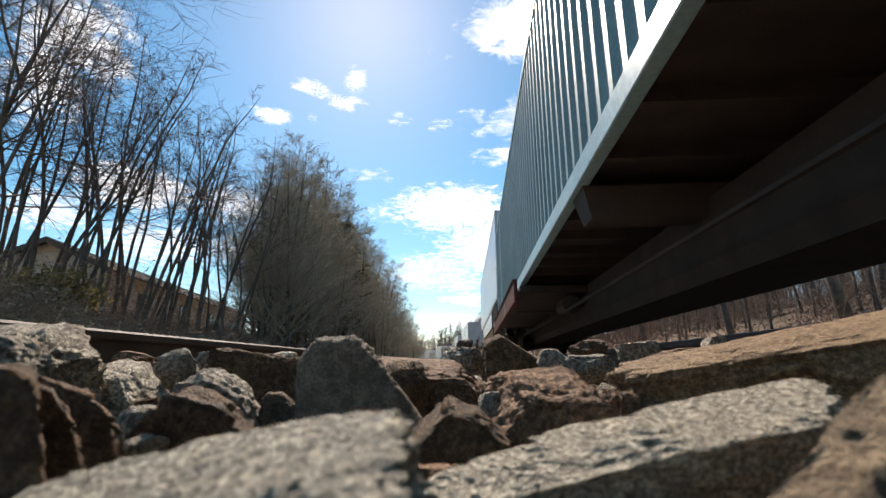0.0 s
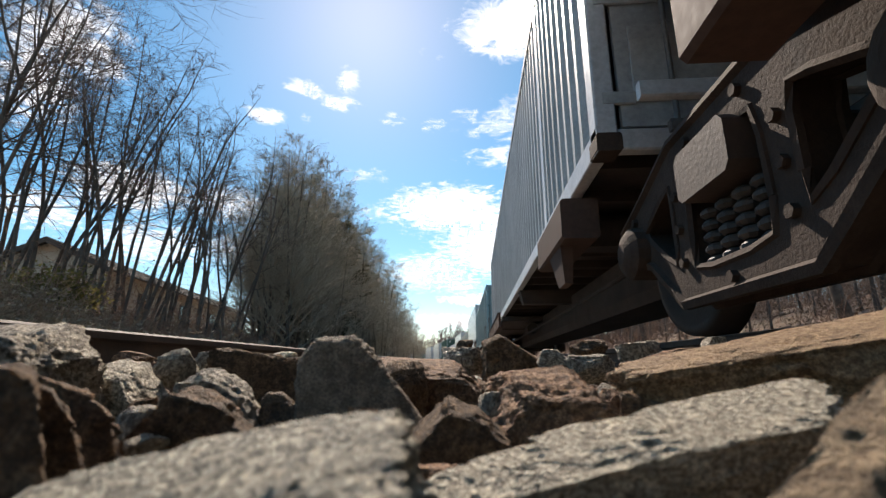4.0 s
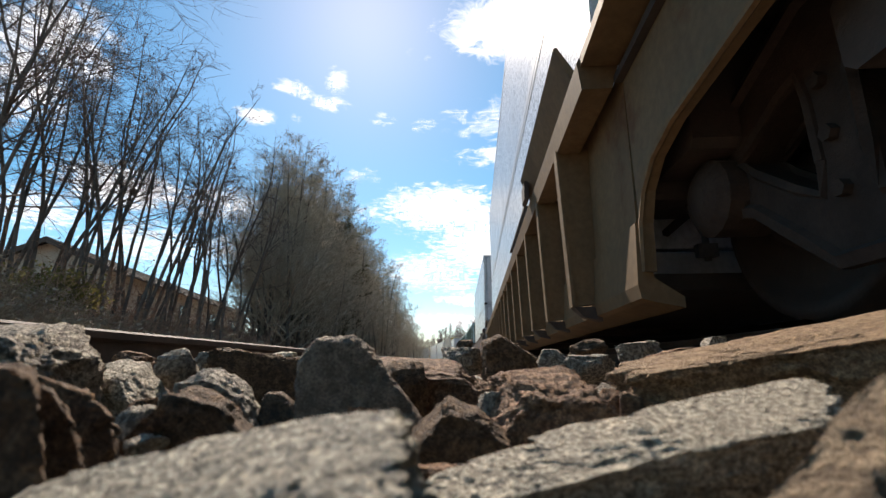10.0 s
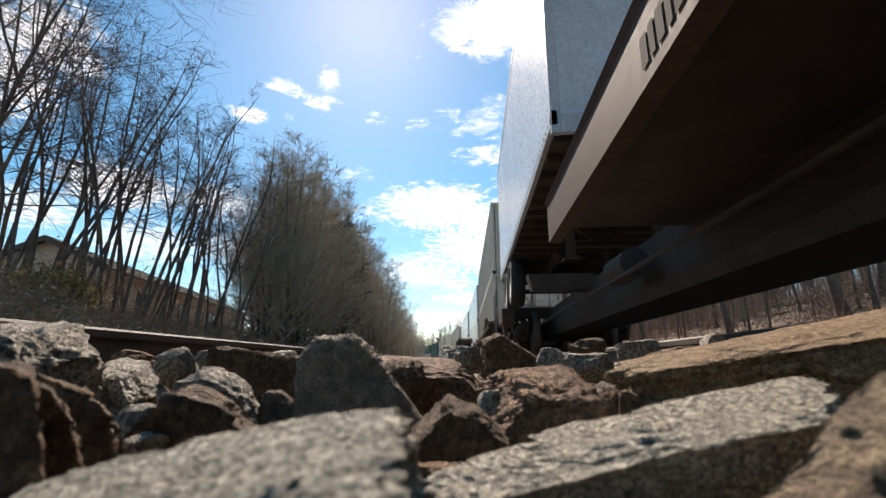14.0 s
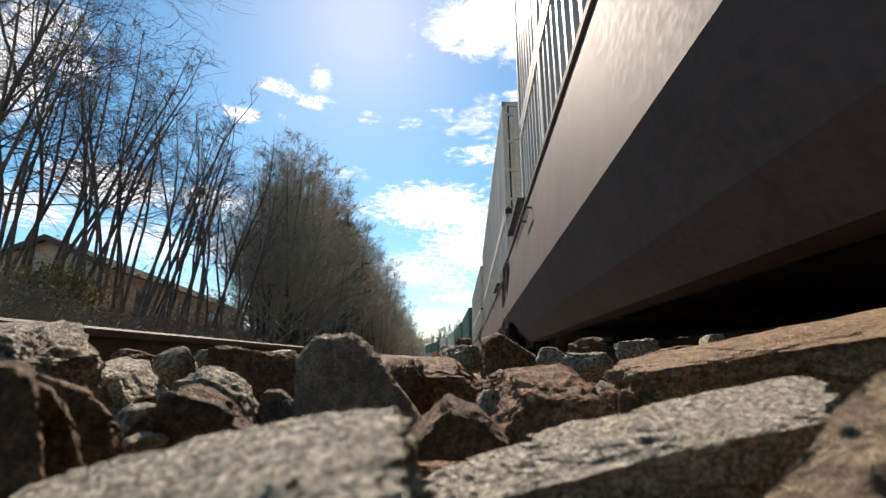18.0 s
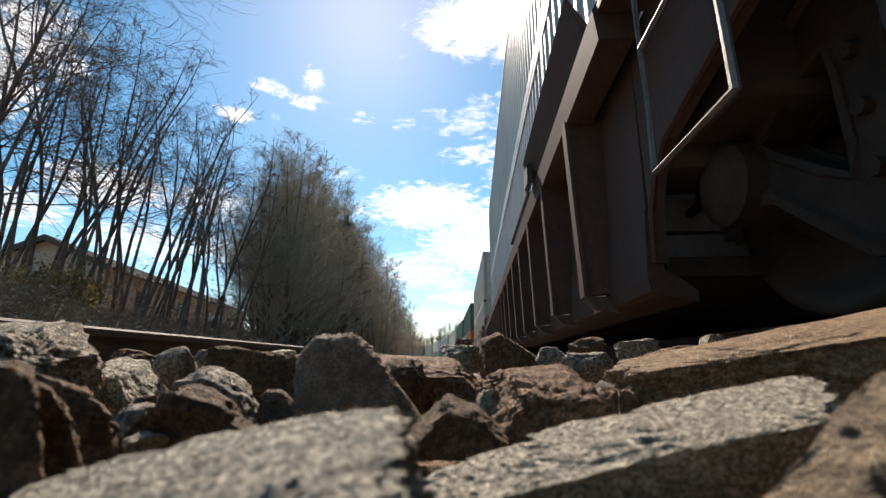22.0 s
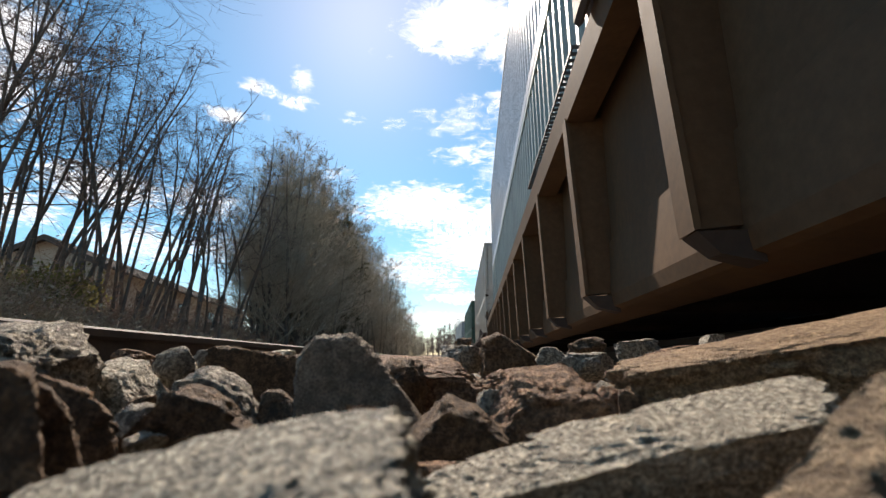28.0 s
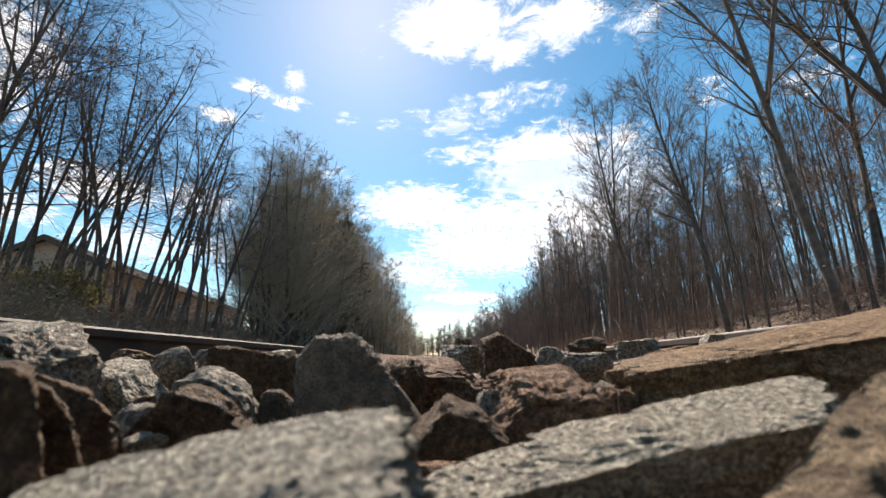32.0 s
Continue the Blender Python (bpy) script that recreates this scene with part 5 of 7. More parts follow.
    if big:
        lettering(big, 0.36 if style == "smooth" else 0.55, big_at if big_at is not None else -4.9 if style == "ribbed" else -5.6, zt, xof(zt) - 0.006, m, car, -lean)
    up = 0.08 if style == "smooth" else 0.2
    if not loops:
        marks(car, rng, xof, -5.6 + 2.3, zt + up, 4, 0.5, DIM_STENCIL, 0.018, 0.034)
    marks(car, rng, xof, 1.9, zt + up, 4, 0.6, DIM_STENCIL, 0.022, 0.04)
    if style == "ribbed":
        marks(car, rng, xof, 5.6, zt + up, 2, 0.7, DIM_STENCIL, 0.075, 0.12)
    if plate is not None:
        # an outlined box with the loading gauge
        ribbon(car, [(plate, 0.58), (plate, 0.82), (plate + 0.22, 0.82), (plate + 0.22, 0.58), (plate, 0.58)], xof, DIM_STENCIL, 0.005, "stencil_box")
        lettering("PLATE", 0.045, plate + 0.185, 0.73, xof(0.73) - 0.004, DIM_STENCIL, car)
        lettering("H", 0.09, plate + 0.14, 0.62, xof(0.62) - 0.004, DIM_STENCIL, car)
    for (by, bz, bw, bh) in bars:
        marks(car, rng, lambda z: xof(z) - 0.003, by, bz, 1, bw, BAR_CREAM, bh, 1.0)
    for (ry_, rz_, ra, rb) in rings:
        ribbon(car, [(ry_ + ra * math.cos(k * 0.2094), rz_ + rb * math.sin(k * 0.2094)) for k in range(31)], xof, BAR_CREAM, 0.016 if ra > 0.3 else 0.006, "oval_stencil")
        if ra > 0.3:
            # a sprayed scrawl of three joined letters and two dashes inside the ring
            for line in (((0.36, -0.02), (0.27, -0.20), (0.17, -0.30)), ((0.36, -0.02), (0.30, 0.03), (0.25, -0.06), (0.30, -0.10)), ((0.25, 0.06), (0.17, -0.16), (0.11, -0.10), (0.18, -0.02), (0.25, 0.06)),
                         ((0.16, 0.03), (0.10, -0.16), (0.09, -0.02), (0.03, -0.14), (0.04, 0.12), (-0.04, -0.02)), ((0.08, -0.26), (0.03, -0.20)), ((0.03, -0.29), (0.015, -0.27))):
                ribbon(car, [(ry_ + u, rz_ + v) for u, v in line], xof, BAR_CREAM, 0.012)
        else:
            marks(car, rng, xof, ry_ + ra * 0.5, rz_ + rb * 0.4, 2, ra, BAR_CREAM, 0.016, 0.032)
    if loops:
        # a large sprayed piece: tall rounded loops, cream outlines round dark fills, standing on a wavy line
        for k in range(6):
            yc, hw, top = loops - 0.27 * k, 0.125, 1.22 - 0.05 * (k % 3)
            oval = [(yc + hw * math.cos(i * 0.2618) + 0.10 * math.sin(i * 0.2618), 0.5 * (top + 0.17) + 0.5 * (top - 0.17) * math.sin(i * 0.2618)) for i in range(25)]
            ribbon(car, oval, xof, STENCIL, 0.009 + 0.002 * (k % 2))
            rows_ = [(yc + 0.10 * q, 0.5 * (top + 0.17) + 0.5 * (top - 0.17) * q, hw * math.sqrt(1 - q * q)) for q in (-0.93, -0.8, -0.6, -0.4, -0.2, 0.0)]
            vs = [(xof(z) - 0.003, y + d * w, z) for y, z, w in rows_ for d in (-1, 1)]
            part("sprayed_fill", Geo().add(vs, [(2 * i, 2 * i + 1, 2 * i + 3, 2 * i + 2) for i in range(len(rows_) - 1)]), GREY_PANEL, car)
        ribbon(car, [(loops + 0.2 - 0.045 * i, 0.175 + 0.022 * math.cos(i * 1.047)) for i in range(54)], xof, STENCIL, 0.013)
    for (txt, size, ly, lz, lm) in words:
        lettering(txt, size, ly, lz, xof(lz) - 0.006, lm, car)
    if style == "ribbed":
        marks(car, rng, xof, -7.35, 1.06, 3, 0.5, m, 0.055, 0.085)
    lettering("LT WT", 0.065, 0.75, zt + up, xof(zt + up) - 0.004, DIM_STENCIL, car, -lean)
    lettering("LD LMT", 0.065, 0.75, zt + up - 0.09, xof(zt + up - 0.09) - 0.004, DIM_STENCIL, car, -lean)
    if patch:
        for (ya, yb, za, zb, pm) in patch:
            n = 6
            vs = [(xof(za + (zb - za) * i / n) - 0.003, y, za + (zb - za) * i / n) for i in range(n + 1) for y in (ya, yb)]
            part("paint_patch", Geo().add(vs, [(2 * i, 2 * i + 1, 2 * i + 3, 2 * i + 2) for i in range(n)]), pm, car)
    return car


CW, CH = 1.295, 2.9


def corrugated(y0, y1, z0, z1, s, pitch=0.235, depth=0.026):
    """A side wall of trapezoid corrugations with thickness."""
    n = int((y1 - y0) / pitch)
    p = (y1 - y0) / n
    ys, xs = [], []
    for i in range(n):
        for f, d in ((0.0, 0.0), (0.26, 0.0), (0.5, 1.0), (0.76, 1.0)):
            ys.append(y0 + (i + f) * p)
            xs.append(d)
    ys.append(y1)
    xs.append(0.0)
    g = Geo()
    vs, fs = [], []
    for y, d in zip(ys, xs):
        x = s * (CW - 0.012 - d * depth)
        vs += [(x, y, z0), (x, y, z1), (x - s * 0.02, y, z1), (x - s * 0.02, y, z0)]
    for i in range(len(ys) - 1):
        fs += [(i * 4 + k, i * 4 + (k + 1) % 4, i * 4 + 4 + (k + 1) % 4, i * 4 + 4 + k) for k in range(4)]
    return g.add(vs, fs)


def smooth_side(parent, y0, y1, z0, z1, s, mat):
    """A sheet-metal side: a backing and flat aluminium panels side by side, each a hair proud of the joint."""
    key = (round(y0, 2), round(y1, 2), round(z0, 2), round(z1, 2), s)
    w = part("side_wall", shared(("side_wall", key), lambda: Geo().box(min(s * (CW - 0.03), s * (CW - 0.018)), max(s * (CW - 0.03), s * (CW - 0.018)), y0, y1, z0, z1), mat), mat, parent)
    n = max(6, round((y1 - y0) / 1.22))
    p = (y1 - y0) / n
    for i in range(n):
        part("panel", shared(("panel", round(p, 3), round(z0, 2), round(z1, 2), s), lambda: Geo().box(min(s * (CW - 0.02), s * (CW - 0.006)), max(s * (CW - 0.02), s * (CW - 0.006)), 0.004, p - 0.004, z0, z1), mat), mat, w, at=(0, y0 + i * p, 0))


def rods_and_doors(c, y, z0, z1, mat, trim, label=""):
    """Double doors with lock rods on the end that faces the camera."""
    for s in (-1, 1):
        hh = z1 - z0
        d = part("door", shared(("door", s, round(hh, 2)), lambda: Geo().box(min(s * 0.012, s * 1.13), max(s * 0.012, s * 1.13), -0.045, 0.0, 0.16, hh - 0.14), mat), mat, c, at=(0, y, z0))
        for f0, f1 in ((0.11, 0.30), (0.36, 0.58), (0.64, 0.88)):
            part("door_panel", shared(("door_panel", round(hh * (f1 - f0), 2)), lambda: Geo().box(-0.47, 0.47, -0.017, 0.0, 0.0, hh * (f1 - f0), 0.006), mat), mat, d, at=(s * 0.57, -0.045, hh * f0))
        for x in (0.28, 0.82):
            part("lock_rod", shared(("lock_rod", round(z1 - z0, 2)), lambda: Geo().tube([(0, 0, 0.08), (0, 0, z1 - z0 - 0.08)], 0.017, 8).box(-0.05, 0.05, -0.02, 0.03, 0.10, 0.17).box(-0.05, 0.05, -0.02, 0.03, z1 - z0 - 0.2, z1 - z0 - 0.13)
                     .box(-0.03, 0.25, -0.03, -0.01, 1.05, 1.09), GALV), GALV, d, at=(s * x, -0.085, 0))
        for k in range(4):
            part("hinge", shared("hinge", lambda: Geo().box(-0.10, 0.10, -0.055, -0.02, -0.045, 0.045, 0.008), mat), mat, d, at=(s * 1.14, -0.01, 0.35 + k * (z1 - z0 - 0.7) / 3))
        part("gasket", Geo().box(min(s * 0.0, s * 1.14), max(s * 0.0, s * 1.14), -0.02, 0.0, 0.12, 0.15), RUBBER, d)


def container(s0, z0, mat, trim, label, style="corr", length=16.15, h=CH, decals=(), group="containers of the train"):
    """A container with its end at s0 towards the camera and its floor z0 above the rails."""
    mid = s0 + length / 2
    c = empty("container", on_track(mid) @ Matrix.Translation((0, 0, z0)), label, "container", group)
    MOVING.append((c, mid, z0))
    a, b = -length / 2, length / 2
    key = (style, round(length, 2), round(h, 2))
    part("bottom_rail", shared(("bottom_rail", key), lambda: mirrored(lambda g, s: g.box(min(s * CW, s * (CW - 0.09)), max(s * CW, s * (CW - 0.09)), a, b, 0.0, 0.16, 0.008)), trim), trim, c)
    part("top_rail", shared(("top_rail", key), lambda: mirrored(lambda g, s: g.box(min(s * CW, s * (CW - 0.07)), max(s * CW, s * (CW - 0.07)), a, b, h - 0.10, h, 0.008)), trim), trim, c)
    for s in (-1, 1):
        if style == "corr":
            part("side_wall", shared(("side_wall", key, s), lambda: corrugated(a + 0.12, b - 0.12, 0.155, h - 0.095, s), mat), mat, c)
        else:
            smooth_side(c, a + 0.12, b - 0.12, 0.155, h - 0.095, s, mat)
        for y in (a, b):
            part("corner_post", shared(("corner_post", round(h, 2), s), lambda: Geo().box(min(s * CW, s * (CW - 0.13)), max(s * CW, s * (CW - 0.13)), -0.07, 0.07, 0.0, h, 0.012), trim), trim, c, at=(0, y + (0.07 if y < 0 else -0.07), 0))
            part("corner_casting", shared(("corner_casting", s), lambda: Geo().box(min(s * (CW + 0.004), s * (CW - 0.15)), max(s * (CW + 0.004), s * (CW - 0.15)), -0.085, 0.085, -0.005, 0.115, 0.012), CAST), CAST, c, at=(0, y + (0.082 if y < 0 else -0.082), 0))
        if length > 14 and style == "corr":
            for y in (-6.1, 6.1):
                part("lifting_post", shared(("lifting_post", round(h, 2), s), lambda: Geo().box(min(s * (CW - 0.002), s * (CW - 0.06)), max(s * (CW - 0.002), s * (CW - 0.06)), -0.08, 0.08, 0.1, h - 0.05, 0.01), trim), trim, c, at=(0, y, 0))
    part("roof", shared(("roof", key), lambda: Geo().box(-CW + 0.05, CW - 0.05, a + 0.05, b - 0.05, h - 0.04, h - 0.015), mat), mat, c)
    part("floor_deck", shared(("floor_deck", key), lambda: Geo().box(-CW + 0.08, CW - 0.08, a + 0.05, b - 0.05, 0.10, 0.14), STEEL_DARK), STEEL_DARK, c)
    n = int(length / 0.62)
    tagged(part("cross_member_set", shared(("cross_member_set", key), lambda: members(n, a, b), STEEL_DARK), STEEL_DARK, c), kind="stuff")
    part("end_wall", shared(("end_wall", key), lambda: Geo().box(-CW + 0.12, CW - 0.12, b - 0.06, b - 0.02, 0.1, h - 0.05), mat), mat, c)
    for nm, za, zb in (("end_header", h - 0.13, h), ("end_sill", 0.0, 0.14)):
        part(nm, shared((nm, key), lambda: Geo().box(-CW + 0.13, CW - 0.13, a, a + 0.09, za, zb, 0.01), trim), trim, c)
    rods_and_doors(c, a + 0.06, 0.0, h, mat, trim)
    for (kind, x, z, w, hh, m) in decals:
        y = a + 0.06 - 0.066
        if kind == "plate":
            part("label_plate", Geo().box(x - w / 2, x + w / 2, y - 0.004, y, z - hh / 2, z + hh / 2), m, c)
        elif kind == "disc":
            part("logo", Geo().lathe([(w, -0.004), (w, 0.0), (0.0, 0.0)], "y", (x, y, z), 6), m, c)
        elif kind == "diamond":
            part("hazard_diamond", Geo().lathe([(w, -0.004), (w, 0.0), (0.0, 0.0)], "y", (x, y, z), 4), m, c)
        elif kind == "side":
            part("side_marking", Geo().box(-CW - 0.002, -CW + 0.004, x - w / 2, x + w / 2, z - hh / 2, z + hh / 2), m, c)
        elif kind == "text":
            t = lettering(w, hh, 0, 0, 0, m, c)
            t.matrix_basis = Matrix.Translation((x, y - 0.004, z)) @ pose(0, 0, 0, 90, 0, 0)
    return c


def members(n, a, b):
    g = Geo()
    for i in range(n):
        y = a + (b - a) * (i + 0.5) / n
        g.box(-CW + 0.085, CW - 0.085, y - 0.03, y + 0.03, 0.005, 0.10)
    return g


DECK = 1.095


def spine_car(s0, s1, mat, label, wing="rear", seed=0, ends=("c", "c"), text="", plate_x=None):
    """A spine car unit between s0 and s1: a box girder with short arms and a side-plated platform for trailer wheels."""
    rng = random.Random(seed)
    mid, half = (s0 + s1) / 2, (s1 - s0) / 2
    car = empty("spine_car", on_track(mid), label, "freight car", "spine cars of the train")
    MOVING.append((car, mid))
    part("spine", Geo().prism([(-0.36, 0.43), (0.36, 0.43), (0.40, 0.55), (0.40, 0.98), (-0.40, 0.98), (-0.40, 0.55)], "y", -half + 0.9, half - 0.9)
         .box(-0.36, 0.36, -half - 0.1, -half + 0.9, 0.66, 0.98, 0.02).box(-0.36, 0.36, half - 0.9, half + 0.1, 0.66, 0.98, 0.02), STEEL_DARK, car)
    for y in (-half + 1.6, -half * 0.35, half * 0.35, half - 1.6):
        part("cross_arm", Geo().hexa([(-1.2, y - 0.12, 0.86), (1.2, y - 0.12, 0.86), (1.2, y + 0.12, 0.86), (-1.2, y + 0.12, 0.86), (-1.26, y - 0.16, DECK - 0.01), (1.26, y - 0.16, DECK - 0.01), (1.26, y + 0.16, DECK - 0.01), (-1.26, y + 0.16, DECK - 0.01)]), STEEL_DARK, car)
    w0, w1 = {"rear": (half - 8.0, half - 1.2), "front": (-half + 0.5, -half + 8.6), "short": (-half + 0.7, -half + 3.2), "both": (-half + 0.9, half - 1.2)}[wing]
    pw = 1.36 if plate_x is None else plate_x - 0.09
    part("platform", Geo().box(-pw, pw, w0, w1, 0.88, 0.985), STEEL_DARK, car)
    o = 0.0 if plate_x is None else plate_x - 1.45
    for s in (-1, 1):
        part("side_plate", Geo().prism([(s * (1.365 + o), 0.75), (s * (1.45 + o), 0.76), (s * (1.45 + o), 1.05), (s * (1.47 + o), 1.085), (s * (1.40 + o), 1.085), (s * (1.40 + o), 0.79), (s * (1.365 + o), 0.78)], "y", w0, w1), mat, car)
        e0 = -half + 0.7 if wing == "rear" else half - 2.2
        part("end_plate", Geo().box(min(s * 1.15, s * 1.42), max(s * 1.15, s * 1.42), e0, e0 + 1.2, 0.72, 1.02, 0.02), mat, car)
        part("bracket", Geo().hexa([(s * 1.30, e0 + 0.3, 0.45), (s * 1.36, e0 + 0.3, 0.45), (s * 1.36, e0 + 0.55, 0.45), (s * 1.30, e0 + 0.55, 0.45), (s * 1.30, e0 + 0.2, 0.75), (s * 1.40, e0 + 0.2, 0.75), (s * 1.40, e0 + 0.7, 0.75), (s * 1.30, e0 + 0.7, 0.75)]), mat, car)
    yh = -half + 1.0 if wing == "rear" else half - 3.5
    part("hitch", Geo().hexa([(-0.3, yh, 0.98), (0.3, yh, 0.98), (0.3, yh + 1.6, 0.98), (-0.3, yh + 1.6, 0.98), (-0.2, yh + 0.5, 1.12), (0.2, yh + 0.5, 1.12), (0.2, yh + 1.0, 1.12), (-0.2, yh + 1.0, 1.12)]), STEEL_DARK, car)
    part("brake_cylinder", Geo().lathe([(0.0, -0.3), (0.13, -0.3), (0.14, 0.2), (0.05, 0.26), (0.03, 0.6)], "y", (-0.62, 0.8, 0.72), 14), STEEL_DARK, car)
    part("brake_pipe", Geo().tube([(-0.55, -half + 0.8, 0.72), (-0.7, -half + 2, 0.62), (-0.7, half - 2, 0.62), (-0.55, half - 0.8, 0.72)], 0.022, 6), STEEL_DARK, car)
    for e, kind in ((-1, ends[0]), (1, ends[1])):
        if kind == "a":
            bogie(car, e * (half - 0.5))
        elif kind == "c":
            bogie(car, e * (half - 1.5))
            spine_end(car, e, half, mat)
    for y in ((-2.85, -1.0) if seed == 8 else ()):
        part("reflector", Geo().box(-1.456, -1.45, y - 0.16, y + 0.16, 0.80, 1.02), DULL_ORANGE, car, "dull orange reflector plate")
    if text:
        lettering(text, 0.14, w0 + 4.55, 0.86, -1.454, WHITE_PAINT, car)
    marks(car, rng, lambda z: -1.452 - o, w0 + (w1 - w0) * 0.75, 0.94, 1, 1.0, DIM_STENCIL, 0.12, 0.2)
    marks(car, rng, lambda z: -1.452 - o, w0 + (w1 - w0) * 0.35, 0.95, 3, 0.6, STENCIL, 0.035, 0.06)
    return car


def spine_end(car, e, half, mat):
    """A coupled end of a spine car: end beam, walkway, steps, grab irons, coupler, brake gear."""
    y1 = e * (half + 0.35)
    ya, yb = sorted((y1, y1 - e * 0.2))
    part("cross_beam", Geo().box(-1.38, 1.38, ya, yb, 0.90, 1.06, 0.02), mat, car)
    wa, wb = sorted((y1 - e * 0.2, y1 - e * 0.8))
    part("walkway", shared(("walkway", round(wa, 2), round(wb, 2)), lambda: grating_geo(-1.36, 1.36, wa, wb, 1.09), GRATE), GRATE, car, "grey open-mesh steel walkway")
    ca, cb = sorted((y1, y1 + e * 0.7))
    part("coupler", Geo().box(-0.09, 0.09, ca, cb, 0.80, 0.97, 0.03), CAST, car)
    part("air_hose", Geo().tube([(0.35, y1, 0.85), (0.4, y1 + e * 0.25, 0.6), (0.25, y1 + e * 0.5, 0.38), (0.05, y1 + e * 0.7, 0.45)], 0.022, 6), RUBBER, car)
    for s in (-1, 1):
        part("ladder", ladder_geo(s, y1 - e * 0.3, 0.34, 1.12, 1.44, 1, 0.48), GALV, car, "bent steel step stirrup")
        part("grab_iron", Geo().tube([(s * 1.38, y1, 1.05), (s * 1.42, y1, 1.75), (s * 1.42, y1 - e * 0.5, 1.75), (s * 1.42, y1 - e * 0.62, 1.05)], 0.014, 6), GALV, car)
        pa, pb = sorted((y1 - e * 0.85, y1 - e * 1.75))
        part("end_plate", Geo().box(min(s * 1.30, s * 1.40), max(s * 1.30, s * 1.40), pa, pb, 0.86, 1.05, 0.012), mat, car)
    part("brake_wheel", Geo().lathe([(0.25, -0.012), (0.262, 0), (0.25, 0.012), (0.24, 0), (0.25, -0.012)], "y", (-0.75, y1 - e * 0.05, 1.42), 24, False).tube([(-0.75, y1 - e * 0.05, 1.18), (-0.75, y1 - e * 0.05, 1.66)], 0.012, 5).tube([(-0.99, y1 - e * 0.05, 1.42), (-0.51, y1 - e * 0.05, 1.42)], 0.012, 5), STEEL_DARK, car)
    part("brake_stand", Geo().box(-0.81, -0.69, min(y1 - e * 0.04, y1 - e * 0.16), max(y1 - e * 0.04, y1 - e * 0.16), 1.04, 1.25, 0.01), STEEL_DARK, car)


TYRE_PROFILE = [(0.30, -0.13), (0.46, -0.14), (0.515, -0.11), (0.525, 0.0), (0.515, 0.11), (0.46, 0.14), (0.30, 0.13)]


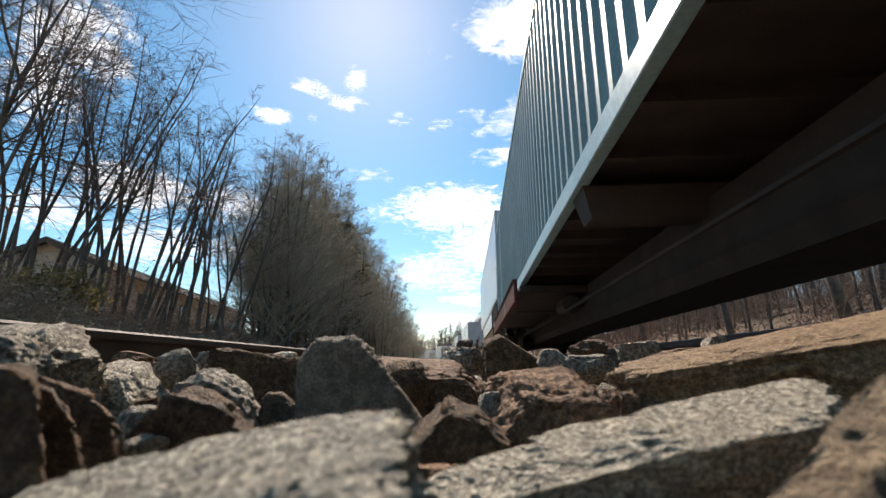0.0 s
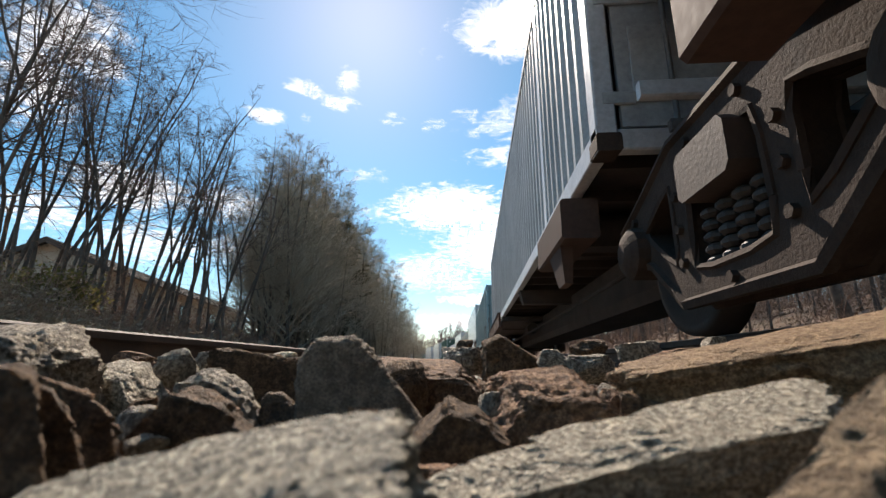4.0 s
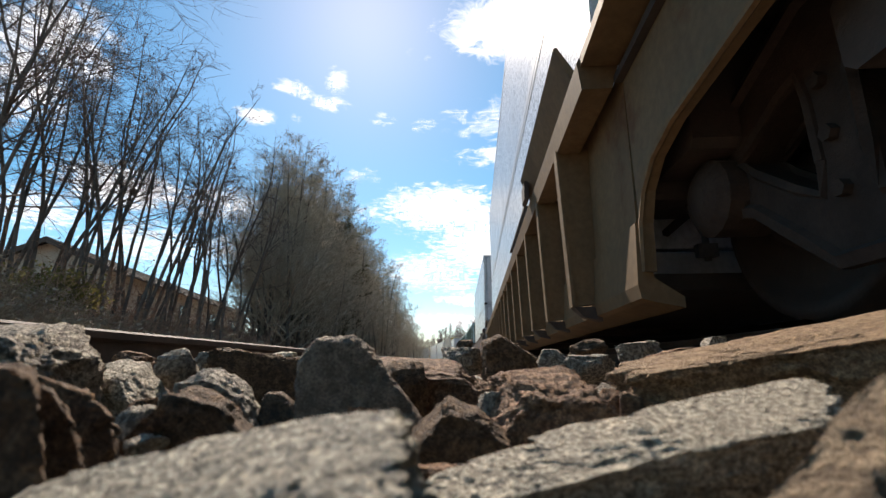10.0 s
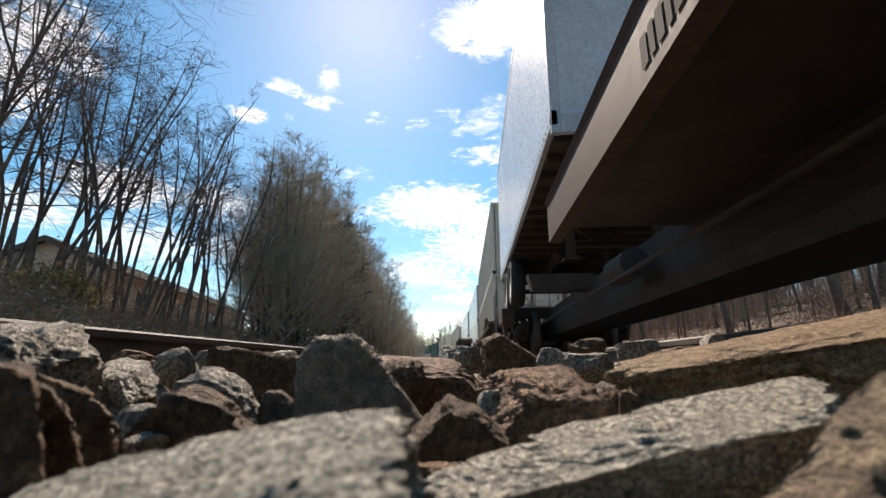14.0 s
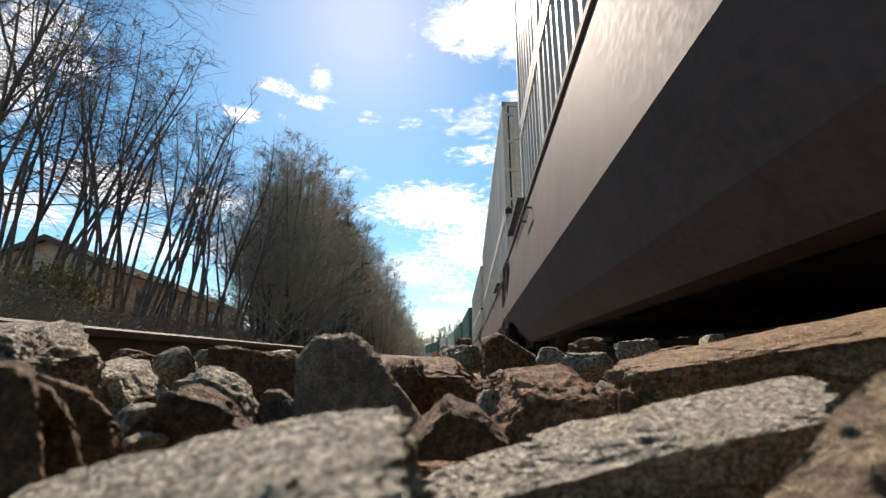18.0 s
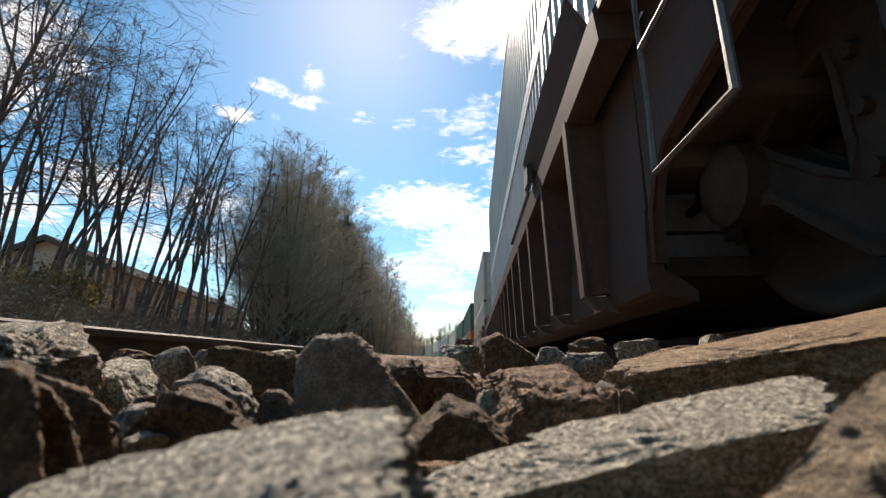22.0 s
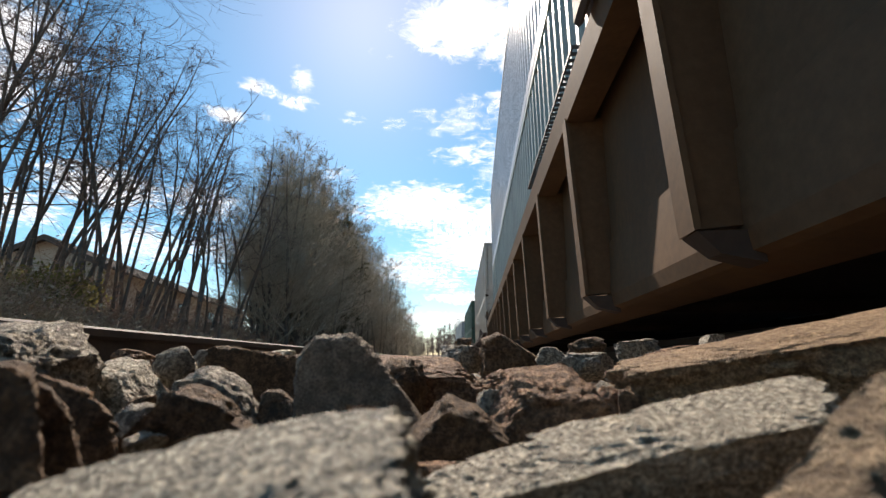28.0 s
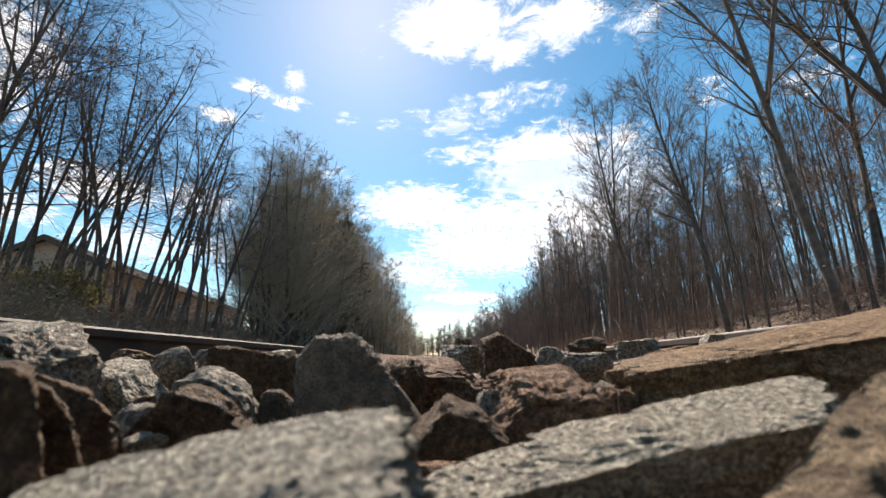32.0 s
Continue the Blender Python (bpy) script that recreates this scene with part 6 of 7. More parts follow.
def trailer(s0, mat, trim, label, length=16.15, rear_first=True, skirt=False, plain_front=True):
    """A dry-van trailer standing on a spine car: body, frame, tandem axles, landing gear."""
    mid = s0 + length / 2
    zf, zt = 2.02, 5.13
    t = empty("trailer", on_track(mid) @ Matrix.Translation((0, 0, 0.985)), label, "trailer", "trailers on the train")
    MOVING.append((t, mid, 0.985))
    o = -0.985
    a, b = -length / 2, length / 2
    r = -1 if rear_first else 1         # end with the wheels
    for s in (-1, 1):
        smooth_side(t, a + 0.06, b - 0.06, zf + 0.12 + o, zt - 0.08 + o, s, mat)
        part("bottom_rail", Geo().box(min(s * CW, s * (CW - 0.06)), max(s * CW, s * (CW - 0.06)), a, b, zf - 0.02 + o, zf + 0.13 + o, 0.006), trim, t)
        tagged(part("rivet_strip", shared(("rivet_strip", s, round(length, 1)), lambda: strip(s, a, b, zf + 0.05 + o), GALV), GALV, t), kind="stuff")
        part("top_rail", Geo().box(min(s * CW, s * (CW - 0.05)), max(s * CW, s * (CW - 0.05)), a, b, zt - 0.12 + o, zt + o, 0.006), trim, t)
    part("roof", Geo().box(-CW + 0.02, CW - 0.02, a + 0.02, b - 0.02, zt - 0.05 + o, zt - 0.02 + o), mat, t)
    part("floor_deck", Geo().box(-CW + 0.05, CW - 0.05, a + 0.05, b - 0.05, zf + o, zf + 0.06 + o), STEEL_DARK, t)
    tagged(part("cross_member_set", Geo().add(*trailer_members(a, b, zf - 0.09 + o)), STEEL_DARK, t), kind="stuff")
    for e, y in ((-1, a), (1, b)):
        ya, yb = (y, y + 0.06) if e < 0 else (y - 0.06, y)
        part("end_frame", Geo().box(-CW, -CW + 0.09, ya, yb, zf - 0.1 + o, zt + o, 0.008).box(CW - 0.09, CW, ya, yb, zf - 0.1 + o, zt + o, 0.008)
             .box(-CW + 0.09, CW - 0.09, ya, yb, zt - 0.17 + o, zt + o, 0.008).box(-CW + 0.09, CW - 0.09, ya, yb, zf - 0.1 + o, zf + 0.1 + o, 0.008), trim, t)
        part("end_panel", Geo().box(-CW + 0.085, CW - 0.085, ya + 0.015, yb - 0.015, zf + o, zt - 0.1 + o), mat, t)
        if (e < 0) == rear_first:
            for s in (-1, 1):
                part("tail_lamp", Geo().box(s * 0.98 - 0.12, s * 0.98 + 0.12, ya - 0.015, yb + 0.015, zf - 0.05 + o, zf + 0.03 + o, 0.01), RED_LENS, t, "red tail lamp")
                part("bumper_post", Geo().box(s * 0.5 - 0.04, s * 0.5 + 0.04, ya, yb, 1.3 + o, zf - 0.1 + o), trim, t)
            part("bumper", Geo().box(-1.15, 1.15, ya, yb, 1.22 + o, 1.32 + o, 0.01), trim, t)
    for k in (1.35, 2.6):
        y = r * (length / 2 - k)
        part("axle", Geo().tube([(-1.0, y, 0.52), (1.0, y, 0.52)], 0.06, 8), STEEL_DARK, t)
        for s in (-1, 1):
            w = part("tyre", shared(("tyre", s), lambda: Geo().lathe([(q, s * (1.13 + p)) for q, p in TYRE_PROFILE + TYRE_PROFILE[:1]], "x", (0, 0, 0), 30, False), RUBBER, True), RUBBER, t, "black trailer tyre", at=(0, y, 0.525))
            part("rim", shared(("rim", s), lambda: Geo().lathe([(0.0, s * 1.10), (0.12, s * 1.22), (0.13, s * 1.14), (0.27, s * 1.16), (0.305, s * 1.265), (0.32, s * 1.262)], "x", (0, 0, 0), 24), GALV, True), GALV, w, "pale steel rim")
    part("wheel_frame", Geo().box(-0.5, -0.4, r * (length / 2 - 3.4) - 0.3, r * (length / 2 - 0.4) + 0.3, 0.72, 0.9).box(0.4, 0.5, r * (length / 2 - 3.4) - 0.3, r * (length / 2 - 0.4) + 0.3, 0.72, 0.9), STEEL_DARK, t)
    yl = -r * (length / 2 - 2.6)
    for s in (-1, 1):
        part("landing_leg", Geo().box(s * 0.62 - 0.06, s * 0.62 + 0.06, yl - 0.06, yl + 0.06, 0.32, 0.95).box(s * 0.62 - 0.13, s * 0.62 + 0.13, yl - 0.13, yl + 0.13, 0.29, 0.33), STEEL_DARK, t)
        if skirt:
            part("side_skirt", Geo().hexa([(s * 1.26, r * 4.3, 0.22), (s * 1.28, r * 4.3, 0.22), (s * 1.28, -r * 4.0, 0.22), (s * 1.26, -r * 4.0, 0.22),
                                           (s * 1.26, r * 4.3, 0.97), (s * 1.28, r * 4.3, 0.97), (s * 1.28, -r * 5.2, 0.97), (s * 1.26, -r * 5.2, 0.97)]), mat, t, "white side skirt")
    part("landing_brace", Geo().tube([(-0.62, yl, 0.5), (0.62, yl, 0.5)], 0.025, 6).tube([(-0.62, yl, 0.85), (0.0, yl + r * 1.2, 0.95)], 0.02, 5).tube([(0.62, yl, 0.85), (0.0, yl + r * 1.2, 0.95)], 0.02, 5), STEEL_DARK, t)
    return t


def strip(s, a, b, z):
    g = Geo()
    n = int((b - a) / 0.12)
    for i in range(n):
        y = a + (b - a) * (i + 0.5) / n
        g.box(min(s * CW, s * (CW + 0.005)), max(s * CW, s * (CW + 0.005)), y - 0.012, y + 0.012, z - 0.012, z + 0.012)
    return g


def trailer_members(a, b, z):
    g = Geo()
    n = int((b - a) / 0.45)
    for i in range(n):
        y = a + (b - a) * (i + 0.5) / n
        g.box(-CW + 0.06, CW - 0.06, y - 0.025, y + 0.025, z, z + 0.09)
    return g.v, g.f

# ---- the train's cars and loads, from its passing head to its last car ----
P_TAN = paint("tan_car_paint", (0.15, 0.09, 0.05), rough=0.72, spec=0.12, rust=0.35, streak=0.4)
P_YELLOW = paint("faded_yellow_car_paint", (0.20, 0.132, 0.072), rough=0.72, spec=0.12, rust=0.4, streak=0.45)
P_BROWN = paint("brown_car_paint", (0.097, 0.062, 0.05), rough=0.72, spec=0.12, rust=0.3, streak=0.35)
P_MAROON = paint("maroon_car_paint", (0.105, 0.036, 0.03), rough=0.72, spec=0.12, rust=0.25, streak=0.3)
P_GREYB = paint("grey_brown_car_paint", (0.125, 0.096, 0.088), rough=0.72, spec=0.12, rust=0.2, streak=0.3)
C_WHITE = paint("white_sheet_aluminium", (0.62, 0.64, 0.66), rough=0.28, rust=0.0, streak=0.12)
C_BEIGE = paint("beige_container_paint", (0.55, 0.50, 0.42), rough=0.45, rust=0.1, streak=0.2)
C_CREAM = paint("cream_container_paint", (0.62, 0.56, 0.45), rough=0.45, rust=0.1, streak=0.2)
C_TEAL = paint("teal_container_paint", (0.20, 0.32, 0.34), rough=0.45, rust=0.05, streak=0.15)
C_GREEN = paint("dark_green_container_paint", (0.075, 0.14, 0.11), spec=0.12, rough=0.62, rust=0.05, streak=0.15)
C_GREY = paint("grey_container_paint", (0.42, 0.44, 0.44), rough=0.45, rust=0.08, streak=0.2)
C_ORANGE = paint("orange_container_paint", (0.50, 0.12, 0.04), rough=0.45, rust=0.15, streak=0.2)
C_GGREY = paint("pale_green_grey_paint", (0.30, 0.37, 0.35), rough=0.45, rust=0.05, streak=0.15)
T_RAIL = paint("trailer_rail", (0.55, 0.56, 0.57), rough=0.35, rust=0.05, streak=0.15)
TEAL_RAIL = paint("teal_rail", (0.33, 0.50, 0.54), rough=0.35, rust=0.05, streak=0.1)
SPRAY_W = paint("white_spray", (0.62, 0.60, 0.56), rust=0.0, streak=0.2)
SPRAY_K = paint("black_spray", (0.03, 0.03, 0.035), rust=0.0, streak=0.1)
FADED_RED = paint("faded_red_patch", (0.36, 0.06, 0.04), rust=0.1)
FADED_BLUE = paint("faded_blue_patch", (0.05, 0.13, 0.26), rust=0.1)
ORANGE_P = paint("orange_patch", (0.60, 0.20, 0.03), rust=0.05)

BAR_CREAM = paint("cream_stencil", (0.40, 0.32, 0.22), rust=0.2, streak=0.3)
DULL_ORANGE = paint("dull_orange_plate", (0.26, 0.11, 0.035), rough=0.9, spec=0.05, rust=0.2, streak=0.3)
GREY_PANEL = paint("dark_grey_stencil_panel", (0.055, 0.055, 0.06), rough=0.7, rust=0.05, streak=0.2)
C_SILL = paint("cream_sill_paint", (0.30, 0.25, 0.20), rough=0.7, rust=0.25, streak=0.4)
PURPLE = paint("purple_label", (0.07, 0.03, 0.13), rust=0.0)
P_SPINE = paint("rusty_spine_paint", (0.15, 0.088, 0.05), rough=0.72, spec=0.12, rust=0.35, streak=0.4)
# head of the passing train: spine cars with containers and trailers
spine_car(-2.3, 14.6, P_MAROON, "dark red-brown spine car carrying a teal container", "rear", 1, ("", "a"))
container(-2.0, DECK, C_TEAL, TEAL_RAIL, "teal corrugated container with a pale blue bottom rail", decals=())
spine_car(14.8, 31.4, P_SPINE, "rusty tan spine car carrying a white trailer", "front", 2, ("", "c"))
trailer(15.0, C_WHITE, T_RAIL, "white dry-van trailer with side skirts on a spine car", 16.15, True, True)
well_car(44.6, "smooth", P_MAROON, "empty maroon well car with sprayed tags", seed=3, big="53", tag=[(3.6, 4.6, 0.5, 1.0, 0.02, 3, STENCIL), (5.0, 8.0, 0.4, 1.3, 0.05, 4, SPRAY_K)],
         patch=[(-7.6, -6.3, 0.72, 1.35, SPRAY_K)], rings=[(1.25, 0.40, 0.11, 0.10)], bars=[(2.6, 0.50, 0.7, 0.13)])
spine_car(57.0, 73.6, P_BROWN, "dark brown spine car carrying a white trailer", "rear", 4, ("c", "c"))
trailer(57.2, C_WHITE, T_RAIL, "white dry-van trailer, wheels at its far end", 16.15, False, False)
spine_car(74.4, 91.2, P_BROWN, "dark brown spine car half empty before a short trailer", "front", 5, ("c", "a"), "ALL-PURPOSE SPINE CAR")
trailer(83.0, C_WHITE, T_RAIL, "short white trailer on the end of a spine car", 8.2, False, False)
spine_car(91.4, 108.0, P_BROWN, "dark brown spine car carrying a grey container", "rear", 6, ("", "c"))
container(91.5, DECK, C_GREY, T_RAIL, "grey corrugated container on a spine car")
spine_car(112.4, 129.0, P_BROWN, "dark brown spine car carrying a teal container", "rear", 7, ("c", "a"))
container(112.7, DECK, C_TEAL, TEAL_RAIL, "teal corrugated container with a pale blue bottom rail")
spine_car(129.3, 145.9, P_SPINE, "rusty tan spine car carrying a white trailer", "front", 8, ("", "a"))
trailer(129.5, C_WHITE, T_RAIL, "white dry-van trailer with side skirts on a spine car", 16.0, True, True)
spine_car(146.1, 163.0, P_SPINE, "rusty tan spine car carrying a cream container", "short", 9, ("", "a"))
container(146.3, DECK, C_CREAM, C_CREAM, "cream corrugated container with a pale bottom rail", decals=[("plate", -0.6, 2.2, 0.5, 0.3, YELLOW_PAINT)])
spine_car(163.3, 180.1, P_SPINE, "rusty tan spine car carrying a white trailer", "front", 10, ("", "a"))
trailer(163.7, C_WHITE, T_RAIL, "white dry-van trailer with side skirts on a spine car", 16.0, True, True)
spine_car(180.3, 197.4, P_SPINE, "rusty tan spine car carrying a white container", "front", 11, ("", "c"), plate_x=1.285)
container(180.6, DECK, C_WHITE, T_RAIL, "white smooth-sided container with double doors", "smooth",
          decals=[("text", -0.66, 0.79, "18,000 lbs", 0.062, BLACK_PAINT), ("text", -0.66, 0.87, "Forklift Floor Rating", 0.03, BLACK_PAINT), ("plate", -0.80, 0.33, 0.13, 0.045, RED_LENS), ("plate", -0.44, 0.33, 0.13, 0.045, RED_LENS),
                  ("disc", -1.05, 0.93, 0.045, 0, BLACK_PAINT), ("plate", -0.96, 0.65, 0.15, 0.13, T_RAIL), ("plate", -0.60, 0.62, 0.13, 0.13, T_RAIL), ("plate", -0.22, 0.80, 0.17, 0.03, BLACK_PAINT), ("plate", -0.22, 0.74, 0.17, 0.03, BLACK_PAINT), ("plate", -0.16, 0.93, 0.05, 0.08, BLACK_PAINT)])
# three single well cars
well_car(209.8, "smooth", P_YELLOW, "faded yellow well car with sprayed tags", seed=12, tag=[(-7.6, -6.2, 0.16, 0.52, 0.014, 4, STENCIL), (-2.6, 2.0, 0.2, 1.0, 0.025, 5, STENCIL), (3.4, 7.4, 0.2, 1.2, 0.05, 4, SPRAY_K)],
         patch=[(-8.42, -8.24, 0.36, 0.51, GREY_PANEL), (-8.22, -8.02, 0.36, 0.51, GREY_PANEL), (-8.42, -8.02, 0.29, 0.345, GREY_PANEL)])
well_car(233.0, "ribbed", P_YELLOW, "faded yellow well car with side posts", seed=13, tag=[(-2.4, -1.3, 0.7, 1.05, 0.012, 4, SPRAY_W)], patch=[(-7.2, -6.2, 0.75, 1.05, BLACK_PAINT)], arch=10.5)
well_car(256.3, "smooth", P_GREYB, "grey-brown well car with faded patches", seed=14, patch=[(-2.0, 1.0, 0.6, 1.2, P_TAN), (-6.8, -6.2, 0.8, 1.1, ORANGE_P)])
for s, m, tr, st in ((201.7, C_GREEN, C_GGREY, "corr"), (224.9, C_WHITE, T_RAIL, "smooth"), (248.2, C_WHITE, T_RAIL, "smooth")):
    lab = "dark green corrugated container" if st == "corr" else "white smooth-sided container"
    container(s, 0.30, m, tr, lab + " in a well car", st, decals=[("disc", -0.6, 2.2, 0.22, 0, WHITE_PAINT)])
    container(s, 3.21, m, tr, lab + " stacked on another", st, decals=[("disc", -0.6, 2.2, 0.22, 0, WHITE_PAINT)])
# spine cars with green containers and a short trailer
spine_car(268.3, 285.6, P_BROWN, "dark brown spine car carrying a green container", "rear", 15, ("c", "a"))
container(268.6, DECK, C_GREEN, TEAL_RAIL, "green corrugated container with a blue-grey bottom rail", decals=[("disc", -0.6, 2.2, 0.2, 0, WHITE_PAINT), ("plate", 0.5, 1.4, 0.5, 0.35, ORANGE_P)])
spine_car(287.0, 303.9, P_BROWN, "dark brown spine car carrying a green container", "rear", 16, ("", "c"))
container(287.3, DECK, C_GREEN, C_GGREY, "green corrugated container with a pale green bottom rail", decals=[("disc", -0.4, 2.2, 0.24, 0, WHITE_PAINT)])
spine_car(306.3, 323.6, P_BROWN, "dark brown spine car half empty before a short trailer", "front", 17, ("c", "c"))
trailer(315.3, C_WHITE, T_RAIL, "short white trailer on the end of a spine car", 8.2, False, False)
# double stacks: three joined units, then single cars
TAGS = {429.8: [(-5.0, -1.5, 0.4, 1.3, 0.025, 5, SPRAY_W)], 
        514.8: [(-4.0, -2.8, 0.5, 1.35, 0.03, 3, SPRAY_W)], 452.9: [(-4.0, -3.2, 0.7, 1.1, 0.015, 3, SPRAY_W)], 669.4: [(3.2, 4.2, 0.6, 1.0, 0.02, 3, SPRAY_W)], 600.0: [(4.75, 5.3, 0.1, 0.21, 0.01, 1, SPRAY_W)]}
PATCH = {600.0: [(4.66, 5.56, 0.24, 1.09, FADED_BLUE), (4.72, 5.36, 0.62, 1.092, FADED_RED), (4.5, 5.7, 0.09, 0.215, C_SILL)],
         367.3: [(-8.4, -4.2, 0.09, 0.215, C_SILL)], 347.9: [(-8.4, -6.2, 0.09, 0.215, C_SILL)], 557.5: [(-8.13, -7.28, 0.24, 1.09, GREY_PANEL)],
         514.8: [(-6.2, -5.4, 0.55, 1.15, BLACK_PAINT)], 669.4: [(-7.4, -7.1, 0.8, 1.05, ORANGE_P)], 646.3: [(-8.62, -8.38, 0.74, 0.96, YELLOW_PAINT)], 692.9: [(1.8, 4.0, 0.62, 0.95, BLACK_PAINT)]}
BIG = {367.3: "53", 491.6: "53", 429.8: "53", 646.3: "53", 692.9: "53"}
BIG_AT = {367.3: -6.75}
RINGS = {410.4: [(4.68, 0.58, 0.47, 0.45)]}
BARS = {367.3: [(5.09, 0.78, 0.44, 0.15), (5.05, 0.57, 0.44, 0.15)], 452.9: [(7.66, 0.58, 0.60, 0.21)], 472.4: [(7.86, 0.80, 0.66, 0.28)], 347.9: [(-6.9, 1.0, 0.5, 0.12), (-6.9, 0.84, 0.5, 0.12)], 669.4: [(-8.0, 1.06, 0.5, 0.1)],
        557.5: [(-7.36, 1.05, 0.4, 0.04), (-7.36, 0.92, 0.5, 0.05), (-7.36, 0.75, 0.52, 0.035), (-7.36, 0.65, 0.52, 0.035), (-7.36, 0.55, 0.4, 0.035), (-7.36, 0.46, 0.3, 0.035), (-7.36, 0.33, 0.42, 0.04)]}
WORDS = {367.3: [("DO NOT LIFT BOTH UNITS", 0.04, -7.45, 0.19, BLACK_PAINT), ("FROM THIS AREA", 0.04, -7.45, 0.153, BLACK_PAINT), ("JACK EMPTY UNIT ONLY", 0.04, -7.45, 0.116, BLACK_PAINT)]}
STACKS = [
    (328.5, "ribbed", P_BROWN, "cj", C_CREAM, "corr", C_CREAM, "corr"), (347.9, "ribbed", P_BROWN, "nj", C_WHITE, "smooth", C_WHITE, "smooth"), (367.3, "ribbed", P_BROWN, "nc", C_WHITE, "smooth", C_WHITE, "smooth"),
    (390.6, "smooth", P_GREYB, "cj", C_BEIGE, "corr", C_BEIGE, "corr"), (410.4, "smooth", P_GREYB, "nj", C_BEIGE, "corr", C_CREAM, "corr"), (429.8, "smooth", P_GREYB, "nc", C_BEIGE, "corr", C_BEIGE, "corr"),
    (452.9, "ribbed", P_BROWN, "cj", C_GREEN, "corr", C_GREEN, "corr"), (472.4, "ribbed", P_BROWN, "nj", C_CREAM, "corr", C_GREEN, "corr"), (491.6, "ribbed", P_BROWN, "nc", C_GREY, "corr", C_GGREY, "corr"),
    (514.8, "smooth", P_GREYB, "cc", C_BEIGE, "corr", C_BEIGE, "corr"),
    (538.0, "ribbed", P_TAN, "cj", C_ORANGE, "corr", C_GREEN, "corr"), (557.5, "ribbed", P_TAN, "nj", C_GREY, "corr", C_GREEN, "corr"), (576.8, "ribbed", P_TAN, "nc", C_GREY, "corr", C_CREAM, "corr"),
    (600.0, "ribbed", P_BROWN, "cc", C_GREY, "corr", C_GREY, "corr"), (623.2, "ribbed", P_TAN, "cc", C_GGREY, "corr", C_WHITE, "corr"), (646.3, "ribbed", P_BROWN, "cc", C_BEIGE, "corr", C_BEIGE, "corr"),
    (669.4, "ribbed", P_BROWN, "cc", C_GREEN, "corr", C_GREEN, "corr"), (692.9, "ribbed", P_YELLOW, "cc", C_WHITE, "smooth", C_GREY, "corr"),
]
COLOUR = {P_TAN: "tan", P_BROWN: "brown", P_GREYB: "grey-brown", P_YELLOW: "faded yellow", C_CREAM: "cream", C_WHITE: "white", C_BEIGE: "beige", C_GREEN: "dark green", C_GREY: "grey", C_GGREY: "pale green", C_ORANGE: "orange"}
NEAR = {491.6: 8.45, 557.5: 8.32, 646.3: 8.2, 669.4: 8.34}      # where the side ends towards the passing end
for i, (s, style, col, e, lo, los, hi, his) in enumerate(STACKS):
    sidew = "smooth creased sides" if style == "smooth" else "side posts"
    well_car(s + 8.08, style, col, COLOUR[col] + " well car with " + sidew + " carrying two containers", tuple(e), 40 + i, TAGS.get(s), BIG.get(s, ""), STENCIL, PATCH.get(s),
             0.72 if s < 370 else 0.88 if s == 669.4 else 1.13 if s >= 600 else 1.1 if col is P_TAN else 0.88, BIG_AT.get(s), WORDS.get(s, ()), 11 if s == 600.0 else None, BARS.get(s, ()), RINGS.get(s, ()), loops=-2.5 if s == 410.4 else 0.0, near=NEAR.get(s, 8.64), reach=8.29 if s == 669.4 else 8.25 if col is P_TAN else 7.92, rec=0.018 if s < 370 or s == 557.5 else 0.048, foot_x=1.45 if s < 370 or s == 557.5 else 1.502, plate=3.95 if s == 367.3 else None)
    for z, m, st, word in ((0.30, lo, los, "in a well car"), (3.21, hi, his, "stacked on another")):
        dec = [("plate", -0.5, 2.45, 0.75, 0.28, YELLOW_PAINT)] if m in (C_BEIGE, C_CREAM) else [("disc", -0.7, 2.3, 0.22, 0, WHITE_PAINT), ("plate", -0.1, 2.3, 0.5, 0.1, WHITE_PAINT)]
        dec += [("plate", 0.6, 1.5, 0.45, 0.3, WHITE_PAINT)]
        if s == 328.5:
            dec.append(("plate", 0.0, 2.66, 2.1, 0.16, YELLOW_PAINT))
        if s == 623.2:
            dec = [("plate", -0.72, 2.58, 0.34, 0.24, PURPLE), ("plate", -0.42, 2.58, 0.26, 0.24, ORANGE_P), ("diamond", -0.78, 2.05, 0.2, 0, WHITE_PAINT), ("diamond", -0.30, 2.05, 0.2, 0, WHITE_PAINT)]
        container(s, z, m, T_RAIL if m is C_WHITE else m, COLOUR[m] + (" corrugated" if st == "corr" else " smooth-sided") + " container " + word, st, decals=dec)


def motions():
    """The train runs past the camera at an even speed; its wheels roll; the clouds drift."""
    for item in MOVING:
        ob, s = item[0], item[1]
        up = item[2] if len(item) > 2 else 0.0
        rows = []
        for k in range(33):
            rows.append((float(k), on_track(s - SPEED * k) @ Matrix.Translation((0, 0, up))))
        walk(ob, rows)
    turn = math.degrees(SPEED / 0.46) / FPS          # degrees a frame, less than 90
    first = {}
    for w, e in SPIN:
        if e not in first:
            walk(w, [(f / FPS, pose(0, e * 0.89, 0.46, turn * f, 0, 0)) for f in range(0, 32 * FPS + 1)])
            first[e] = w
        else:
            src = first[e].animation_data
            w.rotation_mode = "QUATERNION"
            w.animation_data_create()
            w.animation_data.action = src.action
            w.animation_data.action_slot = src.action_slot
    for c in CLOUDS:
        walk(c, [(0.0, Matrix.Translation((CLOUD_V * 16, 0, 0))), (32.0, Matrix.Translation((-CLOUD_V * 16, 0, 0)))])

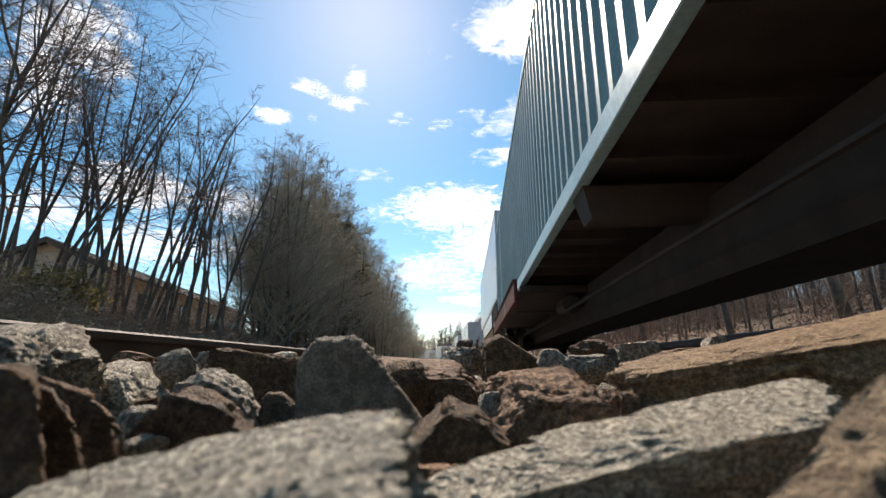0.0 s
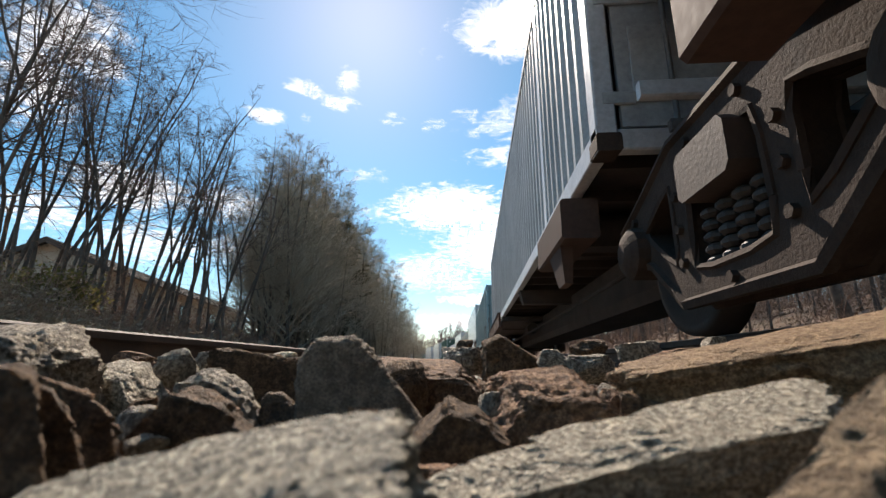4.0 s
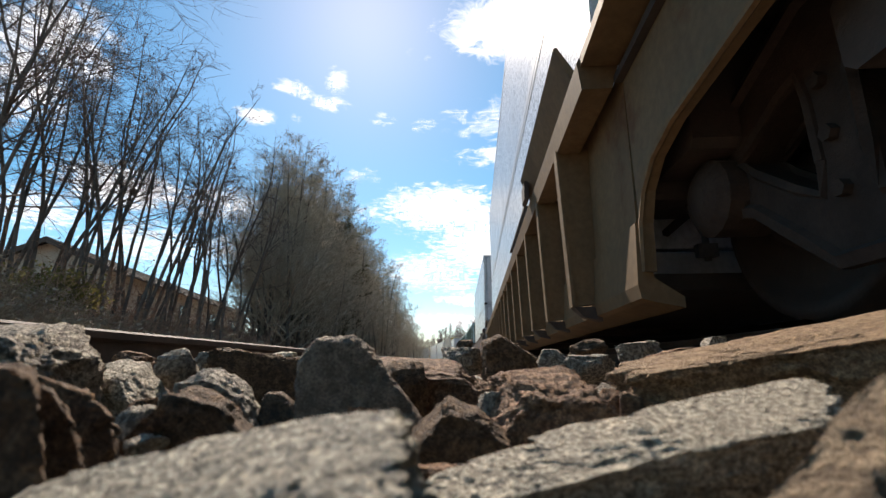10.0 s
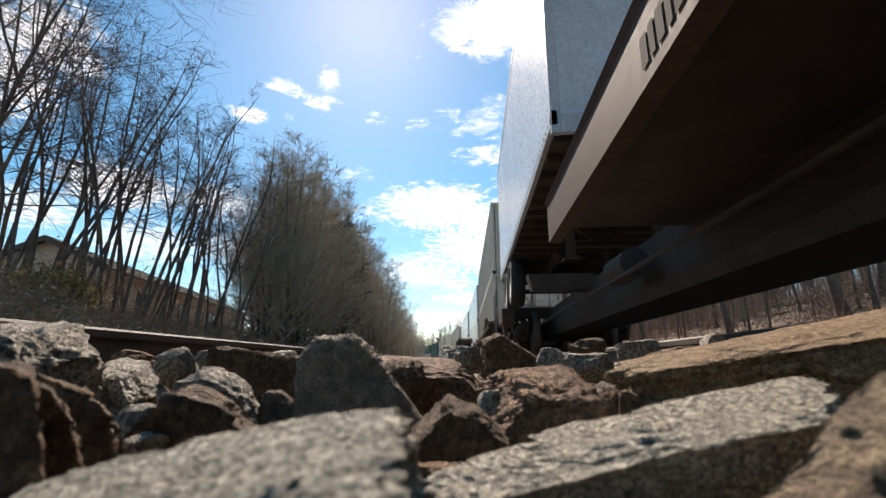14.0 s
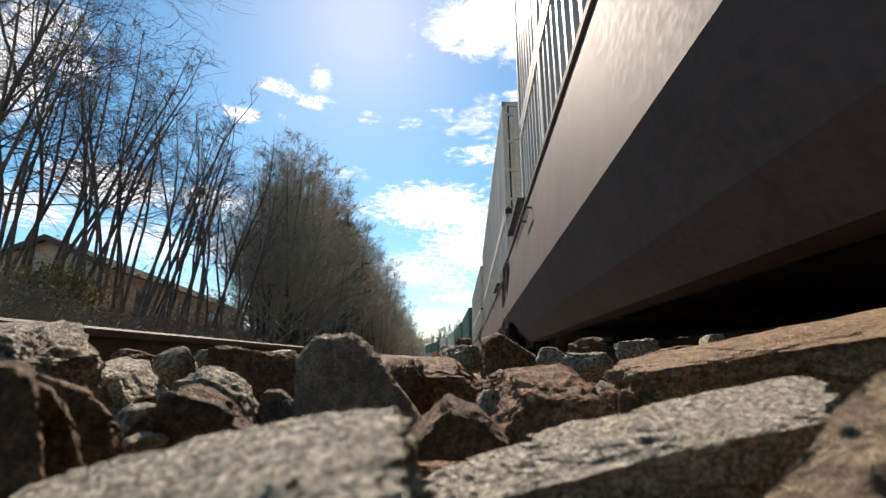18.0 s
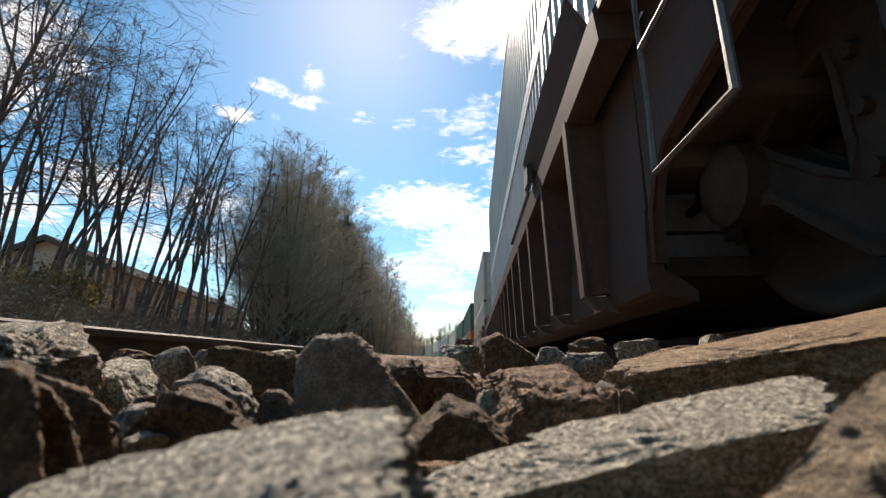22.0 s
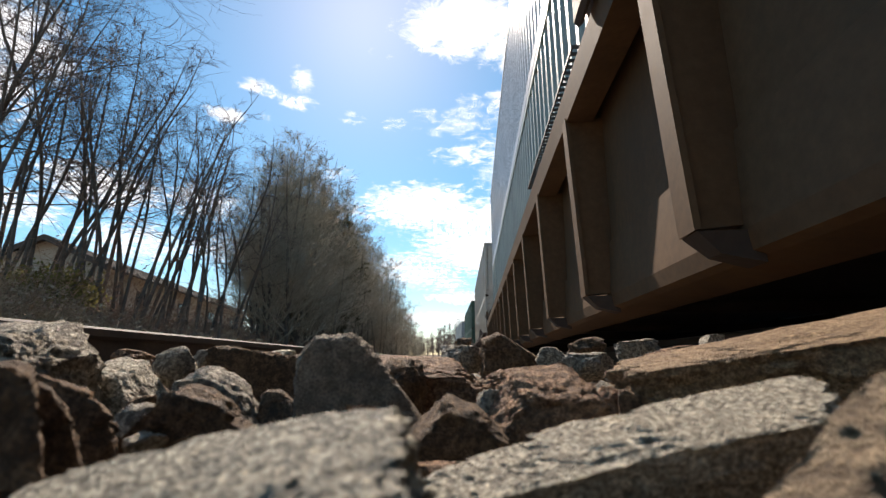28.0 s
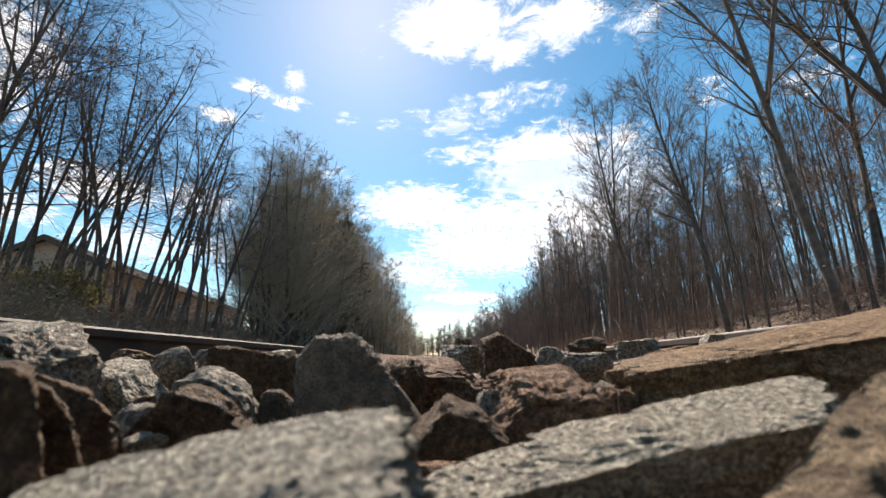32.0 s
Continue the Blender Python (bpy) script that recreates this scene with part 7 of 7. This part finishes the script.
# ---- clouds: a broken layer drifting to the left ----
CLOUD_V, CLOUD_H = 4.3, 620.0
cm = bpy.data.materials.new("cloud")
cm.use_nodes = True
n, l = cm.node_tree.nodes, cm.node_tree.links
n.remove(n["Principled BSDF"])
out = n["Material Output"]
att = n.new("ShaderNodeAttribute")
att.attribute_name = "cover"
tc = n.new("ShaderNodeTexCoord")
nz = n.new("ShaderNodeTexNoise")
nz.inputs["Scale"].default_value, nz.inputs["Detail"].default_value, nz.inputs["Roughness"].default_value = 0.019, 11, 0.66
nz.inputs["Distortion"].default_value = 0.6
l.new(tc.outputs["Object"], nz.inputs["Vector"])
ad = n.new("ShaderNodeMath")
ad.operation = "MULTIPLY_ADD"
ad.inputs[1].default_value = 2.6
l.new(nz.outputs["Fac"], ad.inputs[0])
l.new(att.outputs["Fac"], ad.inputs[2])
mr = n.new("ShaderNodeMapRange")
mr.interpolation_type = "SMOOTHSTEP"
mr.inputs["From Min"].default_value, mr.inputs["From Max"].default_value = 1.34, 2.12
l.new(ad.outputs[0], mr.inputs["Value"])
em = n.new("ShaderNodeEmission")
shade = n.new("ShaderNodeMapRange")
shade.inputs["From Min"].default_value, shade.inputs["From Max"].default_value = 1.6, 2.9
shade.inputs["To Min"].default_value, shade.inputs["To Max"].default_value = 1.0, 0.82
l.new(ad.outputs[0], shade.inputs["Value"])
em.inputs["Color"].default_value = (0.97, 0.985, 1.0, 1)
l.new(shade.outputs["Result"], em.inputs["Strength"])
tr = n.new("ShaderNodeBsdfTransparent")
mx = n.new("ShaderNodeMixShader")
l.new(mr.outputs["Result"], mx.inputs[0])
l.new(tr.outputs[0], mx.inputs[1])
l.new(em.outputs[0], mx.inputs[2])
l.new(mx.outputs[0], out.inputs["Surface"])
CLOUDS = []


def cloud(blobs, label="white broken cumulus cloud in a blue sky"):
    """blobs: (azimuth, elevation, half width, half height, strength) in degrees; laid out on a flat layer overhead."""
    a0 = min(b[0] - b[2] * 1.5 for b in blobs)
    a1 = max(b[0] + b[2] * 1.5 for b in blobs)
    e0 = max(4.5, min(b[1] - b[3] * 1.5 for b in blobs))
    e1 = max(b[1] + b[3] * 1.5 for b in blobs)
    na, ne = max(8, int((a1 - a0) / 0.5)), max(8, int((e1 - e0) / 0.4))
    vs, dens = [], []
    for j in range(ne + 1):
        e = e0 + (e1 - e0) * j / ne
        r = min(CLOUD_H / math.tan(radians(e)), 4200.0)
        for i in range(na + 1):
            a = a0 + (a1 - a0) * i / na
            d = max(s * (1 - ((a - ba) / w) ** 2 - ((e - be) / h) ** 2) for ba, be, w, h, s in blobs)
            vs.append((r * math.sin(radians(a)), r * math.cos(radians(a)), r * math.tan(radians(e))))
            dens.append(max(-0.8, min(1.0, d)))
    fs = [(j * (na + 1) + i, j * (na + 1) + i + 1, (j + 1) * (na + 1) + i + 1, (j + 1) * (na + 1) + i) for j in range(ne) for i in range(na)]
    me = bpy.data.meshes.new("cloud")
    me.from_pydata(vs, [], fs)
    at = me.attributes.new("cover", "FLOAT", "POINT")
    at.data.foreach_set("value", dens)
    me.materials.append(cm)
    ob = tagged(new("backdrop_cloud", me), label, "cloud", kind="structure")
    CLOUDS.append(ob)
    return ob


cloud([(4.4, 41.5, 12.1, 4.1, 0.80), (10.7, 37.4, 6.9, 2.6, 0.60), (0.9, 40.0, 7.1, 3.4, 0.70), (18.6, 39.0, 7.6, 3.7, 0.70)])
cloud([(0.7, 30.2, 7.5, 2.1, 0.45), (7.9, 32.1, 8.3, 2.0, 0.45), (13.3, 32.1, 5.1, 1.9, 0.40)])
cloud([(5.2, 26.3, 8.2, 2.4, 0.45), (12.6, 23.6, 10.7, 6.0, 1.00), (19.3, 20.7, 9.6, 7.7, 1.00)])
cloud([(-4.9, 19.5, 9.9, 3.6, 0.85), (4.8, 15.7, 12.6, 5.7, 1.00), (12.7, 15.3, 10.3, 6.2, 1.00)])
cloud([(-6.4, 11.6, 7.0, 2.9, 0.80), (-2.7, 10.1, 3.7, 1.6, 0.60), (1.8, 13.7, 8.6, 2.9, 0.80)])
cloud([(0.2, 8.1, 6.1, 1.0, 0.80)])
cloud([(-3.4, 5.4, 6.4, 1.0, 0.90), (3.7, 5.7, 4.9, 0.8, 0.80)])
cloud([(-26.0, 32.2, 3.3, 1.1, 0.65)])
cloud([(-20.6, 34.0, 2.0, 1.9, 0.65)])
cloud([(-21.5, 31.3, 3.3, 1.2, 0.60)])
cloud([(-29.7, 28.4, 3.1, 1.0, 0.60)])
cloud([(-25.3, 28.8, 1.0, 0.6, 0.30)])
cloud([(-13.4, 30.2, 1.9, 0.8, 0.35)])
cloud([(-16.4, 23.3, 3.6, 1.0, 0.42)])
cloud([(-14.0, 18.9, 3.0, 1.4, 0.35)])
cloud([(-50.6, 30.0, 5.3, 5.0, 0.70), (-51.3, 25.5, 4.1, 4.7, 0.70), (-47.2, 29.3, 3.3, 3.9, 0.50)])
cloud([(-47.9, 14.3, 4.2, 2.3, 0.55), (-41.7, 18.0, 6.8, 2.8, 0.85), (-38.3, 12.6, 6.6, 2.7, 0.60)])
cloud([(-32.0, 18.0, 4.7, 2.5, 0.85), (-30.4, 13.0, 4.0, 2.3, 0.6)])
cloud([(33.2, 28.2, 2.3, 1.9, 0.40)])
cloud([(28.2, 37.2, 4.1, 2.6, 0.40)])
cloud([(35.9, 17.6, 5.8, 3.3, 0.35), (42.3, 27.1, 3.0, 2.9, 0.30)])
cloud([(-9.2, 37.9, 1.7, 0.6, 0.20), (-7.8, 29.9, 3.2, 0.9, 0.25)])
# unseen part of the layer, overhead and behind: glowing clouds added as fill light
for a, e, w, h in ((95, 40, 16, 7), (160, 38, 14, 6), (-115, 45, 14, 6)):
    cloud([(a, e, w, h, 0.6), (a + w * 0.7, e + 3, w * 0.6, h * 0.7, 0.5)])


motions()
